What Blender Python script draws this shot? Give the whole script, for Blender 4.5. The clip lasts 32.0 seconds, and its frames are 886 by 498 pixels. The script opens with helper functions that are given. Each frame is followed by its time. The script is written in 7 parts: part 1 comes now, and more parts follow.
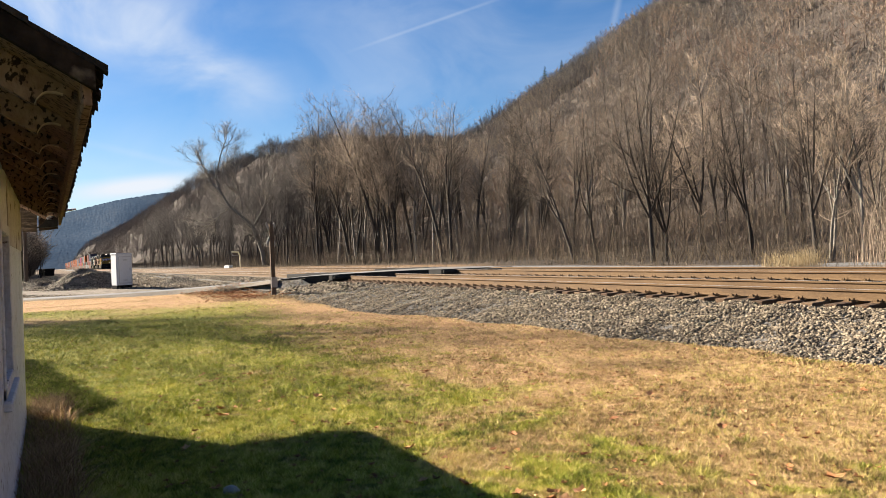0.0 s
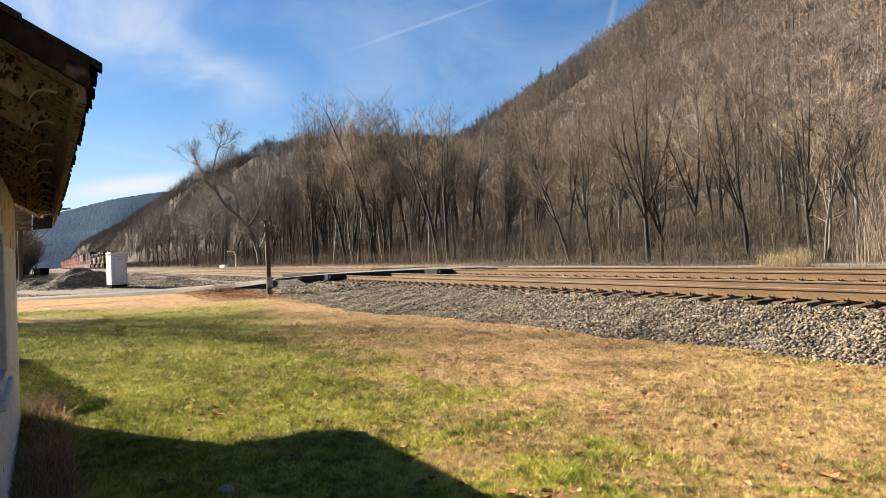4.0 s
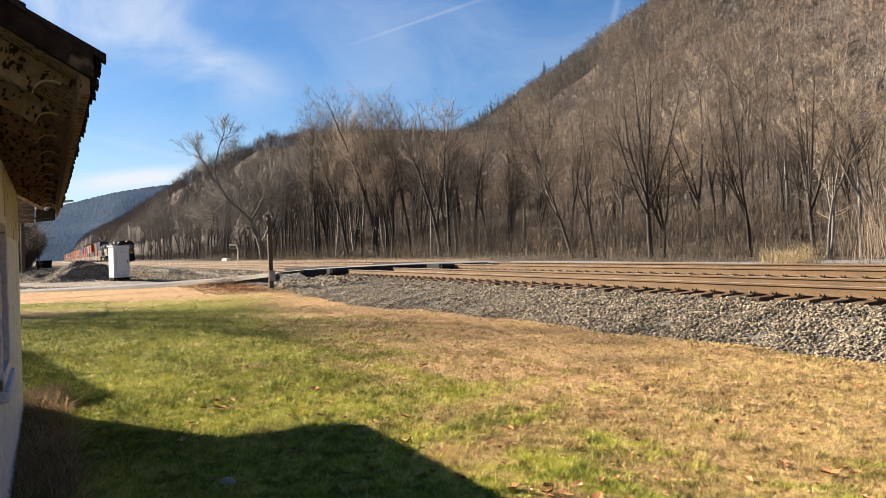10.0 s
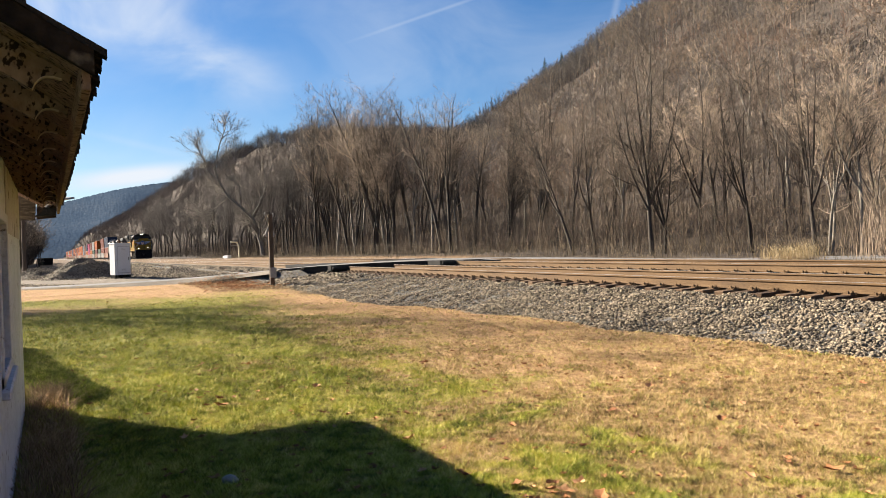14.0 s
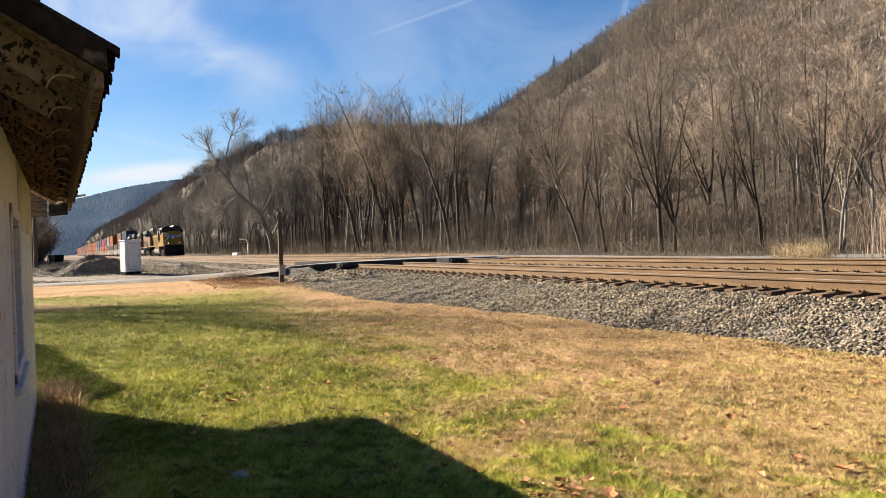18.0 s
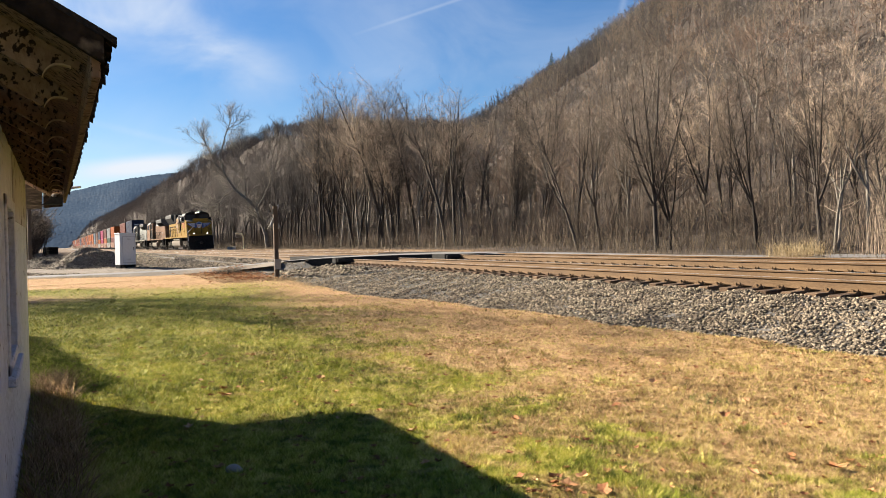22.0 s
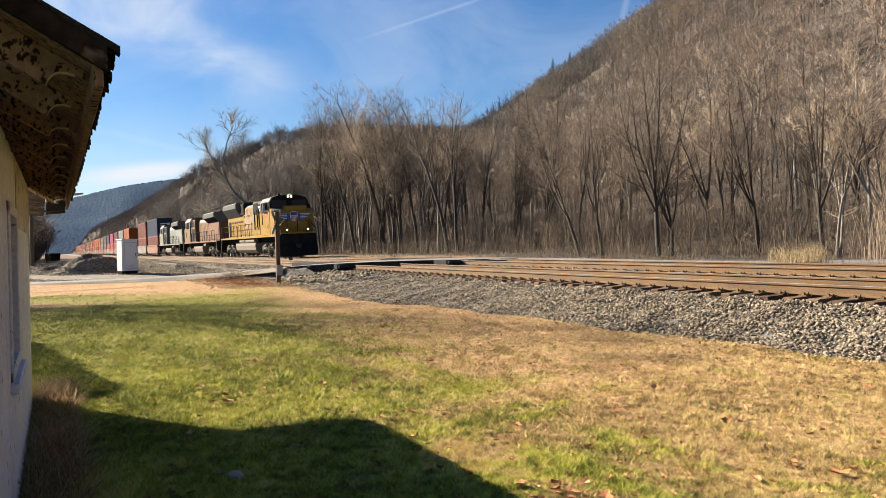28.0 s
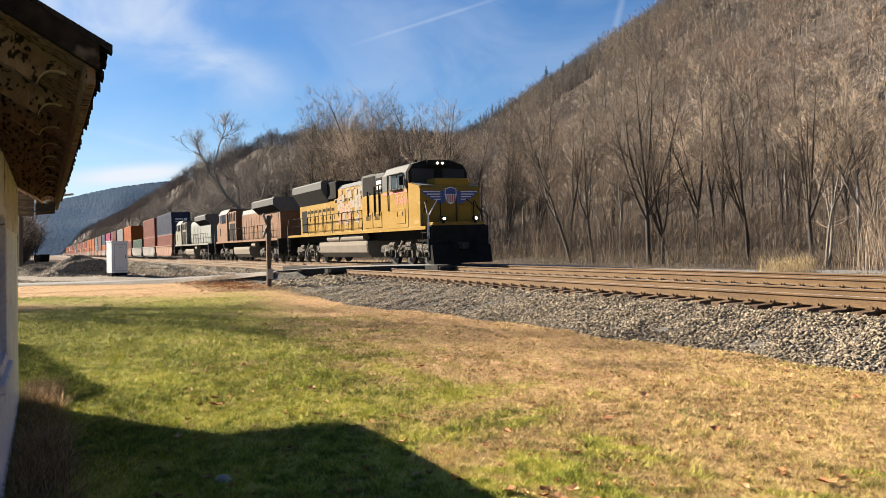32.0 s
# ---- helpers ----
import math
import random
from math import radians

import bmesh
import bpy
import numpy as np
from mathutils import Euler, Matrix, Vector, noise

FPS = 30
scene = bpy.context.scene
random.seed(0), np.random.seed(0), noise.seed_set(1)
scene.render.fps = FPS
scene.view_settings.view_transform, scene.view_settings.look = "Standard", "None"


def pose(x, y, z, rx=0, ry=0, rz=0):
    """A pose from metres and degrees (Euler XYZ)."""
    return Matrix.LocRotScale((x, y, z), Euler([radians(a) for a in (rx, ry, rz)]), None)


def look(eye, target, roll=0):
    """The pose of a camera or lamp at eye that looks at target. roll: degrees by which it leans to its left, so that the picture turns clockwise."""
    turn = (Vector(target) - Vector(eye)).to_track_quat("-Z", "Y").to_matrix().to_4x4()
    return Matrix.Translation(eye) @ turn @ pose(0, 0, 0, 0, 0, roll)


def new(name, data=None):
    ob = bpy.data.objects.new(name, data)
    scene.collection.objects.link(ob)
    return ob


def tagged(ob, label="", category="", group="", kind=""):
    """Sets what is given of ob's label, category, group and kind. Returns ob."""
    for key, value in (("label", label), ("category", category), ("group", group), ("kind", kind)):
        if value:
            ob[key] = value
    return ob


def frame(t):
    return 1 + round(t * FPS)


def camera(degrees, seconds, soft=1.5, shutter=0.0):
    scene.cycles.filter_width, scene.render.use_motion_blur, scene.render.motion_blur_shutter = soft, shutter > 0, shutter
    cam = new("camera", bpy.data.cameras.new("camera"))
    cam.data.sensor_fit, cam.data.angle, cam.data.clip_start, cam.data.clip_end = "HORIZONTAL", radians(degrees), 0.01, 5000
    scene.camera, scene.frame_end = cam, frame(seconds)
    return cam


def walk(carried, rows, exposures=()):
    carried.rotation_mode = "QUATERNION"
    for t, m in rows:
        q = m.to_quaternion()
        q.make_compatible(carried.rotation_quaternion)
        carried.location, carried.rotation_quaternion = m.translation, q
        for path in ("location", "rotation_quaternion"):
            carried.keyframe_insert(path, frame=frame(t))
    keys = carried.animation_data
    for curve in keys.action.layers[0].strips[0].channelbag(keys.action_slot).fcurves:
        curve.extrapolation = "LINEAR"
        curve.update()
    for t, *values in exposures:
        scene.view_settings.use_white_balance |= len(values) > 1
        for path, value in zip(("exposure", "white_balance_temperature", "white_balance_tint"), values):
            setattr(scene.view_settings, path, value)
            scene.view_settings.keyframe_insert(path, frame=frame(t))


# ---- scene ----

# Axes: X runs east along the railway, Y north across it, z = 0 is the lawn below the camera.
cam = camera(60.0, 32.0, soft=0.7)
PATH = [
    # seconds, heading north of west, tilt up, lean to the right (degrees), drift of the eye (metres)
    (0, 27.152, 0.283, 2.126, 0.012, -0.001, 0.004),
    (0.5, 27.028, 0.214, 2.174, 0.004, -0.000, 0.005),
    (1, 26.952, 0.164, 2.193, 0.005, 0.001, 0.005),
    (1.5, 26.903, 0.168, 2.261, 0.008, -0.000, 0.007),
    (2, 26.972, 0.193, 2.304, 0.011, 0.000, 0.005),
    (2.5, 27.106, 0.288, 2.251, 0.012, 0.001, 0.005),
    (3, 27.239, 0.299, 2.235, 0.007, -0.000, 0.005),
    (3.5, 27.357, 0.331, 2.122, 0.011, 0.001, 0.003),
    (5.5, 27.712, 0.022, 1.859, -0.005, 0.005, 0.001),
    (6, 27.716, 0.072, 1.782, -0.006, 0.001, 0.000),
    (6.5, 27.553, 0.115, 1.780, 0.007, -0.004, -0.001),
    (7, 27.420, 0.139, 1.785, 0.004, -0.003, 0.000),
    (7.5, 27.366, 0.163, 1.780, 0.003, 0.000, 0.000),
    (8, 27.231, 0.204, 1.704, 0.001, -0.003, -0.001),
    (8.5, 27.171, 0.199, 1.691, 0.001, 0.000, -0.000),
    (9, 27.180, 0.140, 1.700, -0.000, -0.000, 0.000),
    (9.5, 27.210, -0.037, 1.657, -0.002, -0.000, -0.001),
    (10, 27.293, -0.116, 1.713, 0.005, -0.000, -0.003),
    (10.5, 27.320, -0.186, 1.783, 0.005, 0.002, -0.000),
    (11, 27.354, -0.197, 1.870, 0.004, 0.000, 0.001),
    (11.5, 27.355, -0.062, 1.867, 0.003, -0.004, 0.000),
    (12, 27.335, -0.010, 1.817, 0.003, -0.004, 0.001),
    (12.5, 27.310, 0.083, 1.784, -0.001, -0.003, -0.001),
    (13, 27.381, -0.007, 1.829, 0.000, 0.001, -0.003),
    (13.5, 27.342, -0.165, 1.848, -0.002, -0.001, -0.004),
    (14, 27.225, -0.359, 1.832, -0.011, -0.001, -0.004),
    (14.5, 27.092, -0.388, 1.841, -0.000, -0.004, -0.004),
    (16.5, 26.804, -0.388, 1.711, -0.008, -0.006, -0.003),
    (17, 26.730, -0.395, 1.685, -0.002, -0.010, -0.003),
    (17.5, 26.652, -0.429, 1.744, 0.001, -0.008, -0.005),
    (18, 26.571, -0.523, 1.728, -0.008, -0.008, -0.004),
    (18.5, 26.554, -0.554, 1.740, -0.005, -0.006, -0.006),
    (19, 26.537, -0.611, 1.739, -0.002, -0.008, -0.007),
    (19.5, 26.623, -0.598, 1.612, -0.001, -0.009, -0.008),
    (20, 26.730, -0.511, 1.471, -0.007, -0.013, -0.006),
    (20.5, 26.793, -0.465, 1.385, -0.004, -0.015, -0.007),
    (21, 26.819, -0.509, 1.289, -0.004, -0.016, -0.009),
    (21.5, 26.829, -0.689, 1.267, -0.014, -0.011, -0.011),
    (22, 26.891, -0.817, 1.173, -0.016, -0.009, -0.010),
    (22.5, 26.789, -0.961, 1.222, -0.015, -0.008, -0.010),
    (23, 26.665, -1.024, 1.223, -0.022, -0.010, -0.009),
    (23.5, 26.522, -1.063, 1.194, -0.016, -0.014, -0.009),
    (24, 26.500, -1.131, 1.197, -0.025, -0.010, -0.012),
    (24.5, 26.454, -1.108, 1.164, -0.021, -0.010, -0.008),
    (25, 26.434, -1.017, 1.160, -0.018, -0.014, -0.008),
    (25.5, 26.396, -0.879, 1.218, -0.008, -0.015, -0.008),
    (27.5, 26.563, -0.538, 1.424, -0.006, -0.010, -0.009),
    (28, 26.778, -0.382, 1.227, -0.008, -0.012, -0.006),
    (28.5, 27.019, -0.235, 1.098, -0.007, -0.011, -0.009),
    (29, 27.201, -0.189, 1.021, -0.003, -0.013, -0.008),
    (29.5, 27.244, -0.171, 0.970, -0.003, -0.015, -0.008),
    (30, 27.254, -0.210, 0.928, -0.010, -0.012, -0.012),
    (30.5, 27.166, -0.318, 0.881, -0.012, -0.014, -0.011),
    (31, 27.228, -0.342, 0.814, -0.015, -0.013, -0.011),
    (31.5, 27.239, -0.257, 0.691, -0.010, -0.013, -0.011),
    (32, 27.422, 0.033, 0.553, -0.013, -0.010, -0.012),
]


def eye_pose(pan, tilt, lean, dx, dy, dz):
    a, b = radians(pan), radians(tilt)
    eye = Vector((dx, dy, 1.6 + dz))
    way = Vector((-math.cos(a) * math.cos(b), math.sin(a) * math.cos(b), math.sin(b)))
    return look(eye, eye + way, -lean)


walk(cam, [(t, eye_pose(*r)) for t, *r in PATH])

# ---- daylight ----
SUN_EL, SUN_AZ = radians(28.5), radians(234.0)   # azimuth clockwise from +Y
sun_from = Vector((math.cos(SUN_EL) * math.sin(SUN_AZ), math.cos(SUN_EL) * math.cos(SUN_AZ), math.sin(SUN_EL)))
sun = new("sun", bpy.data.lights.new("sun", "SUN"))
sun.data.energy, sun.data.angle, sun.data.color = 5.0, radians(0.53), (1.0, 0.88, 0.72)
sun.matrix_world = look(sun_from * 50, (0, 0, 0))
scene.view_settings.exposure = 2.2


def heading(pan, up):
    """A direction by its angle north of west and its rise, in degrees."""
    a, b = radians(pan), radians(up)
    return (-math.cos(a) * math.cos(b), math.sin(a) * math.cos(b), math.sin(b))


def build_world():
    w = bpy.data.worlds.new("sky")
    w.use_nodes = True
    scene.world = w
    nt = w.node_tree
    N, L = nt.nodes, nt.links
    N.clear()
    out, bg = N.new("ShaderNodeOutputWorld"), N.new("ShaderNodeBackground")
    sky = N.new("ShaderNodeTexSky")
    sky.sky_type, sky.sun_disc = "NISHITA", False
    sky.sun_elevation, sky.sun_rotation = SUN_EL, SUN_AZ
    sky.air_density, sky.dust_density, sky.ozone_density = 1.0, 0.2, 2.0
    bg.inputs["Strength"].default_value = 0.0214
    tc = N.new("ShaderNodeTexCoord")

    def math_node(op, a, b=None, clamp=False):
        n = N.new("ShaderNodeMath")
        n.operation, n.use_clamp = op, clamp
        for i, x in enumerate((a, b)):
            if x is None:
                continue
            if isinstance(x, (int, float)):
                n.inputs[i].default_value = x
            else:
                L.new(x, n.inputs[i])
        return n.outputs[0]

    def dot(v):
        n = N.new("ShaderNodeVectorMath")
        n.operation = "DOT_PRODUCT"
        L.new(tc.outputs["Generated"], n.inputs[0])
        n.inputs[1].default_value = v
        return n.outputs["Value"]

    def ramp(x, lo, hi, smooth=True):
        n = N.new("ShaderNodeMapRange")
        n.interpolation_type = "SMOOTHSTEP"
        L.new(x, n.inputs[0])
        n.inputs[1].default_value, n.inputs[2].default_value = lo, hi
        return n.outputs[0]

    # two vapour trails: thin arcs between two directions
    def trail(a, b, wide):
        a, b = Vector(a).normalized(), Vector(b).normalized()
        n = a.cross(b).normalized()
        mid = (a + b).normalized()
        off = math_node("ABSOLUTE", dot(n))
        return math_node("MULTIPLY", ramp(off, wide, 0.0), ramp(dot(mid), mid.dot(a) - 0.004, mid.dot(a) + 0.012))

    # high wisps of ice cloud, drawn out along one direction
    mp = N.new("ShaderNodeMapping")
    mp.inputs["Rotation"].default_value = (0.3, 0.5, 0.4)
    mp.inputs["Scale"].default_value = (1.3, 4.2, 6.5)
    L.new(tc.outputs["Generated"], mp.inputs[0])
    no = N.new("ShaderNodeTexNoise")
    no.inputs["Scale"].default_value, no.inputs["Detail"].default_value = 1.6, 5
    no.inputs["Roughness"].default_value, no.inputs["Distortion"].default_value = 0.55, 0.6
    L.new(mp.outputs[0], no.inputs["Vector"])
    west = ramp(dot((-0.985, 0.02, 0.15)), 0.86, 1.0)
    streak = math_node("ADD", trail(STREAK[0], STREAK[1], 0.055), math_node("MULTIPLY", trail(STREAK[2], STREAK[3], 0.05), 0.9), clamp=True)
    wisps = math_node("MULTIPLY", ramp(no.outputs["Fac"], 0.22, 0.85), math_node("ADD", math_node("MULTIPLY", streak, 0.62), math_node("ADD", math_node("MULTIPLY", west, 0.10), 0.085)))
    low = ramp(dot((0, 0, 1)), 0.20, 0.0)
    glow = math_node("ADD", math_node("MULTIPLY", math_node("MULTIPLY", low, west), 0.30), math_node("MULTIPLY", trail(PATCH[0], PATCH[1], 0.018), 3.6))
    veil = math_node("MULTIPLY", ramp(dot(VEIL), 0.95, 1.0), math_node("MULTIPLY", ramp(no.outputs["Fac"], 0.2, 0.8), 0.22))
    cover = math_node("ADD", math_node("ADD", wisps, glow), veil, clamp=True)

    for t in TRAILS:
        cover = math_node("ADD", cover, math_node("MULTIPLY", trail(*t[:3]), t[3]), clamp=True)
    mix = N.new("ShaderNodeMixRGB")
    mix.inputs[2].default_value = (8.6, 9.2, 10.0, 1)
    L.new(cover, mix.inputs[0])
    hs = N.new("ShaderNodeHueSaturation")
    hs.inputs["Saturation"].default_value = 1.25
    L.new(sky.outputs[0], hs.inputs["Color"])
    tint = N.new("ShaderNodeMixRGB")
    tint.blend_type = "MULTIPLY"
    tint.inputs[0].default_value = 1.0
    tint.inputs[2].default_value = (0.90, 1.06, 1.28, 1)
    L.new(hs.outputs[0], tint.inputs[1])
    L.new(tint.outputs[0], mix.inputs[1])
    L.new(mix.outputs[0], bg.inputs["Color"])
    L.new(bg.outputs[0], out.inputs[0])


VEIL = heading(35.0, 13.0)
PATCH = [heading(2.6, 5.0), heading(8.4, 5.7)]
STREAK = [heading(-2.5, 18.6), heading(16.0, 10.9), heading(-3.0, 15.6), heading(13.2, 17.8)]
TRAILS = [(heading(3.6, 8.05), heading(8.2, 7.0), 0.007, 0.4), (heading(21.5, 15.1), heading(32.5, 18.25), 0.0032, 0.26), (heading(39.75, 13.9), heading(41.2, 19.0), 0.0065, 0.6)]
build_world()

# ---- materials ----
def material(name, colours, scale=6.0, rough=0.8, bump=0.0, metal=0.0, fine=40.0, stretch=(1, 1, 1), spread=0.0, island=0.0, wear=None, rough_var=0.1):
    """Two colours or more mixed by coarse and fine grain; spread: change from object to object; island: from piece to piece; wear: colour, amount, scale of worn patches."""
    m = bpy.data.materials.new(name)
    m.use_nodes = True
    nt = m.node_tree
    N, L = nt.nodes, nt.links
    b = N["Principled BSDF"]
    tc = N.new("ShaderNodeTexCoord")
    mp = N.new("ShaderNodeMapping")
    mp.inputs["Scale"].default_value = stretch
    L.new(tc.outputs["Object"], mp.inputs[0])

    def noise_tex(s, detail):
        n = N.new("ShaderNodeTexNoise")
        n.inputs["Scale"].default_value, n.inputs["Detail"].default_value = s, detail
        L.new(mp.outputs[0], n.inputs["Vector"])
        return n.outputs["Fac"]

    coarse, grain = noise_tex(scale, 4), noise_tex(fine, 3)
    mix = N.new("ShaderNodeMath")
    mix.operation = "MULTIPLY_ADD"
    L.new(grain, mix.inputs[0])
    mix.inputs[1].default_value = 0.5
    half = N.new("ShaderNodeMath")
    half.operation = "MULTIPLY"
    L.new(coarse, half.inputs[0])
    half.inputs[1].default_value = 0.5
    L.new(half.outputs[0], mix.inputs[2])
    fac = mix.outputs[0]
    for on, amount, src in ((spread, spread, "object"), (island, island, "island")):
        if not on:
            continue
        if src == "object":
            n = N.new("ShaderNodeObjectInfo")
            r = n.outputs["Random"]
        else:
            n = N.new("ShaderNodeNewGeometry")
            r = n.outputs["Random Per Island"]
        a = N.new("ShaderNodeMath")
        a.operation = "MULTIPLY_ADD"
        L.new(r, a.inputs[0])
        a.inputs[1].default_value = amount
        s = N.new("ShaderNodeMath")
        s.operation = "SUBTRACT"
        L.new(fac, s.inputs[0])
        s.inputs[1].default_value = amount / 2
        L.new(s.outputs[0], a.inputs[2])
        fac = a.outputs[0]
    cr = N.new("ShaderNodeValToRGB")
    cr.color_ramp.elements[0].position, cr.color_ramp.elements[1].position = 0.3, 0.7
    while len(cr.color_ramp.elements) < len(colours):
        cr.color_ramp.elements.new(0.5)
    for i, c in enumerate(colours):
        e = cr.color_ramp.elements[i]
        e.position = 0.3 + 0.4 * i / (len(colours) - 1)
        e.color = (*c, 1)
    L.new(fac, cr.inputs[0])
    col = cr.outputs[0]
    if wear:
        wc, amount, ws = wear
        wn = noise_tex(ws, 6)
        wr = N.new("ShaderNodeMapRange")
        wr.inputs[1].default_value, wr.inputs[2].default_value = 0.72 - amount * 0.4, 0.78 - amount * 0.4
        L.new(wn, wr.inputs[0])
        wm = N.new("ShaderNodeMixRGB")
        wm.inputs[2].default_value = (*wc, 1)
        L.new(wr.outputs[0], wm.inputs[0])
        L.new(col, wm.inputs[1])
        col = wm.outputs[0]
    L.new(col, b.inputs["Base Color"])
    rr = N.new("ShaderNodeMapRange")
    rr.inputs[3].default_value, rr.inputs[4].default_value = max(0.02, rough - rough_var), min(1, rough + rough_var)
    L.new(coarse, rr.inputs[0])
    L.new(rr.outputs[0], b.inputs["Roughness"])
    b.inputs["Metallic"].default_value = metal
    if rough > 0.75:
        b.inputs["Specular IOR Level"].default_value = 0.25
    if bump:
        bn = N.new("ShaderNodeBump")
        bn.inputs["Strength"].default_value, bn.inputs["Distance"].default_value = min(1, bump), 0.02
        L.new(grain, bn.inputs["Height"])
        L.new(bn.outputs[0], b.inputs["Normal"])
    return m


def glowing(name, colour, power):
    m = bpy.data.materials.new(name)
    m.use_nodes = True
    b = m.node_tree.nodes["Principled BSDF"]
    b.inputs["Base Color"].default_value = (*colour, 1)
    b.inputs["Emission Color"].default_value = (*colour, 1)
    b.inputs["Emission Strength"].default_value = power
    return m


def glass(name, colour=(0.02, 0.025, 0.03)):
    m = bpy.data.materials.new(name)
    m.use_nodes = True
    b = m.node_tree.nodes["Principled BSDF"]
    b.inputs["Base Color"].default_value = (*colour, 1)
    b.inputs["Roughness"].default_value = 0.05
    b.inputs["Specular IOR Level"].default_value = 0.2
    return m


M_STEEL = material("rail_steel", [(0.376, 0.364, 0.364), (0.472, 0.466, 0.466)], 3, 0.42, 0, 0.35, 60, (0.2, 4, 4))
M_RUST = material("rail_rust", [(0.0477, 0.0272, 0.0137), (0.0957, 0.0575, 0.0272), (0.137, 0.087, 0.0446)], 2, 0.85, 0.3, 0, 50, (0.5, 2, 2))
M_TIE = material("tie_wood", [(0.0393, 0.0242, 0.0149), (0.0905, 0.0552, 0.0318), (0.137, 0.0905, 0.053)], 4, 0.9, 0.6, 0, 30, (6, 1, 6), spread=0.25)
M_STONE = material("ballast_stone", [(0.0456, 0.0358, 0.0252), (0.137, 0.11, 0.0771), (0.255, 0.208, 0.148)], 9, 0.9, 0.4, 0, 90, island=0.5)
M_BED = material("ballast_bed", [(0.028, 0.026, 0.023), (0.084, 0.078, 0.07), (0.21, 0.196, 0.175)], 3, 0.95, 1.0, 0, 28)
M_GRAVEL = material("yard_gravel", [(0.0568, 0.0469, 0.0356), (0.114, 0.0957, 0.0742), (0.197, 0.171, 0.137)], 0.5, 0.95, 0.8, 0, 18)
M_ASPHALT = material("road_asphalt", [(0.0931, 0.0914, 0.0896), (0.129, 0.127, 0.126), (0.154, 0.153, 0.152)], 0.7, 0.92, 0.4, 0, 35)
M_RUBBER = material("crossing_panel_black", [(0.012, 0.012, 0.012), (0.035, 0.034, 0.032)], 4, 0.85, 0.4, 0, 40)
M_WHITEWALL = material("white_paint_on_stucco", [(0.4, 0.4, 0.42), (0.55, 0.56, 0.61), (0.63, 0.64, 0.69)], 1.6, 0.85, 0.7, 0, 22, wear=((0.09, 0.07, 0.055), 0.17, 13))
M_CREAM = material("aged_cream_paint", [(0.326, 0.288, 0.282), (0.455, 0.417, 0.419), (0.535, 0.495, 0.501)], 2.5, 0.8, 0.5, 0, 30, wear=((0.10, 0.065, 0.035), 0.26, 7))
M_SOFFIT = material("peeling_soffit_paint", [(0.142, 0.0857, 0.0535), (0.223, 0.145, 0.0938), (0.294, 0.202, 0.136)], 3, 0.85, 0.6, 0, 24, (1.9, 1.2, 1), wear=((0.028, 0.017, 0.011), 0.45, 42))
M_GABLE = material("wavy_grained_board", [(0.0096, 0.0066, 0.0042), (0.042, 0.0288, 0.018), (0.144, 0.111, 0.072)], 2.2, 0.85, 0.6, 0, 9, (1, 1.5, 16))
M_RAFTER = material("cream_lit_rafter_edge", [(0.356, 0.251, 0.154), (0.583, 0.437, 0.275)], 3, 0.8, 0.4, 0, 24, wear=((0.07, 0.045, 0.025), 0.2, 9))
M_SHINGLE = material("dark_roof_shingle", [(0.022, 0.018, 0.015), (0.055, 0.043, 0.035)], 6, 0.95, 0.8, 0, 60, spread=0.2)
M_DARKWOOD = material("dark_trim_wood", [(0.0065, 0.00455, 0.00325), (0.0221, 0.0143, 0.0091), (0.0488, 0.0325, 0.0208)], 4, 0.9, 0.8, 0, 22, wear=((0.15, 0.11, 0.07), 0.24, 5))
M_POST = material("weathered_post_wood", [(0.052, 0.038, 0.028), (0.105, 0.077, 0.056)], 5, 0.9, 0.7, 0, 30, (8, 8, 1))
M_SIGNBACK = material("weathered_sign_back", [(0.21, 0.203, 0.189), (0.308, 0.301, 0.28)], 6, 0.7, 0.2, 0, 30)
M_CABINET = material("white_enamel_steel", [(0.517, 0.525, 0.54), (0.594, 0.602, 0.617)], 1.2, 0.5, 0.1, 0, 12)
M_GREY = material("grey_galvanised", [(0.30, 0.31, 0.32), (0.42, 0.43, 0.44)], 5, 0.55, 0.2, 0.5, 40)
M_BLACK = material("black_grime_and_recess", [(0.007, 0.007, 0.007), (0.02, 0.019, 0.018)], 3, 0.95, 0.4, 0, 25)
M_BARK = material("grey_brown_bark", [(0.0187, 0.0151, 0.0122), (0.0389, 0.0317, 0.0259), (0.0792, 0.0648, 0.0533)], 2, 0.95, 0.8, 0, 14, (3, 3, 0.6), spread=0.25)
M_PALEBARK = material("pale_mottled_bark", [(0.0833, 0.0734, 0.0606), (0.166, 0.148, 0.125), (0.272, 0.25, 0.224)], 1.5, 0.9, 0.4, 0, 9, wear=((0.091, 0.077, 0.059), 0.35, 1.5))
M_TWIG = material("bare_twigs", [(0.0299, 0.0233, 0.0179), (0.0898, 0.07, 0.0538), (0.252, 0.197, 0.149)], 0.6, 0.95, 0, 0, 4, spread=0.3, island=0.45)
M_DARKTWIG = material("dark_bare_twigs", [(0.03, 0.024, 0.019), (0.065, 0.052, 0.042), (0.15, 0.12, 0.095)], 0.6, 0.95, 0, 0, 4, spread=0.2, island=0.4)
M_TANTWIG = material("pale_tan_twigs", [(0.123, 0.0921, 0.0684), (0.245, 0.189, 0.14), (0.403, 0.316, 0.236)], 0.6, 0.95, 0, 0, 4, spread=0.3, island=0.45)
# greyer copy of the twig colour for the far western trees
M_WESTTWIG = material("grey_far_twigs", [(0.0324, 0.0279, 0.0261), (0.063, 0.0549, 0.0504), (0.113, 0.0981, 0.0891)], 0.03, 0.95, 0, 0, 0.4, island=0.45)
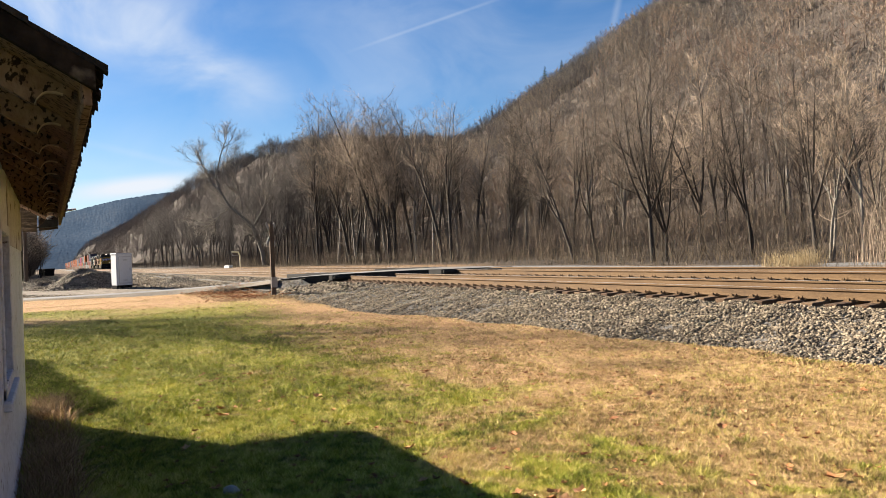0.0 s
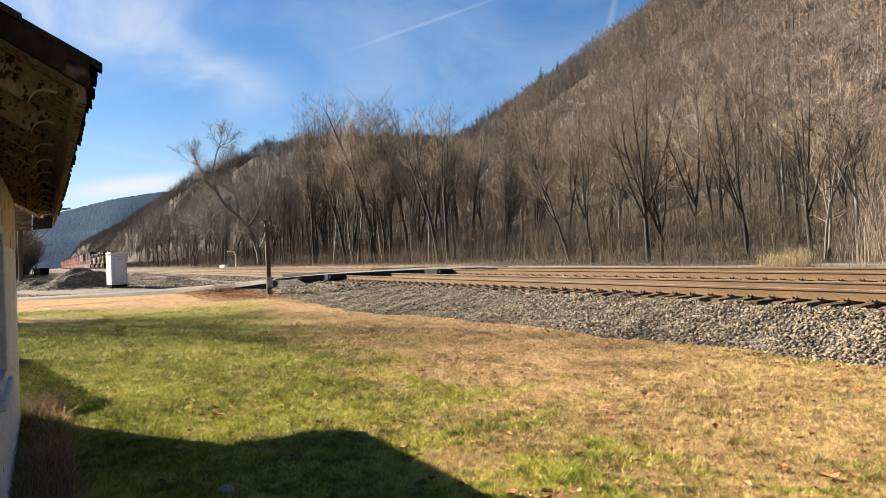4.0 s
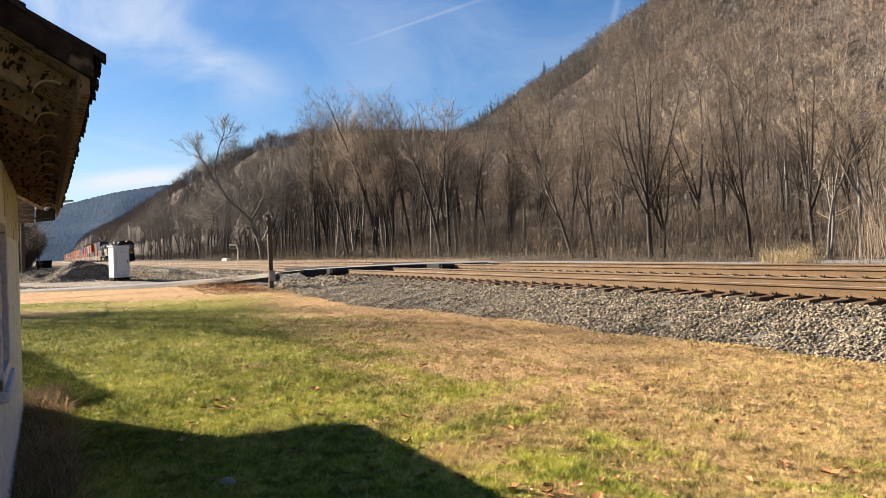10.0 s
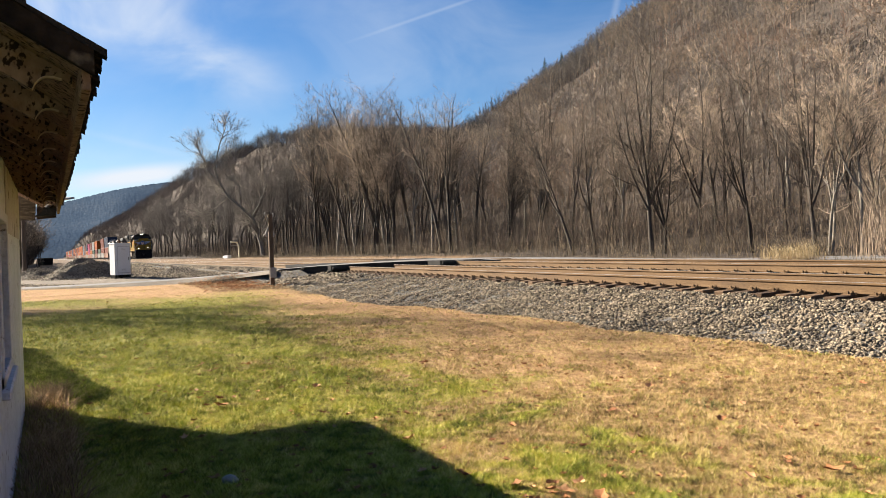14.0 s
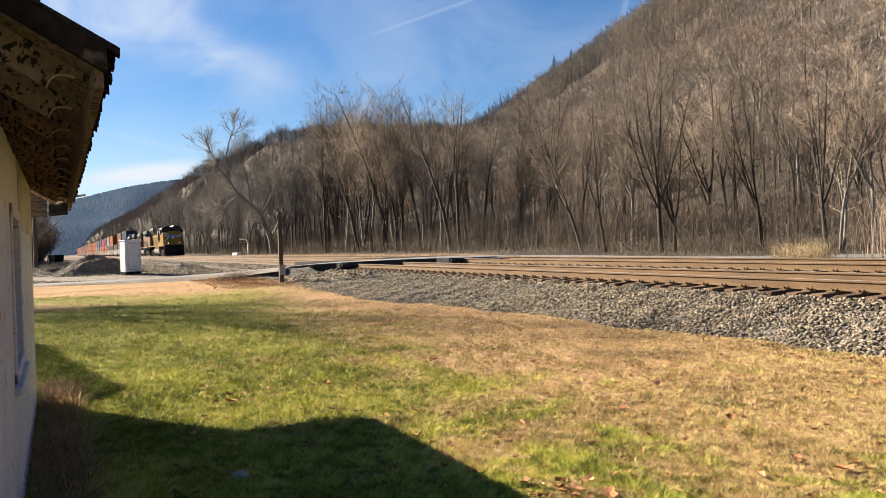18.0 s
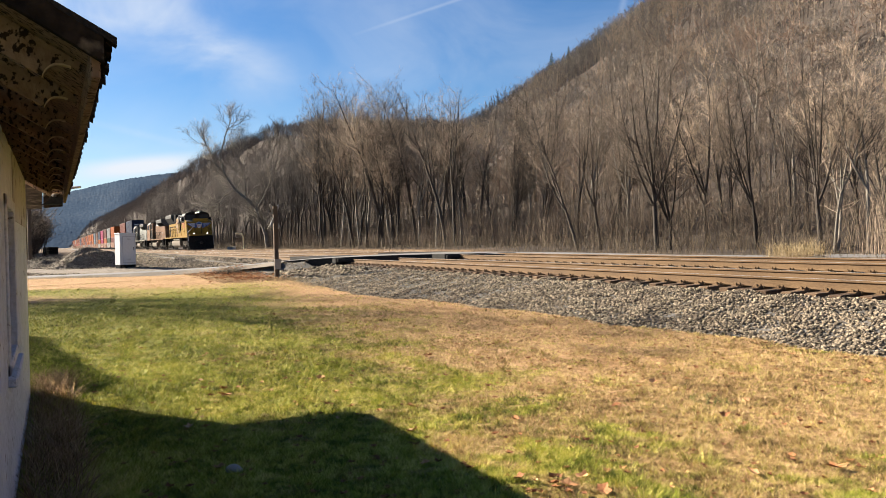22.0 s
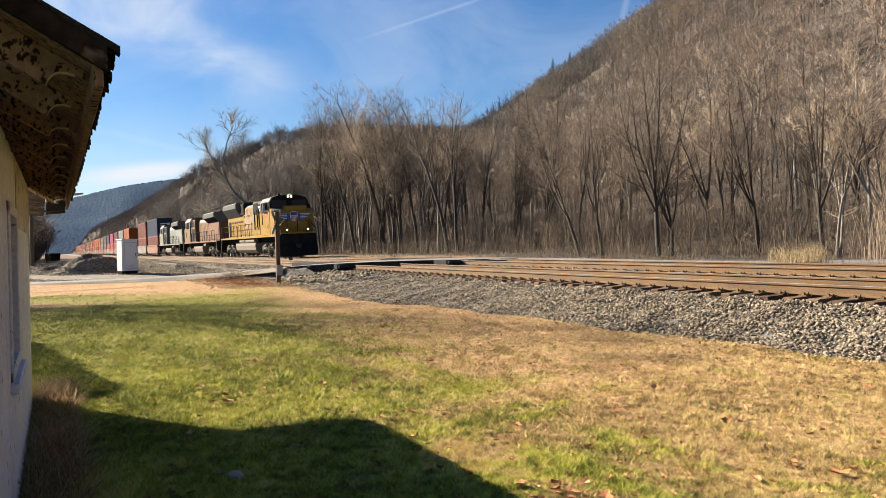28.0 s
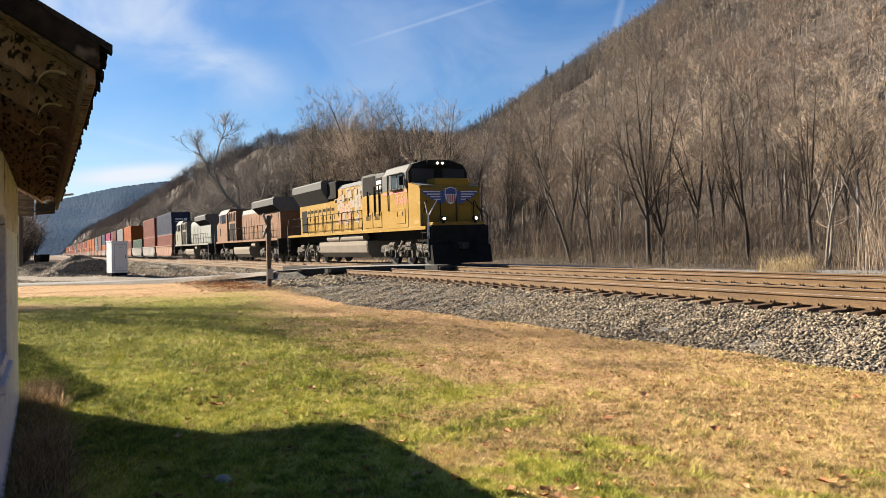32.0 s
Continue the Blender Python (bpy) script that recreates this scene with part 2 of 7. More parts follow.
M_BRUSH = material("dry_brush", [(0.0331, 0.0252, 0.0171), (0.0731, 0.0557, 0.0374), (0.146, 0.113, 0.0731)], 0.6, 0.95, 0, 0, 5, island=0.6)
M_STRAW = material("tall_dead_grass", [(0.189, 0.135, 0.0675), (0.261, 0.198, 0.108), (0.315, 0.252, 0.153)], 1, 0.9, 0, 0, 6, island=0.5)
M_TUFT = material("withered_tuft", [(0.122, 0.0792, 0.0391), (0.219, 0.143, 0.0731), (0.304, 0.213, 0.122)], 1, 0.9, 0, 0, 6, island=0.5)
M_WALLWEED = material("pale_withered_weed", [(0.147, 0.0869, 0.0392), (0.273, 0.174, 0.082), (0.43, 0.287, 0.143)], 1, 0.9, 0, 0, 6, island=0.5)
M_PINE = material("pine_needles", [(0.0105, 0.021, 0.0084), (0.028, 0.049, 0.0175)], 2, 0.9, 0, 0, 10, island=0.3)
M_LEAF = material("fallen_brown_leaf", [(0.148, 0.0574, 0.0209), (0.296, 0.131, 0.0505), (0.435, 0.244, 0.117)], 20, 0.85, 0.3, 0, 90, island=0.6, spread=0.5)


M_YELLOW = material("dusty_yellow_paint", [(0.149, 0.0844, 0.0127), (0.19, 0.113, 0.0165), (0.215, 0.14, 0.0406)], 1.2, 0.55, 0.05, 0, 14, (0.5, 1, 1.5), wear=((0.252, 0.158, 0.056), 0.22, 2.5))
M_LOCOGREY = material("loco_grey_paint", [(0.066, 0.066, 0.0647), (0.102, 0.102, 0.099)], 1.5, 0.6, 0.1, 0, 14)
M_ORANGE = material("faded_orange_paint", [(0.101, 0.0493, 0.0235), (0.128, 0.0703, 0.0394), (0.146, 0.0887, 0.0607)], 1.0, 0.65, 0.1, 0, 10, (0.4, 1, 1.4), wear=((0.085, 0.058, 0.042), 0.34, 1.6))
M_BONE = material("weathered_bone_paint", [(0.112, 0.106, 0.0878), (0.165, 0.157, 0.132)], 1.0, 0.65, 0.1, 0, 12, wear=((0.14, 0.119, 0.091), 0.2, 2))
M_TANK = material("dusty_tank", [(0.115, 0.0987, 0.0798), (0.157, 0.136, 0.113)], 1.5, 0.85, 0.1, 0, 12, wear=((0.196, 0.154, 0.119), 0.12, 3))
M_BOGIE = material("grimy_bogie", [(0.0105, 0.0091, 0.0077), (0.028, 0.024, 0.0196), (0.07, 0.059, 0.049)], 3, 0.85, 0.4, 0, 18)
M_DUSTY = material("dusty_bogie_frame", [(0.00726, 0.00666, 0.00545), (0.0424, 0.0376, 0.0315), (0.254, 0.23, 0.194)], 5, 0.9, 0.3, 0, 20)
M_WHEEL = material("wheel_steel", [(0.021, 0.0182, 0.0154), (0.07, 0.059, 0.052)], 4, 0.5, 0.1, 0.6, 20)
M_CABGLASS = glass("cab_glass")
M_LAMP = glowing("headlamp", (1.0, 0.84, 0.55), 3.5)
M_BLUE = material("blue_paint", [(0.014, 0.035, 0.14), (0.021, 0.056, 0.196)], 4, 0.5, 0, 0, 20)
M_WHITE = material("white_lettering", [(0.49, 0.49, 0.49), (0.546, 0.546, 0.546)], 4, 0.5, 0, 0, 20)
M_RED = material("red_lettering", [(0.294, 0.049, 0.035), (0.35, 0.07, 0.049)], 4, 0.6, 0, 0, 20)
M_FLAGRED = material("faded_flag_red", [(0.21, 0.11, 0.06), (0.25, 0.145, 0.10), (0.26, 0.16, 0.06)], 2.0, 0.6, 0.05, 0, 9)
M_FLAGGREY = material("faded_flag_grey", [(0.15, 0.13, 0.11), (0.19, 0.165, 0.135), (0.25, 0.165, 0.06)], 2.0, 0.6, 0.05, 0, 9)
M_MUSTARD = material("shaded_end_yellow", [(0.205, 0.118, 0.0163), (0.253, 0.151, 0.0205)], 1.2, 0.5, 0.05, 0, 14)


for dull in (M_BLACK, M_RUBBER, M_LOCOGREY):
    dull.node_tree.nodes["Principled BSDF"].inputs["Specular IOR Level"].default_value = 0.06
for dusty in (M_YELLOW, M_ORANGE, M_BONE, M_FLAGRED, M_FLAGGREY, M_MUSTARD, M_TANK, M_DUSTY, M_CABINET, M_DARKWOOD, M_SOFFIT, M_SHINGLE):
    dusty.node_tree.nodes["Principled BSDF"].inputs["Specular IOR Level"].default_value = 0.1


def ground_material():
    """Lawn, straw-dry towards the railway and green by the building; leaf litter on the hills; bare gravel in the yard."""
    m = bpy.data.materials.new("ground_soil_and_turf")
    m.use_nodes = True
    nt = m.node_tree
    N, L = nt.nodes, nt.links
    b = N["Principled BSDF"]
    b.inputs["Roughness"].default_value = 0.95
    b.inputs["Specular IOR Level"].default_value = 0.1
    g = N.new("ShaderNodeNewGeometry")
    at = N.new("ShaderNodeAttribute")
    at.attribute_name = "zones"

    def tex(s, d=5, rough=0.6):
        n = N.new("ShaderNodeTexNoise")
        n.inputs["Scale"].default_value, n.inputs["Detail"].default_value, n.inputs["Roughness"].default_value = s, d, rough
        L.new(g.outputs["Position"], n.inputs["Vector"])
        return n.outputs["Fac"]

    def ramp(x, *cols):
        r = N.new("ShaderNodeValToRGB")
        while len(r.color_ramp.elements) < len(cols):
            r.color_ramp.elements.new(0.5)
        for i, c in enumerate(cols):
            r.color_ramp.elements[i].position = 0.3 + 0.4 * i / (len(cols) - 1)
            r.color_ramp.elements[i].color = (*c, 1)
        L.new(x, r.inputs[0])
        return r.outputs[0]

    def mix(f, a, c):
        n = N.new("ShaderNodeMixRGB")
        L.new(f, n.inputs[0])
        L.new(a, n.inputs[1])
        L.new(c, n.inputs[2])
        return n.outputs[0]

    sep = N.new("ShaderNodeSeparateColor")
    L.new(at.outputs["Color"], sep.inputs[0])
    blot = tex(1.1, 5)
    add = N.new("ShaderNodeMath")
    add.operation = "ADD"
    L.new(sep.outputs[0], add.inputs[0])
    L.new(blot, add.inputs[1])
    edge = N.new("ShaderNodeMapRange")
    edge.inputs[1].default_value, edge.inputs[2].default_value = 0.68, 1.36
    L.new(add.outputs[0], edge.inputs[0])
    green = ramp(tex(30, 6, 0.7), (0.031, 0.036, 0.005), (0.132, 0.130, 0.015), (0.334, 0.275, 0.055))
    fine_straw = ramp(tex(13, 8, 0.75), (0.0616, 0.0361, 0.0176), (0.273, 0.169, 0.0818), (0.563, 0.387, 0.207))
    brown_straw = ramp(tex(17, 8, 0.75), (0.0528, 0.0299, 0.0167), (0.233, 0.132, 0.0651), (0.475, 0.299, 0.154))
    straw = mix(ramp(tex(0.55, 6, 0.65), (0, 0, 0), (0.1, 0.1, 0.1), (0.9, 0.9, 0.9)), fine_straw, brown_straw)
    turf = mix(edge.outputs[0], straw, green)
    litter = ramp(tex(0.7, 10, 0.8), (0.014, 0.012, 0.0105), (0.049, 0.040, 0.034), (0.106, 0.081, 0.062))
    gravel = ramp(tex(1.7, 10, 0.8), (0.0616, 0.0528, 0.0422), (0.141, 0.121, 0.0986), (0.238, 0.211, 0.18))
    c = mix(sep.outputs[1], turf, gravel)
    c = mix(sep.outputs[2], c, litter)
    L.new(c, b.inputs["Base Color"])
    bp = N.new("ShaderNodeBump")
    bp.inputs["Strength"].default_value, bp.inputs["Distance"].default_value = 0.7, 0.03
    L.new(tex(38, 4, 0.7), bp.inputs["Height"])
    L.new(bp.outputs[0], b.inputs["Normal"])
    return m


def blade_material():
    """Grass blades: the same drift from green to straw as the turf below them, blade by blade."""
    m = bpy.data.materials.new("grass_blades")
    m.use_nodes = True
    nt = m.node_tree
    N, L = nt.nodes, nt.links
    b = N["Principled BSDF"]
    b.inputs["Roughness"].default_value = 0.75
    b.inputs["Specular IOR Level"].default_value = 0.2
    at = N.new("ShaderNodeAttribute")
    at.attribute_name = "tone"
    sep = N.new("ShaderNodeSeparateColor")
    L.new(at.outputs["Color"], sep.inputs[0])

    def ramp(x, *cols):
        r = N.new("ShaderNodeValToRGB")
        while len(r.color_ramp.elements) < len(cols):
            r.color_ramp.elements.new(0.5)
        for i, c in enumerate(cols):
            r.color_ramp.elements[i].position = i / (len(cols) - 1)
            r.color_ramp.elements[i].color = (*c, 1)
        L.new(x, r.inputs[0])
        return r.outputs[0]

    green = ramp(sep.outputs[1], (0.045, 0.066, 0.006), (0.272, 0.330, 0.022), (0.66, 0.58, 0.14))
    straw = ramp(sep.outputs[1], (0.10, 0.056, 0.026), (0.435, 0.277, 0.137), (0.63, 0.465, 0.272))
    mx = N.new("ShaderNodeMixRGB")
    L.new(sep.outputs[0], mx.inputs[0])
    L.new(straw, mx.inputs[1])
    L.new(green, mx.inputs[2])
    L.new(mx.outputs[0], b.inputs["Base Color"])
    return m


M_GROUND, M_BLADE = ground_material(), blade_material()


# ---- mesh helpers ----
class Geo:
    """Collects vertices and faces for one mesh."""

    def __init__(self):
        self.v, self.f = [], []

    def add(self, verts, faces):
        n = len(self.v)
        self.v.extend(tuple(p) for p in verts)
        self.f.extend(tuple(i + n for i in q) for q in faces)
        return self

    def box(self, x0, y0, z0, x1, y1, z1, c=0.0):
        """A box; c: width of the chamfer on its edges."""
        if c <= 0:
            v = [(x, y, z) for x in (x0, x1) for y in (y0, y1) for z in (z0, z1)]
            return self.add(v, [(0, 1, 3, 2), (4, 6, 7, 5), (0, 4, 5, 1), (2, 3, 7, 6), (0, 2, 6, 4), (1, 5, 7, 3)])
        lo, hi = (x0, y0, z0), (x1, y1, z1)
        idx, v = {}, []
        for sx in (0, 1):
            for sy in (0, 1):
                for sz in (0, 1):
                    s = (sx, sy, sz)
                    for ax in range(3):
                        p = []
                        for k in range(3):
                            edge = hi[k] if s[k] else lo[k]
                            p.append(edge if k == ax else edge + (-c if s[k] else c))
                        idx[s, ax] = len(v)
                        v.append(p)
        f = []
        for ax in range(3):
            a, b = [k for k in range(3) if k != ax]
            for side in (0, 1):
                q = []
                for u, w in ((0, 0), (1, 0), (1, 1), (0, 1)):
                    s = [0, 0, 0]
                    s[ax], s[a], s[b] = side, u, w
                    q.append(idx[tuple(s), ax])
                f.append(tuple(q))
            for u in (0, 1):
                for w in (0, 1):
                    s0, s1 = [0, 0, 0], [0, 0, 0]
                    s0[a] = s1[a] = u
                    s0[b] = s1[b] = w
                    s1[ax] = 1
                    s0, s1 = tuple(s0), tuple(s1)
                    f.append((idx[s0, a], idx[s0, b], idx[s1, b], idx[s1, a]))
        for sx in (0, 1):
            for sy in (0, 1):
                for sz in (0, 1):
                    f.append(tuple(idx[(sx, sy, sz), k] for k in range(3)))
        return self.add(v, f)

    def prism(self, outline, axis, lo, hi):
        """A closed outline of (u, w) pushed along an axis; the other two axes in their order."""
        n = len(outline)
        v = []
        for d in (lo, hi):
            for u, w in outline:
                v.append({"x": (d, u, w), "y": (u, d, w), "z": (u, w, d)}[axis])
        f = [(i, (i + 1) % n, (i + 1) % n + n, i + n) for i in range(n)]
        f += [tuple(range(n - 1, -1, -1)), tuple(range(n, 2 * n))]
        return self.add(v, f)

    def tube(self, p, q, r0, r1=None, n=8, caps=True):
        p, q = Vector(p), Vector(q)
        r1 = r0 if r1 is None else r1
        d = (q - p).normalized()
        a = d.cross(Vector((0, 0, 1)) if abs(d.z) < 0.9 else Vector((1, 0, 0))).normalized()
        b = d.cross(a)
        v = []
        for o, r in ((p, r0), (q, r1)):
            for i in range(n):
                w = 2 * math.pi * i / n
                v.append(o + (a * math.cos(w) + b * math.sin(w)) * r)
        f = [(i, (i + 1) % n, (i + 1) % n + n, i + n) for i in range(n)]
        if caps:
            f += [tuple(range(n - 1, -1, -1)), tuple(range(n, 2 * n))]
        return self.add(v, f)

    def pipe(self, pts, r, n=6):
        for p, q in zip(pts, pts[1:]):
            self.tube(p, q, r, r, n)
        return self


def mesh_from(name, geo, mat, smooth=False):
    me = bpy.data.meshes.new(name)
    me.from_pydata(geo.v, [], geo.f)
    bm = bmesh.new()
    bm.from_mesh(me)
    bmesh.ops.recalc_face_normals(bm, faces=bm.faces)
    bm.to_mesh(me)
    bm.free()
    me.materials.append(mat)
    if smooth:
        me.shade_smooth()
    return me


def part(name, geo, mat, parent=None, label="", smooth=False):
    ob = new(name, mesh_from(name, geo, mat, smooth))
    ob.parent = parent
    if label:
        tagged(ob, label)
    return ob


def raw_mesh(name, verts, faces, mat, smooth=False):
    """A large mesh from arrays; faces is an (n, 3) or (n, 4) array."""
    verts, faces = np.asarray(verts, np.float32), np.asarray(faces, np.int32)
    me = bpy.data.meshes.new(name)
    k = faces.shape[1]
    me.vertices.add(len(verts))
    me.vertices.foreach_set("co", verts.ravel())
    me.loops.add(faces.size)
    me.loops.foreach_set("vertex_index", faces.ravel())
    me.polygons.add(len(faces))
    me.polygons.foreach_set("loop_start", np.arange(0, faces.size, k, dtype=np.int32))
    me.polygons.foreach_set("loop_total", np.full(len(faces), k, np.int32))
    me.update(calc_edges=True)
    me.validate()
    me.materials.append(mat)
    if smooth:
        me.shade_smooth()
    return me


def smoothstep(a, b, x):
    t = np.clip((x - a) / (b - a), 0, 1)
    return t * t * (3 - 2 * t)


def ripple(x, y, seed, size):
    """Smooth, aimless unevenness of about -1..1."""
    r = np.random.RandomState(seed)
    s = 0
    for i in range(5):
        a, k = r.uniform(0, 6.28), r.uniform(0.6, 1.7) / size
        s = s + np.sin(k * (np.cos(a) * x + np.sin(a) * y) * 6.28 + r.uniform(0, 6.28))
    return s / 3.0


# ---- the lie of the land ----
NEAR_Y, FAR_Y, GAUGE = 12.84, 16.22, 1.51    # middle of each track, distance between rail heads
NEAR_Z, FAR_Z = 0.75, 0.89                   # rail heads


def grade(x):
    """The valley floor falls gently to the west."""
    return -0.0022 * np.maximum(0, -30 - x)


def ballast_toe(x):
    return 9.0 - 1.2 * smoothstep(-11, -23, x) + 0.12 * np.sin(x * 1.3) + 0.08 * np.sin(x * 3.1 + 1)


def ramp_skirt(x, y, drop):
    """The slope of fill that falls away from the lane's edge where it climbs to the crossing; far below ground elsewhere."""
    off = (x + 38.0) * 0.74 - (y - 9.2) * 0.673 - 1.9
    way = (x + 38.0) * 0.673 + (y - 9.2) * 0.74
    z = 0.50 + 0.066 * way - drop - 0.42 * np.maximum(off, 0)
    return np.where((off > -0.25) & (off < 4) & (way > -6) & (way < 3.4) & (y < 11.7), z, -9.0)


def land(x, y):
    x, y = np.asarray(x, float), np.asarray(y, float)
    z = 0.12 * smoothstep(-18, -31, x) + 0.18 * smoothstep(-40.5, -45.5, x)
    z = z + 0.03 * ripple(x, y, 3, 6.0) * smoothstep(2, 8, np.hypot(x, y))
    z = z + 0.30 * smoothstep(10.0, 14.0, y) + 0.2 * smoothstep(19, 24, y)
    z = z + grade(x)
    # the steep wooded hill to the north
    crest_a = np.interp(x, [-520, -440, -386, -367, -334, -279, -246, -148, 0, 400, 900], [12, 29, 34, 36, 40, 56, 76, 113, 125, 119, 100])
    crest_b = np.interp(x, [-4500, -3600, -1875, -1064, -757, -587, -467, -362, -294, -240, -200], [66, 68, 60, 52, 55, 56, 55, 52, 44, 29, 8])
    rough = 1 + 0.06 * ripple(x, y, 11, 90) + 0.03 * ripple(x, y, 12, 35)
    up_a = smoothstep(38, 250, y) * 0.5 + np.clip((y - 44) / 186, 0, 1) * 0.5
    hill_a = crest_a * up_a * rough
    up_b = np.clip((y - 38) / 58, 0, 1)
    hill_b = crest_b * (up_b * 0.6 + 0.4 * smoothstep(36, 102, y)) * (0.5 + 0.5 * rough)
    z = z + np.maximum(hill_a, hill_b)
    z = np.maximum(z, ramp_skirt(x, y, 0.10))
    return z


def axis(knots):
    out = []
    for a, b, step in knots:
        out.extend(np.arange(a, b, step))
    out.append(knots[-1][1])
    return np.array(out)


def build_ground():
    xs = axis([(-4500, -1500, 250), (-1500, -520, 40), (-520, -120, 12), (-120, -55, 4), (-55, 2, 0.8), (2, 40, 6), (40, 400, 40), (400, 1800, 200)])
    ys = axis([(-2500, -300, 300), (-300, -30, 30), (-30, -4, 4), (-4, 24, 0.7), (24, 60, 3), (60, 120, 5), (120, 300, 8), (300, 900, 60), (900, 3200, 300)])
    gx, gy = np.meshgrid(xs, ys, indexing="ij")
    gz = land(gx, gy)
    nx, ny = gx.shape
    i = np.arange(nx * ny).reshape(nx, ny)
    faces = np.stack([i[:-1, :-1], i[1:, :-1], i[1:, 1:], i[:-1, 1:]], -1).reshape(-1, 4)
    me = raw_mesh("ground", np.stack([gx, gy, gz], -1).reshape(-1, 3), faces, M_GROUND, True)
    col = me.attributes.new("zones", "FLOAT_COLOR", "POINT")
    x, y = gx.ravel(), gy.ravel()
    data = np.stack([greenness(x, y), yard(x, y), np.clip(smoothstep(21, 27, y) + 0.8 * smoothstep(-105, -135, x), 0, 1), np.ones_like(x)], -1)
    col.data.foreach_set("color", data.astype(np.float32).ravel())
    return tagged(new("ground", me), "sunlit lawn, half green and half straw-dry, rising to wooded hills", "ground", kind="structure")


def greenness(x, y):
    """1 by the building, 0 towards the railway and along the road."""
    g = smoothstep(7.0, 0.6, y + 0.16 * (x + 8) + 0.7 * ripple(x, y, 5, 3.5))
    g = g + 0.24 * ripple(x, y, 6, 1.9) * g * (1.3 - g)
    return (g - 0.05) * smoothstep(-32, -22, x + 3 * ripple(x, y, 9, 5))


def yard(x, y):
    """Bare gravel ground beyond the lawn, to the west."""
    edge = x + 0.10 * y + 0.7 * ripple(x, y, 8, 4)
    return np.clip(smoothstep(-39.6, -40.6, edge) * smoothstep(24, 20, y) * smoothstep(-135, -105, x) + smoothstep(9.5, 11, y) * smoothstep(23, 20, y), 0, 1)


build_ground()


# ---- railway ----
def rail_z(track_z, x):
    return track_z + float(grade(x))


def build_track(y, z, tilt, name):
    """Two rails on tie plates and ties, from far west to the east."""
    xs = [60, -30, -160, -330, -700, -1300]
    thing = tagged(new(name), "rusty steel rails with polished heads on wooden ties", "railway track", kind="structure")
    prof = [(-0.07, -0.186), (0.07, -0.186), (0.07, -0.172), (0.012, -0.150), (0.010, -0.05), (0.037, -0.035), (0.037, -0.006), (0.03, 0.0), (-0.03, 0.0), (-0.037, -0.006), (-0.037, -0.035), (-0.010, -0.05), (-0.012, -0.150), (-0.07, -0.172)]
    for side in (-1, 1):
        g, head = Geo(), Geo()
        for a, b in zip(xs, xs[1:]):
            v = []
            for x in (a, b):
                v += [(x, y + side * GAUGE / 2 + u, rail_z(z, x) + side * tilt / 2 + w) for u, w in prof]
            n = len(prof)
            g.add(v, [(i, (i + 1) % n, (i + 1) % n + n, i + n) for i in range(n) if i != 7])
            v = []
            for x in (a, b):
                v += [(x, y + side * GAUGE / 2 + u, rail_z(z, x) + side * tilt / 2 + 0.0005) for u in (-0.031, 0.031)]
            head.add(v, [(0, 1, 3, 2)])
        r = part("rail", g, M_RUST, thing)
        part("running_surface", head, M_STEEL, r, "polished bright rail head")
    return thing


def build_ties(y, z, tilt, parent, x0, x1):
    """Ties with plates and spikes, one by one."""
    r = random.Random(int(y * 10))
    tie = Geo().box(-0.115, -1.3, -0.18, 0.115, 1.3, 0.0, 0.012)
    me = mesh_from("tie", tie, M_TIE)
    plate = Geo()
    for s in (-1, 1):
        c = s * GAUGE / 2
        plate.box(-0.09, c - 0.19, 0.0, 0.09, c + 0.19, 0.018, 0.004)
        for dx, dy in ((-0.06, -0.095), (0.06, -0.1), (0.02, -0.16), (-0.05, 0.10), (0.06, 0.095)):
            plate.box(dx - 0.018, c + dy - 0.018, 0.015, dx + 0.018, c + dy + 0.018, 0.065, 0.004)
        for dx in (-0.125, 0.105):      # rail anchors beside the tie
            plate.box(dx, c - 0.09, -0.03, dx + 0.02, c + 0.09, 0.03)
    pm = mesh_from("tie_plate", plate, M_RUST)
    x = x1
    while x > x0:
        o = new("tie", me)
        o.parent = parent
        o.matrix_basis = pose(x + r.uniform(-0.03, 0.03), y + r.uniform(-0.05, 0.05), rail_z(z, x) - 0.204, math.degrees(tilt / GAUGE), 0, r.uniform(-1.2, 1.2))
        q = new("tie_plate", pm)
        q.parent = parent
        q.matrix_basis = pose(x, y, rail_z(z, x) - 0.204, math.degrees(tilt / GAUGE), 0, 0)
        x -= 0.495


def bed_height(x, y):
    """Top of the crushed stone."""
    toe = ballast_toe(x)
    near = np.interp(y, [10.75, 11.45], [1, 1])
    z_near = NEAR_Z - 0.285 - 0.03 * np.abs(np.sin(x * 2.1))
    z_far = FAR_Z - 0.25
    low = land(x, toe) - 0.02
    t = np.clip((y - toe) / (11.15 - toe), 0, 1)
    z = low + (z_near + grade(x) - low) * t ** 0.9
    z = np.where(y > 11.15, z_near + grade(x), z)
    z = z + (z_far - z_near) * smoothstep(14.3, 14.9, y)
    out = np.clip((y - 18.2) / 2.6, 0, 1)
    z = z * (1 - out) + (land(x, y) - 0.05) * out
    z = np.maximum(z, ramp_skirt(x, y, 0.07))
    return z + 0.035 * ripple(x, y, 21, 0.9) * smoothstep(0.0, 0.25, t)


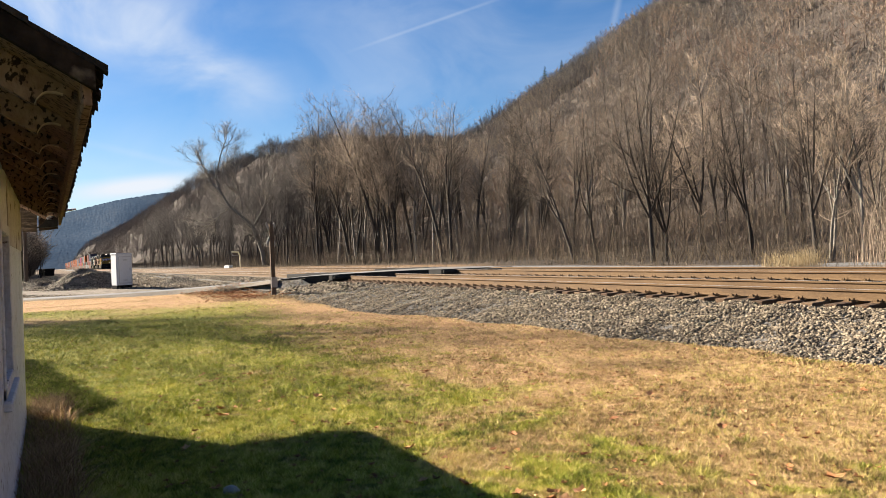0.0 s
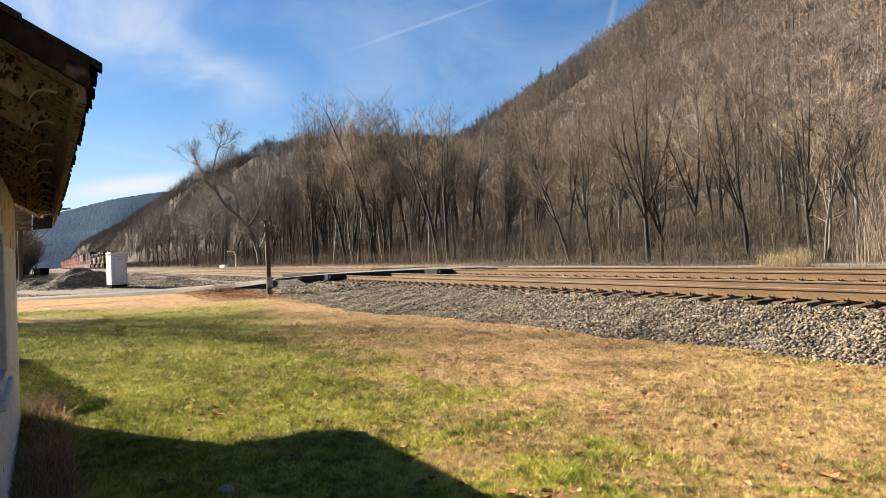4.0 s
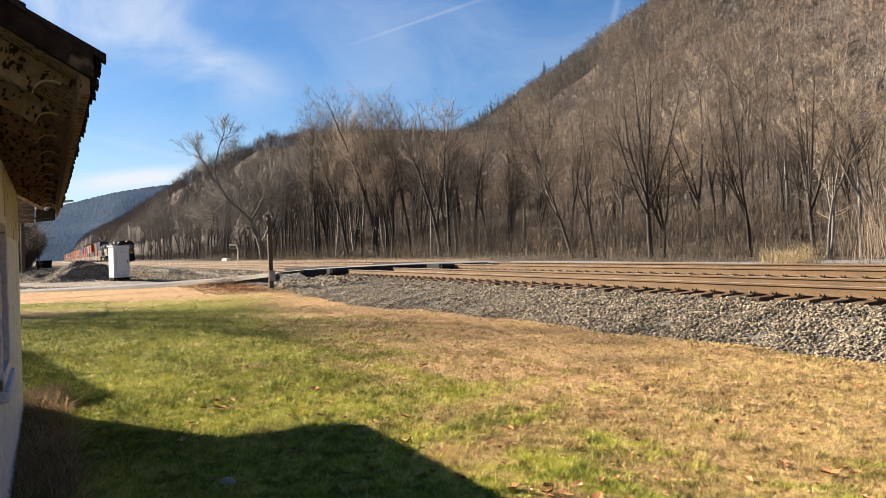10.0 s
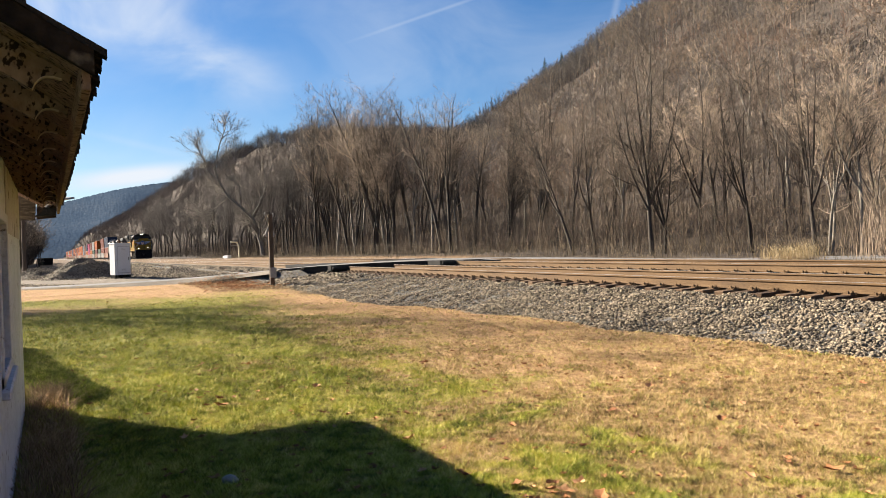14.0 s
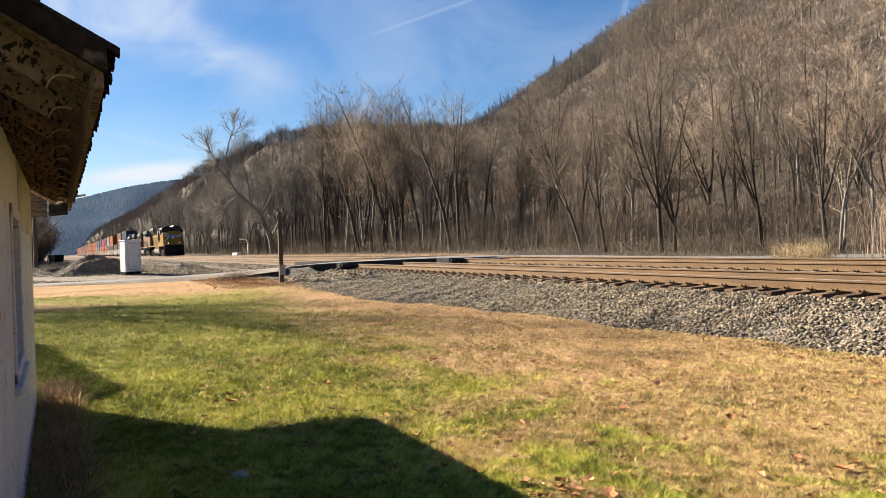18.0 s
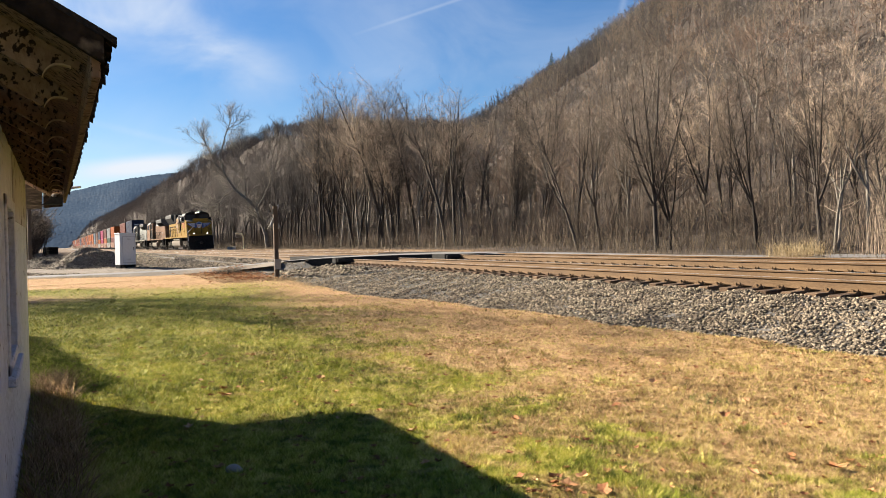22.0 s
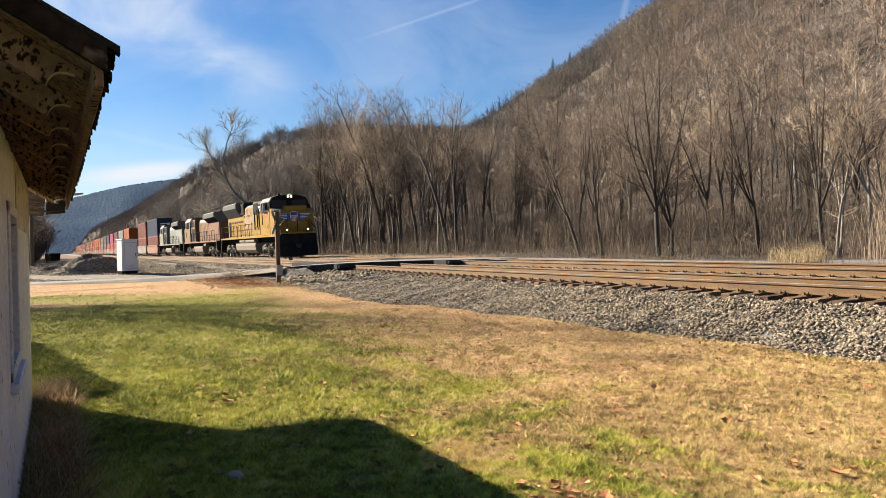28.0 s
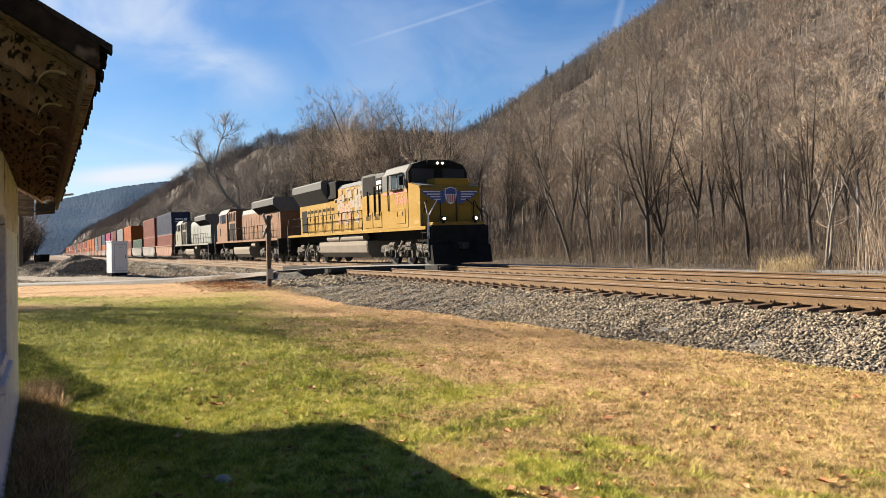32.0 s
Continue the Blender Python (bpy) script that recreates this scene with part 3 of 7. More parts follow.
def build_ballast():
    xs = axis([(-1300, -300, 50), (-300, -60, 6), (-60, -36, 1.0), (-36, 0, 0.3), (0, 60, 3)])
    k = np.linspace(0, 1, 46)
    gx = np.repeat(xs[:, None], len(k), 1)
    toe = ballast_toe(xs)
    # west of the crossing the bed ends against the yard
    toe = np.where(xs < -37, 9.6, toe)
    gy = toe[:, None] - 0.15 + (20.8 - toe[:, None]) * k[None, :]
    gz = bed_height(gx, gy)
    gz[:, 0] -= 0.1
    i = np.arange(gx.size).reshape(gx.shape)
    faces = np.stack([i[:-1, :-1], i[1:, :-1], i[1:, 1:], i[:-1, 1:]], -1).reshape(-1, 4)
    me = raw_mesh("ballast_bed", np.stack([gx, gy, gz], -1).reshape(-1, 3), faces, M_BED, True)
    tagged(new("ballast_bed", me), "bank of grey crushed stone carrying the railway", "ballast", kind="structure")


STONES = []
for seed in range(8):
    rr = np.random.RandomState(seed)
    p = np.array([(1, 0, 0), (-1, 0, 0), (0, 1, 0), (0, -1, 0), (0, 0, 1), (0, 0, -1)], float)
    p = p * (1.25, 0.95, 0.75) + rr.uniform(-0.45, 0.45, (6, 3))
    STONES.append(p)
STONE_FACES = np.array([(0, 2, 4), (2, 1, 4), (1, 3, 4), (3, 0, 4), (2, 0, 5), (1, 2, 5), (3, 1, 5), (0, 3, 5)])


def scatter_stones(name, px, py, pz, size, seed, mat, label, category):
    r = np.random.RandomState(seed)
    n = len(px)
    shape = np.stack(STONES)[r.randint(0, 8, n)]
    a, b = r.uniform(0, 6.28, n), r.uniform(-0.7, 0.7, n)
    ca, sa, cb, sb = np.cos(a), np.sin(a), np.cos(b), np.sin(b)
    x, y, z = shape[..., 0] * size[:, None], shape[..., 1] * size[:, None], shape[..., 2] * size[:, None]
    y, z = y * cb[:, None] - z * sb[:, None], y * sb[:, None] + z * cb[:, None]
    x, y = x * ca[:, None] - y * sa[:, None], x * sa[:, None] + y * ca[:, None]
    v = np.stack([x + px[:, None], y + py[:, None], z + pz[:, None]], -1).reshape(-1, 3)
    f = (np.arange(n)[:, None, None] * 6 + STONE_FACES[None]).reshape(-1, 3)
    return tagged(new(name, raw_mesh(name, v, f, mat)), label, category, kind="stuff")


def build_stones():
    r = np.random.RandomState(5)
    px, py = [], []
    for x0, x1, y0, y1, per in ((-16, -4.5, 7.8, 11.6, 900), (-26, -16, 7.3, 11.6, 420), (-36, -26, 7.4, 11.6, 170), (-14, -5, 11.6, 14.9, 90), (-34, -14, 13.9, 15.3, 90)):
        n = int((x1 - x0) * (y1 - y0) * per)
        px.append(r.uniform(x0, x1, n))
        py.append(r.uniform(y0, y1, n))
    px, py = np.concatenate(px), np.concatenate(py)
    toe = ballast_toe(px)
    keep = py > toe + r.exponential(0.06, len(px)) - 0.10
    px, py = px[keep], py[keep]
    size = (0.016 + 0.022 * r.uniform(0, 1, len(px)) ** 2)
    scatter_stones("ballast_stones", px, py, bed_height(px, py) + size * 0.35, size, 6, M_STONE, "loose grey crushed stones on the railway bank", "stones")


near_track = build_track(NEAR_Y, NEAR_Z, 0.04, "near_track")
far_track = build_track(FAR_Y, FAR_Z, 0.04, "far_track")
build_ballast()
build_stones()


# ---- road and crossing ----
ROAD = [(-54, -30, 0.25), (-46, -14, 0.16), (-41.2, -4, 0.17), (-40.3, 0, 0.19), (-40.0, 3.2, 0.22), (-39.7, 6.2, 0.30), (-38.0, 9.2, 0.50), (-35.4, 12.1, 0.76), (-31.2, 16.2, 0.90), (-27.3, 20.0, 0.80), (-22, 25, 0.6), (-10, 33, 0.7)]


def road_line(steps=10):
    pts = [Vector(p) for p in ROAD]
    out = []
    for i in range(len(pts) - 1):
        p0, p1, p2, p3 = pts[max(i - 1, 0)], pts[i], pts[i + 1], pts[min(i + 2, len(pts) - 1)]
        for k in range(steps):
            t = k / steps
            out.append(0.5 * ((2 * p1) + (p2 - p0) * t + (2 * p0 - 5 * p1 + 4 * p2 - p3) * t * t + (3 * p1 - p0 - 3 * p2 + p3) * t ** 3))
    out.append(pts[-1])
    return out


def build_road():
    line = road_line()
    top, side = Geo(), Geo()
    v = []
    for i, p in enumerate(line):
        d = (line[min(i + 1, len(line) - 1)] - line[max(i - 1, 0)])
        n = Vector((d.y, -d.x, 0)).normalized()
        w = 0.9 + 1.0 * float(smoothstep(6.0, 11.5, p.y))
        for s in (-1, -0.5, 0, 0.5, 1):
            v.append((p.x + n.x * w * s, p.y + n.y * w * s, p.z + 0.035 * (1 - s * s)))
    f = []
    for i in range(len(line) - 1):
        for k in range(4):
            f.append((i * 5 + k, i * 5 + k + 1, i * 5 + k + 6, i * 5 + k + 5))
    top.add(v, f)
    low = Geo()
    for k in (0, 4):
        sv = []
        for i in range(len(line)):
            x, y, z = v[i * 5 + k]
            sv += [(x, y, z), (x, y, z - 0.7)]
        side.add(sv, [(2 * i, 2 * i + 1, 2 * i + 3, 2 * i + 2) for i in range(len(line) - 1) if line[i].z > 0.64])
        sv = []
        for i in range(len(line)):
            x, y, z = v[i * 5 + k]
            cx, cy, _ = v[i * 5 + 2]
            dx, dy = Vector((x - cx, y - cy)).normalized()
            sv += [(x, y, z), (x + dx * 0.9, y + dy * 0.9, z - 0.17)]
        low.add(sv, [(2 * i, 2 * i + 1, 2 * i + 3, 2 * i + 2) for i in range(len(line) - 1) if line[i].z <= 0.64])
    road = part("road", top, M_ASPHALT, None, smooth=True)
    tagged(road, "worn light grey asphalt lane that ramps up over the railway", "road", kind="structure")
    part("road_shoulder", low, M_GRAVEL, road, "gravelly shoulder")
    # the black stands for the shade below the ramp's lip
    part("road_edge", side, M_RUBBER, road, "asphalt edge of the ramp, painted black for the shade on it")


def build_crossing_panels():
    """Dark panels beside and between the rails where the road crosses."""
    for y, z, x1 in ((NEAR_Y, NEAR_Z, -32.6), (FAR_Y, FAR_Z, -28.4)):
        for dy0, dy1, dx in ((-1.55, -0.82, -0.4), (-0.66, 0.66, 0.0), (0.82, 1.55, 0.3)):
            g = Geo().box(x1 - 7.5 + dx, y + dy0, z - 0.22, x1 + dx, y + dy1, z + 0.015, 0.02)
            g.box(x1 + dx - 0.01, y + dy0 + 0.04, z - 0.16, x1 + dx + 0.16, y + dy1 - 0.04, z - 0.02, 0.03)
            p = part("crossing_panel", g, M_RUBBER)
            tagged(p, "black rubber level crossing panel between the rails", "crossing panel", "crossing panels")


build_road()
build_crossing_panels()


# ---- the small building by the lawn ----
WALL_Y, WALL_W, WALL_E = -0.26, -9.0, -3.3
EAVE_Y, EAVE_Z, ROOF_W, ROOF_E = 0.135, 2.13, -9.85, -2.46
SLOPE = 0.59


def build_building():
    b = tagged(new("depot_building"), "small old whitewashed building with a low overhanging shingle roof", "building")
    south = WALL_Y - 5.2
    ridge_y = (WALL_Y + south) / 2

    def roof_z(y):
        return EAVE_Z + SLOPE * (EAVE_Y - (y if y > ridge_y else 2 * ridge_y - y))

    # north wall with a window opening, lower part white, upper part cream
    win = (-6.16, -5.10, 0.84, 1.90)
    g = Geo()
    top = 2.28
    for x0, x1, z0, z1 in ((WALL_W, win[0], -0.2, top), (win[1], WALL_E, -0.2, top), (win[0], win[1], -0.2, win[2]), (win[0], win[1], win[3], top)):
        g.box(x0, WALL_Y - 0.25, z0, x1, WALL_Y, z1)
    part("wall", g, M_WHITEWALL, b, "whitewashed, stained masonry wall")
    part("wall_band", Geo().box(WALL_W - 0.004, WALL_Y - 0.1, 1.78, win[0] - 0.06, WALL_Y + 0.006, top - 0.01), M_CREAM, b, "peeling cream paint under the eave")
    g = Geo()
    for x in (WALL_W, WALL_E - 0.25):
        outline = [(south, -0.2), (WALL_Y - 0.25, -0.2), (WALL_Y - 0.25, 2.25), (ridge_y, roof_z(ridge_y) - 0.2), (south, 2.25)]
        g.prism(outline, "x", x, x + 0.25)
    g.box(WALL_W, south - 0.25, -0.2, WALL_E, south, top)
    part("wall", g, M_WHITEWALL, b)
    # window
    w = part("window", Geo().box(win[0] + 0.04, WALL_Y - 0.16, win[2] + 0.04, win[1] - 0.04, WALL_Y - 0.15, win[3] - 0.04), glass("window_glass"), b)
    f = Geo()
    for x0, x1, z0, z1 in ((win[0], win[0] + 0.07, win[2], win[3]), (win[1] - 0.07, win[1], win[2], win[3]), (win[0], win[1], win[2], win[2] + 0.07), (win[0], win[1], win[3] - 0.07, win[3])):
        f.box(x0, WALL_Y - 0.19, z0, x1, WALL_Y + 0.015, z1, 0.006)
    part("window_frame", f, M_WHITEWALL, w)
    part("window_sill", Geo().box(win[0] - 0.05, WALL_Y - 0.1, win[2] - 0.06, win[1] + 0.05, WALL_Y + 0.05, win[2], 0.01), M_WHITEWALL, w)
    # roof deck, both slopes
    g = Geo()
    ry = roof_z(ridge_y)
    far_eave = 2 * ridge_y - EAVE_Y
    g.prism([(EAVE_Y, EAVE_Z + 0.02), (ridge_y, ry + 0.02), (far_eave, EAVE_Z + 0.02), (far_eave, EAVE_Z + 0.06), (ridge_y, ry + 0.07), (EAVE_Y, EAVE_Z + 0.06)], "x", ROOF_W, ROOF_E)
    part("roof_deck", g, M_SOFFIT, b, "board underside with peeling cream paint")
    # shingles with ragged lower edges, course by course on the north slope
    r = random.Random(4)
    run = (EAVE_Y - ridge_y)
    for k in range(14):
        y0 = EAVE_Y + 0.03 - k * 0.2
        if y0 - 0.25 < ridge_y:
            break
        g = Geo()
        x = ROOF_W - 0.02
        while x < ROOF_E + 0.02:
            wdt = r.uniform(0.03, 0.09) if k == 0 else r.uniform(0.18, 0.3)
            x1 = min(x + wdt, ROOF_E + 0.03)
            drop = r.uniform(-0.008, 0.007)
            ya, yb = y0 + drop, y0 - 0.24
            za, zb = EAVE_Z + SLOPE * (EAVE_Y - ya) + 0.085, EAVE_Z + SLOPE * (EAVE_Y - yb) + 0.075
            t = r.uniform(0.012, 0.028)
            g.add([(x, ya, za), (x1 - 0.004, ya, za), (x1 - 0.004, yb, zb), (x, yb, zb), (x, ya, za - t), (x1 - 0.004, ya, za - t), (x1 - 0.004, yb, zb - 0.012), (x, yb, zb - 0.012)],
                  [(0, 1, 2, 3), (4, 7, 6, 5), (0, 4, 5, 1), (1, 5, 6, 2), (2, 6, 7, 3), (3, 7, 4, 0)])
            x = x1
        part("shingle_course", g, M_SHINGLE, b)
    g = Geo().prism([(ridge_y, ry + 0.07), (far_eave, EAVE_Z + 0.06), (far_eave, EAVE_Z + 0.09), (ridge_y, ry + 0.10)], "x", ROOF_W - 0.02, ROOF_E + 0.02)
    part("roof_slope", g, M_SHINGLE, b, "dark shingle roof slope")
    # rake boards on the east and west ends
    for x in (ROOF_E - 0.012, ROOF_W - 0.012):
        g = Geo().prism([(EAVE_Y, EAVE_Z - 0.012), (EAVE_Y, EAVE_Z + 0.06), (ridge_y, ry + 0.07), (ridge_y, ry - 0.012)], "x", x, x + 0.03)
        part("rake_board", g, M_DARKWOOD, b, "dark weathered rake board")
    # eave board behind the shingle edge
    part("eave_board", Geo().box(ROOF_W + 0.03, EAVE_Y - 0.035, EAVE_Z - 0.05, ROOF_E - 0.03, EAVE_Y - 0.008, EAVE_Z + 0.05, 0.004), M_SOFFIT, b)
    # rafter tails with a scrolled lower edge
    x = ROOF_E - 0.34
    while x > ROOF_W + 0.1:
        pts = []
        y0, y1 = WALL_Y - 0.02, EAVE_Y - 0.05
        for i in range(49):
            t = i / 48
            y = y0 + (y1 - y0) * t
            zz = EAVE_Z + SLOPE * (EAVE_Y - y) + 0.015
            drop = 0.115 if y < -0.03 else float(np.interp(y, [-0.03, -0.022, -0.01, 0.005, 0.03, 0.06, 0.085], [0.115, 0.092, 0.070, 0.052, 0.036, 0.026, 0.034]))
            pts.append((y, zz - drop))
        low = pts[:]
        pts = low + [(y1, EAVE_Z + SLOPE * (EAVE_Y - y1) + 0.018), (y0, EAVE_Z + SLOPE * (EAVE_Y - y0) + 0.018)]
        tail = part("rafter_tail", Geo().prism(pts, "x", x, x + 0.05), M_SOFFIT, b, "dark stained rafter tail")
        edge = [p for p in low if -0.035 < p[0] < 0.062]
        # a cream strip paints the light caught on the scroll's underside
        part("worn_edge", Geo().prism(edge + [(y, z - 0.006) for y, z in reversed(edge)], "x", x + 0.036, x + 0.056), M_RAFTER, tail, "thin cream strip painting the lit scrolled edge")
        x -= 0.60
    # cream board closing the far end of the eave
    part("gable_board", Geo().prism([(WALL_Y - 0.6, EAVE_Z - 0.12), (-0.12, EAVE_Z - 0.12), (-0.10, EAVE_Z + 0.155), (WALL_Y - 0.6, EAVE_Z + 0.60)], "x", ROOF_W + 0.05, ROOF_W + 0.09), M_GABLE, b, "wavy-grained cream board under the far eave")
    # added strip that stops sun passing the eave onto the shadowed lawn
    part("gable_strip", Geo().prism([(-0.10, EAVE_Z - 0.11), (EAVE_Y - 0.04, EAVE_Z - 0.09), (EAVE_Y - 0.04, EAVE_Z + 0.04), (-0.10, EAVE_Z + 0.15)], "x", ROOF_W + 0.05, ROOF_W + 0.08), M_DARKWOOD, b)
    # floodlight on a bracket at the far corner
    lamp = tagged(new("flood_lamp"), "small white lamp on a bracket under the eave corner", "lamp")
    lamp.matrix_basis = pose(ROOF_W + 0.25, EAVE_Y - 0.14, EAVE_Z + 0.12) @ Matrix.Scale(0.95, 4)
    part("base", Geo().tube((0, 0, 0.03), (0, 0, -0.05), 0.11, 0.10, 14).tube((0, 0, -0.05), (0, 0, -0.10), 0.10, 0.05, 14), M_CREAM, lamp, "pale rounded lamp base")
    part("arm", Geo().tube((0, 0.05, -0.02), (0, 0.20, -0.01), 0.02, 0.02, 8).tube((0, 0.20, -0.01), (0.02, 0.30, 0.0), 0.016, 0.012, 8), M_CREAM, lamp, "pale stub arm")
    part("bracket", Geo().tube((0, 0, -0.09), (0, 0.03, -0.14), 0.02, 0.02, 8), M_GREY, lamp)
    part("head", Geo().prism([(-0.12, -0.215), (0.10, -0.205), (0.11, -0.13), (-0.02, -0.12), (-0.05, -0.17)], "x", -0.08, 0.08), M_BLACK, lamp, "dark flat lamp head")
    part("lens", Geo().box(-0.07, 0.02, -0.20, -0.082, 0.09, -0.14), M_GREY, lamp)


def build_post():
    """Old wooden post with a crossbuck, seen almost edge-on from behind."""
    p = tagged(new("crossbuck_post"), "weathered wooden post carrying a small crossbuck sign, beside the road", "road sign")
    p.matrix_basis = pose(-29.75, 7.75, 0.08, 0, -0.6, 0)
    part("post", Geo().box(-0.08, -0.08, -0.3, 0.08, 0.08, 2.9, 0.012), M_POST, p)
    turn = Matrix.Rotation(radians(141), 4, "Z")
    for s in (-1, 1):
        g = Geo().box(-0.60, -0.012, -0.07, 0.60, 0.012, 0.07, 0.004)
        blade = part("crossbuck_blade", g, M_SIGNBACK, p, "grey back of a crossbuck blade")
        blade.matrix_basis = Matrix.Translation((-0.11 - 0.015 * s, 0, 2.50)) @ turn @ Matrix.Rotation(radians(48 * s), 4, "Y")
    plate = part("plate", Geo().box(-0.012, -0.15, -0.2, 0.012, 0.15, 0.2, 0.004), M_SIGNBACK, p, "small pale metal plate low on the post")
    plate.matrix_basis = Matrix.Translation((0.12, 0.02, 0.62)) @ Matrix.Rotation(radians(25), 4, "Z")


def build_cabinet():
    c = tagged(new("signal_cabinet"), "tall white steel railway signal cabinet on short legs", "cabinet")
    c.matrix_basis = pose(-46.35, 3.56, float(land(-46.35, 3.56)) + 0.02, 0, 0, 112) @ Matrix.Diagonal((0.95, 0.95, 1.02, 1))
    part("body", Geo().box(-0.48, -0.32, 0.16, 0.48, 0.32, 1.84, 0.015), M_CABINET, c)
    part("roof", Geo().box(-0.51, -0.36, 1.84, 0.51, 0.36, 1.90, 0.02), M_CABINET, c)
    part("door_frame", Geo().box(-0.33, -0.335, 0.26, 0.43, -0.318, 1.72, 0.004), M_GREY, c)
    d = part("door", Geo().box(-0.30, -0.348, 0.29, 0.40, -0.336, 1.69, 0.005), M_CABINET, c)
    part("handle", Geo().box(0.32, -0.375, 0.95, 0.345, -0.349, 1.12, 0.005), M_BLACK, d, "black latch handle")
    for z in (0.40, 1.50):
        g = Geo()
        for k in range(4):
            g.box(-0.08, -0.356, z + k * 0.025, 0.16, -0.349, z + k * 0.025 + 0.012)
        part("vent", g, M_GREY, d)
    for x in (-0.40, -0.05, 0.12, 0.40):
        part("leg", Geo().box(x - 0.07, -0.3, -0.1, x + 0.07, 0.3, 0.165, 0.01), M_BLACK, c)


M_HEAP = material("heap_gravel", [(0.0545, 0.045, 0.034), (0.137, 0.114, 0.0887), (0.259, 0.222, 0.177)], 1.5, 0.95, 0.8, 0, 25, island=0.5)


def pile(name, cx, cy, rx, ry, h, seed, mat, label):
    r = np.random.RandomState(seed)
    n, k = 40, 16
    v = [(cx, cy, float(land(cx, cy)) + h * 0.98)]
    f = []
    for j in range(1, k + 1):
        for i in range(n):
            a, t = 2 * math.pi * i / n, j / k
            wob = 1 + 0.16 * math.sin(3 * a + seed) + 0.09 * math.sin(7 * a + 2 * seed) + r.uniform(-0.03, 0.03)
            x, y = cx + rx * t * wob * math.cos(a), cy + ry * t * wob * math.sin(a)
            z = float(land(x, y)) - 0.06 + h * (0.5 + 0.5 * math.cos(math.pi * t)) * (1 + 0.14 * math.sin(5 * x + y * 3)) + r.uniform(-0.05, 0.05) * (1 - t)
            v.append((x, y, z))
    for i in range(n):
        f.append((0, 1 + i, 1 + (i + 1) % n))
    for j in range(k - 1):
        for i in range(n):
            a, b = 1 + j * n + i, 1 + j * n + (i + 1) % n
            f.append((a, a + n, b + n, b))
    g = Geo().add(v, f)
    ob = part(name, g, mat)
    tagged(ob, label, "gravel pile")
    m = 7000
    t, a = np.sqrt(r.uniform(0, 1.1, m)), r.uniform(0, 6.28, m)
    wob = 1 + 0.16 * np.sin(3 * a + seed) + 0.09 * np.sin(7 * a + 2 * seed)
    px, py = cx + rx * t * wob * np.cos(a), cy + ry * t * wob * np.sin(a)
    pz = land(px, py) - 0.04 + h * (0.5 + 0.5 * np.cos(np.pi * np.minimum(t, 1))) * (1 + 0.14 * np.sin(5 * px + py * 3))
    scatter_stones("pile_stones", px, py, pz, r.uniform(0.02, 0.062, m), seed, M_HEAP, "loose stones on the gravel pile", "stones")
    return ob


build_building()
build_post()
build_cabinet()
pile("rubble_mound", -50.9, 1.95, 3.0, 3.3, 1.1, 3, M_HEAP, "grey-brown heap of gravel dumped beside the tracks")
pile("rubble_mound", -50.5, 7.2, 5.0, 1.8, 0.45, 5, M_GRAVEL, "low spread heap of gravel beside the tracks")
pile("rubble_mound", -54.5, -0.6, 3.4, 2.6, 0.6, 8, M_GRAVEL, "pale grey slope of finer gravel beside the rubble heap")


# ---- trees ----
def limb_mesh(paths):
    """paths: lists of (point, radius) and a number of sides; returns vertices and triangles of tapered branches. Two-point paths end in a tip."""
    v, f = [], []
    for pts, n in paths:
        base = len(v)
        tip = len(pts) == 2
        for i, (p, r) in enumerate(pts):
            if tip and i == 1:
                v.append(p)
                break
            d = (pts[min(i + 1, len(pts) - 1)][0] - pts[max(i - 1, 0)][0]).normalized()
            a = d.cross(Vector((0.31, 0.95, 0.05))).normalized()
            b = d.cross(a)
            for k in range(n):
                w = 2 * math.pi * k / n
                v.append(p + (a * math.cos(w) + b * math.sin(w)) * r)
        if tip:
            f.extend((base + k, base + (k + 1) % n, base + n) for k in range(n))
            continue
        for i in range(len(pts) - 1):
            q = base + i * n
            for k in range(n):
                m = (k + 1) % n
                f.append((q + k, q + m, q + m + n))
                f.append((q + k, q + m + n, q + k + n))
    return v, f


def grow(r, start, way, length, radius, segs, bend, lift):
    pts, p, d = [], Vector(start), Vector(way).normalized()
    for i in range(segs + 1):
        t = i / segs
        pts.append((p.copy(), max(radius * (1 - 0.82 * t), 0.004)))
        d = (d + Vector((r.gauss(0, bend), r.gauss(0, bend), r.gauss(0, bend) + lift))).normalized()
        p = p + d * (length / segs)
    return pts


def along(pts, t):
    k = t * (len(pts) - 1)
    i = min(int(k), len(pts) - 2)
    return pts[i][0].lerp(pts[i + 1][0], k - i), pts[i][1] + (pts[i + 1][1] - pts[i][1]) * (k - i), (pts[i + 1][0] - pts[i][0]).normalized()


def shoot(r, d, angle):
    """A direction that leaves d by about that angle."""
    s = Vector((r.gauss(0, 1), r.gauss(0, 1), r.gauss(0, 1)))
    s = (s - d * s.dot(d)).normalized()
    return d * math.cos(angle) + s * math.sin(angle)


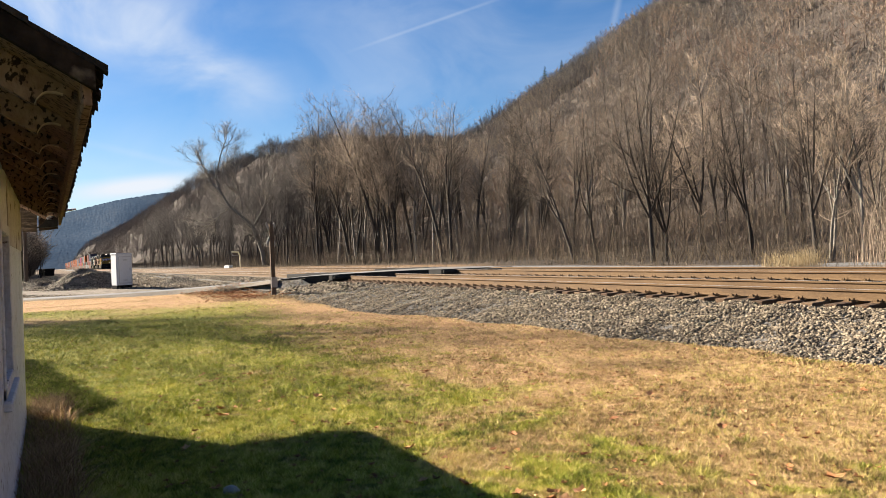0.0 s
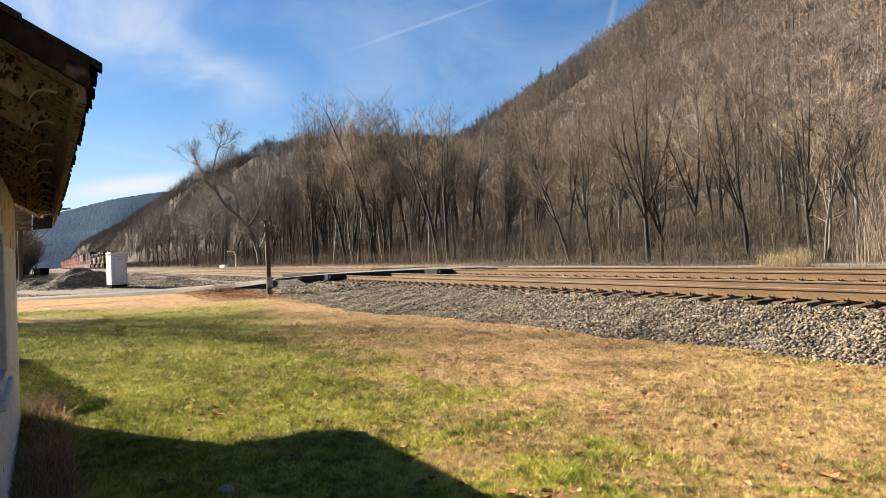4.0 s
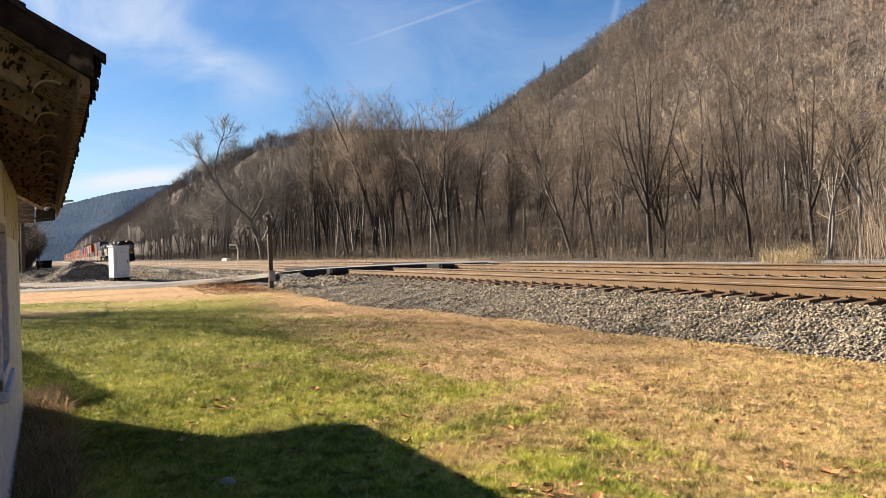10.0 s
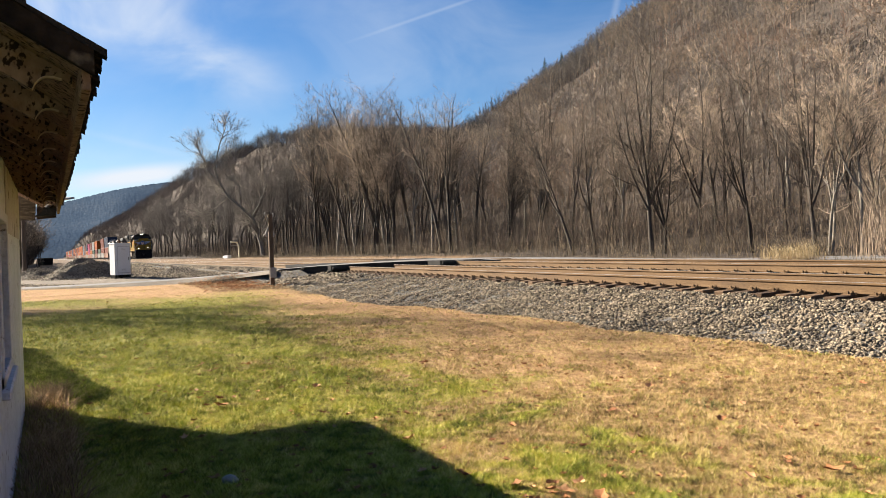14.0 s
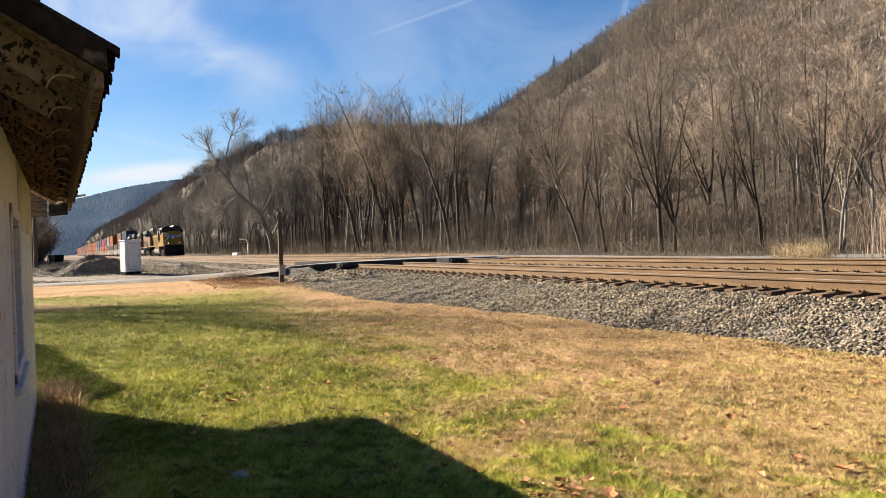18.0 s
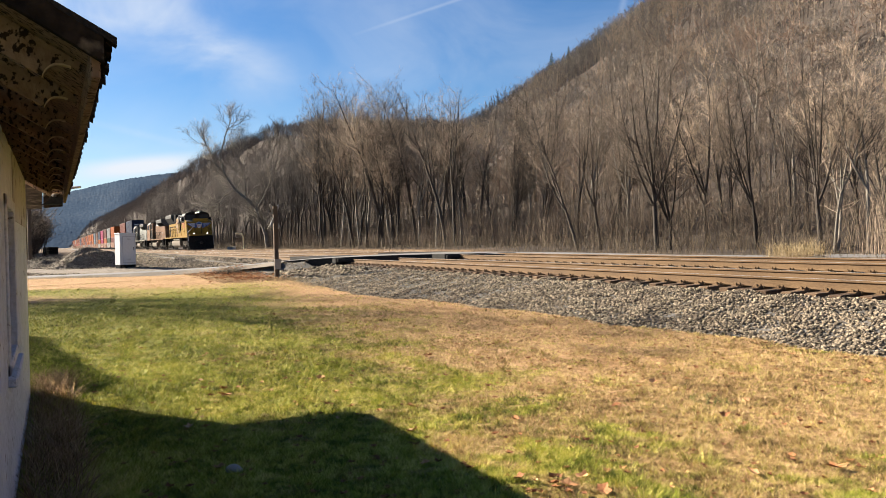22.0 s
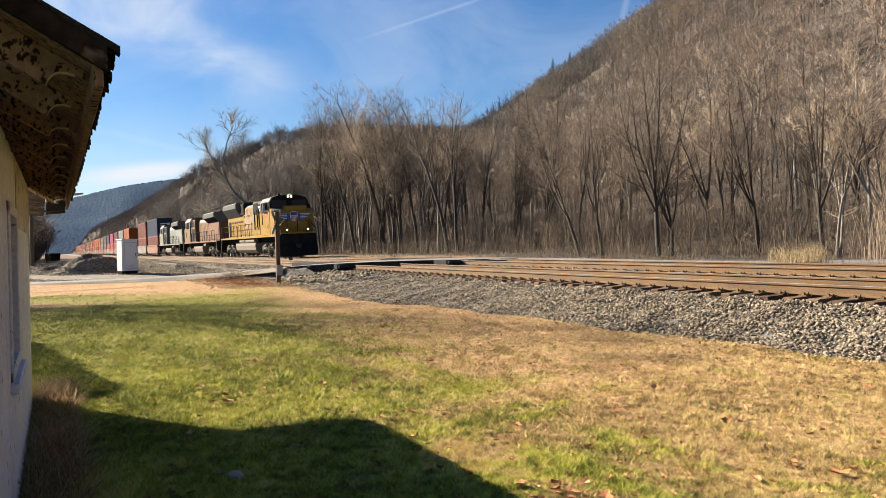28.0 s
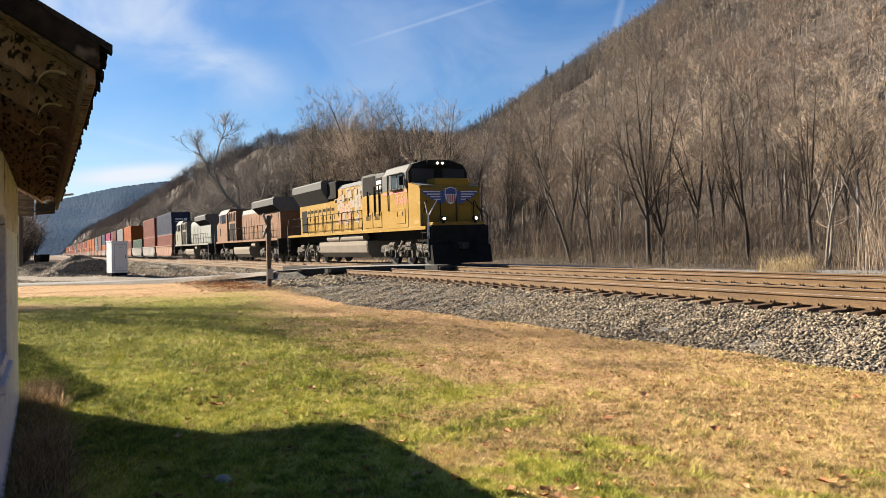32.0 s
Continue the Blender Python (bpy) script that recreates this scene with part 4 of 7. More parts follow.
def bare_tree(seed, height, stems=1, clear=0.3, forks=3, spread=0.45, fine=1.0, lean=0.035, stout=1.0, arch=0.0):
    """Trunk paths and crown paths of a leafless tree: a trunk that forks into ascending limbs, then branches, then fine twigs."""
    r = random.Random(seed)
    trunk, crown = [], []

    def twigs(br, n, lo):
        for k in range(n):
            q, _, d = along(br, r.uniform(lo, 1.0))
            crown.append((grow(r, q, shoot(r, d, r.uniform(0.3, 1.1)), r.uniform(0.35, 1.0), 0.0085, 1, 0.15, 0.02), 3))

    def branch(path, L, rad0, level):
        """Side branches along a limb."""
        n = int((5 + 0.9 * L) if level == 1 else (2 + 1.2 * L))
        for i in range(n):
            t = r.uniform(0.18, 1.0)
            p, rad, d = along(path, t)
            l2 = L * r.uniform(0.28, 0.5) * (1.15 - 0.55 * t)
            b = grow(r, p, shoot(r, d, r.uniform(0.45, 1.0)), l2, max(rad * 0.55, 0.011), 4 if level == 1 else 3, 0.10, 0.04)
            crown.append((b, 4 if level == 1 else 3))
            if level == 1:
                branch(b, l2, rad, 2)
            twigs(b, int((3 + 3.2 * l2) * fine), 0.15)

    for s in range(stems):
        h = height * (1 if s == 0 else r.uniform(0.8, 1.0))
        tilt = Vector((r.gauss(0, lean) + arch, r.gauss(0, lean), 1)) if stems == 1 else Vector((r.uniform(-0.11, 0.11), r.uniform(-0.11, 0.11), 1))
        foot = (r.uniform(-0.25, 0.25) * (stems > 1), r.uniform(-0.25, 0.25) * (stems > 1), -0.3)
        L0 = h * clear
        r0 = 0.0135 * h * stout * (1 if stems == 1 else 0.72)
        bole = grow(r, foot, tilt, L0, r0, 5, 0.05, 0.0)
        bole = [(p, r0 * (1 - 0.35 * i / 5)) for i, (p, _) in enumerate(bole)]
        trunk.append((bole, 7))
        for i in range(forks):
            p, rad, d = along(bole, 1.0 if i < 2 else r.uniform(0.72, 0.98))
            L = h * (1 - clear) * (1.12 if i == 0 else r.uniform(0.75, 1.05))
            lim = grow(r, p, shoot(r, d, spread * (0.25 if i == 0 else r.uniform(0.6, 1.3))), L, r0 * (0.62 if i == 0 else r.uniform(0.4, 0.58)), 9, 0.05, 0.14 - 0.45 * abs(arch) * (i == 0))
            trunk.append((lim, 5))
            branch(lim, L, r0, 1)
            twigs(lim, int(10 * fine), 0.5)
        for i in range(2):      # low dead side branches
            p, rad, d = along(bole, r.uniform(0.5, 0.95))
            b = grow(r, p, shoot(r, d, r.uniform(0.9, 1.3)), h * r.uniform(0.06, 0.14), rad * 0.25, 4, 0.15, 0.02)
            crown.append((b, 4))
            twigs(b, int(5 * fine), 0.3)
    return trunk, crown


def tree_meshes(name, bark, twig, **kw):
    tr, cr = bare_tree(**kw)
    out = []
    for nm, paths, mat in (("trunk", tr, bark), ("crown", cr, twig)):
        v, f = limb_mesh(paths)
        out.append((nm, raw_mesh(nm, [tuple(p) for p in v], f, mat, True)))
    return out


def plant(meshes, m, label, group=""):
    t = tagged(new("tree"), label, "tree", group)
    t.matrix_basis = m
    for nm, me in meshes:
        o = new(nm, me)
        o.parent = t
    return t


KINDS = [
    tree_meshes("a", M_BARK, M_TWIG, seed=1, height=17, clear=0.30, stout=0.98, forks=4, spread=0.50),
    tree_meshes("b", M_BARK, M_TWIG, seed=2, height=17, clear=0.45, stout=0.98, forks=3, spread=0.30, lean=0.03),
    tree_meshes("c", M_BARK, M_TWIG, seed=3, height=15, stems=3, clear=0.4, forks=2, spread=0.35),
    tree_meshes("d", M_BARK, M_TWIG, seed=4, height=14, clear=0.22, stout=0.98, forks=5, spread=0.62),
    tree_meshes("e", M_BARK, M_TWIG, seed=5, height=16, stems=2, clear=0.35, forks=3, spread=0.4),
    tree_meshes("f", M_PALEBARK, M_TWIG, seed=6, height=16, clear=0.38, forks=3, spread=0.5),
    tree_meshes("g", M_BARK, M_TWIG, seed=8, height=9, stems=4, clear=0.3, forks=2, spread=0.5),
    tree_meshes("h", M_BARK, M_DARKTWIG, seed=9, height=14, clear=0.35, stout=0.98, forks=3, spread=0.45, arch=0.32),
    tree_meshes("i", M_BARK, M_TANTWIG, seed=10, height=13, clear=0.3, forks=4, spread=0.6),
    tree_meshes("j", M_PALEBARK, M_TANTWIG, seed=12, height=13, stems=2, clear=0.35, forks=3, spread=0.55),
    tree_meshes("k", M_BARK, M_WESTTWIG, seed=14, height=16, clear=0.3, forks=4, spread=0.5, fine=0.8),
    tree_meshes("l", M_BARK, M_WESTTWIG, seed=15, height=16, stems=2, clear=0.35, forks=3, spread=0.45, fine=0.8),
    tree_meshes("m", M_BARK, M_DARKTWIG, seed=21, height=16, clear=0.33, stout=1.0, forks=5, spread=0.62, fine=0.9, lean=0.02),
]
BACK_KINDS = [
    tree_meshes("a", M_BARK, M_TWIG, seed=31, height=17, clear=0.3, forks=3, spread=0.5, fine=0.4),
    tree_meshes("b", M_BARK, M_TWIG, seed=32, height=18, clear=0.4, forks=3, spread=0.35, fine=0.4, lean=0.03),
    tree_meshes("c", M_BARK, M_TWIG, seed=33, height=15, stems=2, clear=0.35, forks=2, spread=0.45, fine=0.4),
    tree_meshes("d", M_PALEBARK, M_TWIG, seed=34, height=16, clear=0.38, forks=3, spread=0.5, fine=0.4),
]


def sycamore_meshes():
    """A leaning trunk that forks into two great pale limbs and a low side limb; side is to the south-west."""
    r = random.Random(77)
    side = Vector((-0.46, -0.89, 0))
    trunk, crown = [], []

    def limb(points, r0, r1, n=6):
        pts = [(side * a + Vector((0, 0, b)), r0 + (r1 - r0) * i / (len(points) - 1)) for i, (a, b) in enumerate(points)]
        trunk.append((pts, n))
        for i in range(len(pts) * 3):
            p, rad, d = along(pts, r.uniform(0.3, 1.0))
            L = r.uniform(1.5, 3.6)
            br = grow(r, p, shoot(r, d, r.uniform(0.4, 1.0)), L, max(rad * 0.45, 0.05), 5, 0.16, 0.08)
            crown.append((br, 4))
            for j in range(12):
                q, rad2, d2 = along(br, r.uniform(0.25, 1.0))
                b2 = grow(r, q, shoot(r, d2, r.uniform(0.4, 0.9)), r.uniform(0.8, 2.2), max(rad2 * 0.5, 0.022), 3, 0.16, 0.06)
                crown.append((b2, 3))
                for k in range(6):
                    q3, _, d3 = along(b2, r.uniform(0.2, 1.0))
                    crown.append((grow(r, q3, shoot(r, d3, 0.7), r.uniform(0.5, 1.2), 0.011, 1, 0.1, 0.05), 3))

    limb([(0, -0.5), (0.3, 2), (0.9, 4), (1.6, 6)], 0.36, 0.29, 8)
    limb([(1.6, 6), (3.2, 7.6), (5.0, 9.2), (6.3, 11.4), (7.1, 13.8), (6.3, 17.2), (5.2, 20)], 0.27, 0.05)
    limb([(6.3, 11.4), (7.9, 13.2), (8.6, 15), (9.7, 17)], 0.14, 0.04)
    limb([(1.6, 6), (0.4, 8), (-0.4, 9.8), (-1.6, 13.3), (-2.1, 17)], 0.2, 0.04)
    limb([(5.0, 9.2), (6.6, 8.2), (7.8, 6.6), (8.8, 6.2)], 0.11, 0.03)
    limb([(3.2, 7.6), (3.4, 10.5), (4.2, 13), (3.9, 16.5)], 0.13, 0.04)
    out = []
    for nm, paths in (("trunk", trunk), ("crown", crown)):
        v, f = limb_mesh(paths)
        out.append((nm, raw_mesh(nm, [tuple(p) for p in v], f, M_PALEBARK, True)))
    return out


SYCAMORE = sycamore_meshes()


def at_view(px, y):
    """The place on the line Y = y that lies in the direction px, counted in thousandths to the right of the camera's mean heading."""
    a = radians(27.18)
    l = px / 1000.0
    z = y / (math.sin(a) + math.cos(a) * l)
    return z * (-math.cos(a) + math.sin(a) * l), y


def build_trees():
    r = random.Random(12)
    label = "tall bare deciduous tree at the edge of the wood"

    def put(k, x, y, s, text, group, kinds=KINDS):
        plant(kinds[k], Matrix.Translation((x, y, float(land(x, y)))) @ Matrix.Rotation(r.uniform(0, 6.28), 4, "Z") @ Matrix.Scale(s, 4), text, group)

    def rise(x, y):
        """How high a tree stands against its distance: an even skyline to the west, lower growth at both ends."""
        z = -0.89 * x + 0.457 * y
        l = (0.457 * x + 0.89 * y) / z
        return z * float(np.interp(l, [-0.4, -0.3, -0.2, -0.16, 0.07, 0.12, 0.27, 0.5], [0.07, 0.085, 0.12, 0.185, 0.178, 0.175, 0.225, 0.205]))

    tall = [17, 17, 15, 14, 16, 16, 9, 14, 13, 13, 16, 16, 16]
    # the wood's edge behind the far track, set back to the east
    x = 12.0
    while x > -330:
        back = 9.0 * float(smoothstep(-78, -52, x))
        y = r.uniform(30.5, 37) + back
        k = r.choice([1, 1, 1, 4, 4, 2, 5, 0]) if -108 < x < -58 else r.choice([0, 0, 1, 2, 3, 3, 4, 5, 7, 6])
        if x > -42 and r.random() < 0.6:
            k = r.choice([8, 9])
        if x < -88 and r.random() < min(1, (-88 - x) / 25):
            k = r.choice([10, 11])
        s = rise(x, y) / tall[k] * r.uniform(0.72, 1.04) * (0.6 if k == 6 else 1)
        put(k, x, y, s, label, "trees at the wood's edge")
        x -= (r.uniform(0.9, 2.1) if -108 < x < -58 else r.uniform(2.0, 4.4)) * (1 + max(0, -x - 90) / 90)
    # further rows
    for y0, y1, step in ((40, 47, 4.6), (49, 64, 7.0)):
        x = 20.0
        while x > -280:
            y = r.uniform(y0, y1) - 3 * float(smoothstep(-60, -90, x))
            k = r.randrange(4)
            s = rise(x, y) / (17, 18, 15, 16)[k] * r.uniform(0.7, 0.98)
            if x < -105:
                k, s = 10 + k % 2, rise(x, y) / 16 * r.uniform(0.7, 0.98)
            put(k, x, y, min(s, 1.35), "bare deciduous tree inside the wood", "trees in the wood", KINDS if x < -105 else BACK_KINDS)
            x -= r.uniform(0.6, 1.4) * step * (1 + max(0, -x - 90) / 70)
    # the great spreading trees that stand out at the wood's edge
    for px, y, k, h in ((273, 31, 12, 11.6), (290, 33, 3, 9.0), (172, 31, 7, 9.6), (200, 32, 7, 9.0), (402, 33, 4, 9.0), (488, 31, 12, 9.0), (505, 32, 9, 8.5), (548, 32, 5, 8.0),
                        (-82, 33, 1, 17.5), (-70, 34, 4, 16.5), (0, 33, 1, 14.5), (12, 34, 1, 14.0)):
        x, y = at_view(px, y)
        put(k, x, y, h / tall[k], "large bare deciduous tree with spreading limbs at the wood's edge", "trees at the wood's edge")
    # pale sycamore that stands forward of the wood
    x, y = at_view(-233, 29.5)
    plant(SYCAMORE, Matrix.Translation((x, y, float(land(x, y)))), "large pale-limbed bare sycamore leaning over the line")
    # a clump beyond the building to the west
    for x, y, s in ((-79, -2.5, 0.62), (-84, -1.2, 0.7), (-92, -4.5, 0.8), (-100, -3.2, 0.75), (-74, -4.2, 0.5), (-110, -7, 0.9), (-125, -6, 1.0), (-140, -10, 1.0)):
        put(6, x - 30, y, s, "low bare tree in a thicket by the yard", "thicket beyond the yard")
    # trees to the south-west whose shadows fall across the lawn
    for x, y, k, s in ((-33, -8.5, 3, 1.0), (-36, -11, 4, 1.0), (-30.5, -11.5, 3, 0.95)):
        put(k, x, y, s, "bare tree standing south-west of the lawn", "trees behind the building")


def woods_material(name, shades):
    """Bark of many far trees: a shade for each tree, lighter and darker from twig to twig."""
    m = bpy.data.materials.new(name)
    m.use_nodes = True
    nt = m.node_tree
    N, L = nt.nodes, nt.links
    b = N["Principled BSDF"]
    b.inputs["Roughness"].default_value = 0.95
    b.inputs["Specular IOR Level"].default_value = 0.1
    at = N.new("ShaderNodeAttribute")
    at.attribute_name = "shade"
    sep = N.new("ShaderNodeSeparateColor")
    L.new(at.outputs["Color"], sep.inputs[0])
    r = N.new("ShaderNodeValToRGB")
    while len(r.color_ramp.elements) < len(shades):
        r.color_ramp.elements.new(0.5)
    for i, c in enumerate(shades):
        r.color_ramp.elements[i].position = i / (len(shades) - 1)
        r.color_ramp.elements[i].color = (*c, 1)
    L.new(sep.outputs[0], r.inputs[0])
    mul = N.new("ShaderNodeVectorMath")
    mul.operation = "SCALE"
    L.new(r.outputs[0], mul.inputs[0])
    L.new(sep.outputs[1], mul.inputs["Scale"])
    L.new(mul.outputs[0], b.inputs["Base Color"])
    return m


def wild_tree(seed, limbs, branches, twigs, wide, low=0.22, bush=0.5):
    """Spikes of one small far tree, one unit high: trunk, rising limbs that end on a dome, branches and twigs."""
    r = np.random.RandomState(seed)
    P, Q, W = [], [], []

    def spike(p, q, w):
        P.append(p)
        Q.append(q)
        W.append(w)

    def unit(v):
        return v / np.linalg.norm(v)

    up = np.array([0, 0, 1.0])
    top = np.array([r.normal(0, 0.03), r.normal(0, 0.03), 0.93])
    spike(np.zeros(3), top, 0.0055)
    for i in range(limbs):
        a = 6.28 * (i + r.uniform(0, 0.9)) / limbs
        t = r.uniform(low, 0.52)
        R = wide * math.sqrt(r.uniform(0.04, 1.0))
        z = bush + (0.98 - bush) * math.sqrt(max(0.0, 1 - (R / wide) ** 2 * 0.92)) * r.uniform(0.82, 1.06)
        p, out = top * t, np.array([math.cos(a), math.sin(a), 0])
        q = out * R + up * max(z, t + 0.12) + top * (1, 1, 0)
        mid = p + (q - p) * 0.5 + out * 0.04 - up * 0.02 + r.normal(0, 0.012, 3)
        spike(p, p + (mid - p) * 1.5, 0.0024)
        spike(mid, q, 0.0021)
        for j in range(branches):
            s = r.uniform(0.2, 1.0)
            b = p + (mid - p) * s * 2 if s < 0.5 else mid + (q - mid) * (s - 0.5) * 2
            d = unit(unit(q - p) * 0.6 + out * r.uniform(-0.2, 0.5) + up * 0.4 + r.normal(0, 0.45, 3))
            e = b + d * r.uniform(0.07, 0.17)
            spike(b, e, 0.0022)
            for k in range(twigs):
                c = b + (e - b) * r.uniform(0.2, 1.0)
                spike(c, c + unit(d * 0.7 + up * 0.25 + r.normal(0, 0.5, 3)) * r.uniform(0.03, 0.08), 0.0021)
    return np.array(P), np.array(Q), np.array(W)


def woods(name, x, y, size, kinds, seed, mat, label, thick=1.0, lean=0.03, tone=(0.0, 1.0)):
    """Many leafless trees on a slope in one mesh, each turned and scaled, with its own shade."""
    r = np.random.RandomState(seed)
    count = len(x)
    h = size * r.uniform(0.62, 1.2, count) * (1 + 0.14 * ripple(x, y, seed, 22))
    kind = r.randint(0, len(kinds), count)
    turn, a, b = r.uniform(0, 6.28, count), r.normal(0, lean, count), r.normal(0, lean, count)
    root = np.stack([x, y, land(x, y) - 0.3], -1)
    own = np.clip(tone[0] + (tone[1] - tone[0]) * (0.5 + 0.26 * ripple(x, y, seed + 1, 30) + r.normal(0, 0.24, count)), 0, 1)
    # index rises eastward, so eastern trees turn lighter and tanner
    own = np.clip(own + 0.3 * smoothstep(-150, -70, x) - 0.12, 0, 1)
    V, C = [], []
    for k, (P, Q, W) in enumerate(kinds):
        i = np.nonzero(kind == k)[0]
        c, s = np.cos(turn[i])[:, None], np.sin(turn[i])[:, None]

        def placed(p):
            u = p[None, :, 0] * c - p[None, :, 1] * s + a[i][:, None] * p[None, :, 2]
            v = p[None, :, 0] * s + p[None, :, 1] * c + b[i][:, None] * p[None, :, 2]
            w = np.broadcast_to(p[None, :, 2], u.shape)
            return root[i][:, None, :] + np.stack([u, v, w], -1) * h[i][:, None, None]

        p, q = placed(P), placed(Q)
        d = r.normal(0, 1, p.shape)
        d = np.cross(d, q - p)
        d /= np.linalg.norm(d, axis=2)[..., None] + 1e-9
        d *= (W[None, :] * h[i][:, None] * thick)[..., None]
        V.append(np.stack([p - d, p + d, q], 2).reshape(-1, 3))
        g = np.clip(r.normal(1.0, 0.22, p.shape[:2]), 0.5, 1.6) * np.where(W > 0.002, 0.9, 1.05)[None, :]
        col = np.stack([np.broadcast_to(own[i][:, None], g.shape), g, np.zeros_like(g), np.ones_like(g)], -1)
        C.append(np.repeat(col.reshape(-1, 4), 3, 0))
    v = np.concatenate(V)
    me = raw_mesh(name, v, np.arange(len(v)).reshape(-1, 3), mat)
    at = me.attributes.new("shade", "FLOAT_COLOR", "POINT")
    at.data.foreach_set("color", np.concatenate(C).astype(np.float32).ravel())
    return tagged(new(name, me), label, "woods", kind="stuff")


def stand(seed, count, xr, yr, slant=None):
    """Places of trees in a stretch of the plan; slant: how far the stretch's eastern end falls back for each metre north."""
    r = np.random.RandomState(seed)
    y = r.uniform(*yr, count)
    east = np.full(count, xr[1]) if slant is None else np.minimum(xr[1], slant[0] - slant[1] * y)
    return xr[0] + (east - xr[0]) * r.uniform(0, 1, count), y


def build_woods():
    hill = woods_material("hill_bark", [(0.0968, 0.0924, 0.0898), (0.154, 0.139, 0.126), (0.207, 0.176, 0.15), (0.277, 0.22, 0.17), (0.277, 0.195, 0.148)])
    # darker, greyer bark: the haze over the west is mixed into its colour
    west = woods_material("hazed_shoulder_bark", [(0.060, 0.053, 0.052), (0.090, 0.077, 0.072), (0.148, 0.118, 0.100)])
    scrub = woods_material("sapling_bark", [(0.048, 0.038, 0.030), (0.108, 0.085, 0.064), (0.225, 0.175, 0.128)])
    full = [wild_tree(60 + k, 8, 5, 7, (0.34, 0.40, 0.28, 0.36)[k % 4]) for k in range(7)]
    plain = [wild_tree(80 + k, 7, 4, 2, (0.36, 0.40, 0.30)[k % 3]) for k in range(6)]
    sparse = [wild_tree(70 + k, 6, 3, 1, (0.38, 0.42, 0.34)[k % 3]) for k in range(5)]
    thin = [wild_tree(90 + k, 5, 3, 3, 0.22, 0.15, 0.42) for k in range(6)]
    bush = [wild_tree(96 + k, 8, 4, 2, 0.45, 0.05, 0.3) for k in range(5)]
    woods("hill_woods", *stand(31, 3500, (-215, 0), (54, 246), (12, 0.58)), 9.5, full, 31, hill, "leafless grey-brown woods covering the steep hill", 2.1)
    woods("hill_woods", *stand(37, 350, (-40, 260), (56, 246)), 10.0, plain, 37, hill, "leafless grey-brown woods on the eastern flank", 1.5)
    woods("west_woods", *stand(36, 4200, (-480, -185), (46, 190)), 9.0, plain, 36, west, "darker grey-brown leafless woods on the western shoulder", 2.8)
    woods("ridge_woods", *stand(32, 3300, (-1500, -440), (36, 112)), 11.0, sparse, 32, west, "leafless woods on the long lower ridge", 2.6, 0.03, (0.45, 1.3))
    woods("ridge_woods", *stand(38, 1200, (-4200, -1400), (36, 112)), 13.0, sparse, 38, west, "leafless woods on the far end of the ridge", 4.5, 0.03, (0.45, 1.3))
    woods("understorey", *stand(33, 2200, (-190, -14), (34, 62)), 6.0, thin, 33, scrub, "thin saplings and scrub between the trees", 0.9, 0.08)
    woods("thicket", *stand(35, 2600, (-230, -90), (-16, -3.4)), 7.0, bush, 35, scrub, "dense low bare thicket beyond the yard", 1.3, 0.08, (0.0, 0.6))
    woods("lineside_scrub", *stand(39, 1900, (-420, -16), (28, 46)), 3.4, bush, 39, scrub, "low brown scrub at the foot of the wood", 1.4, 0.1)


build_trees()
build_woods()


def brush(name, x0, x1, y0, y1, count, hmin, hmax, seed, mat, label, width=0.012, lean=0.25):
    """Thin upright stalks, each a bent three-sided blade."""
    r = np.random.RandomState(seed)
    x, y = r.uniform(x0, x1, count), r.uniform(y0, y1, count)
    z = land(x, y) - 0.03
    h = r.uniform(hmin, hmax, count) * (0.6 + 0.4 * (0.5 + 0.5 * ripple(x, y, seed, 3.0)))
    a, w = r.uniform(0, 6.28, count), width * r.uniform(0.6, 1.5, count)
    dx, dy = r.normal(0, lean, count) * h, r.normal(0, lean, count) * h
    p = np.stack([x, y, z], -1)
    m = p + np.stack([dx * 0.35, dy * 0.35, h * 0.6], -1)
    t = p + np.stack([dx, dy, h], -1)
    s = np.stack([np.cos(a), np.sin(a), np.zeros(count)], -1) * w[:, None]
    u = np.stack([-np.sin(a), np.cos(a), np.zeros(count)], -1) * w[:, None]
    v = np.stack([p - s, p + s, p + u, m - s * 0.7, m + s * 0.7, m + u * 0.7, t], 1).reshape(-1, 3)
    f = np.array([(0, 1, 4), (0, 4, 3), (1, 2, 5), (1, 5, 4), (2, 0, 3), (2, 3, 5), (3, 4, 6), (4, 5, 6), (5, 3, 6)])
    F = (np.arange(count)[:, None, None] * 7 + f[None]).reshape(-1, 3)
    return tagged(new(name, raw_mesh(name, v, F, mat)), label, "undergrowth", kind="stuff")


brush("undergrowth", -170, 5, 28, 42, 13000, 0.3, 1.7, 41, M_BRUSH, "dry brown undergrowth of stalks at the foot of the wood", 0.010, 0.55)
brush("tall_canes", -18.8, -12, 26.5, 31, 1100, 0.8, 4.2, 42, M_TANTWIG, "tall pale dry canes beside the track", 0.008, 0.2)
brush("dead_grass", -20.2, -18.3, 23.4, 25.0, 700, 0.25, 1.0, 43, M_STRAW, "tufts of tall straw-coloured dead grass", 0.006, 0.3)
brush("verge_grass", -140, 5, 20.5, 28, 9000, 0.12, 0.6, 44, M_BRUSH, "low dry weeds along the far side of the track", 0.007, 0.3)


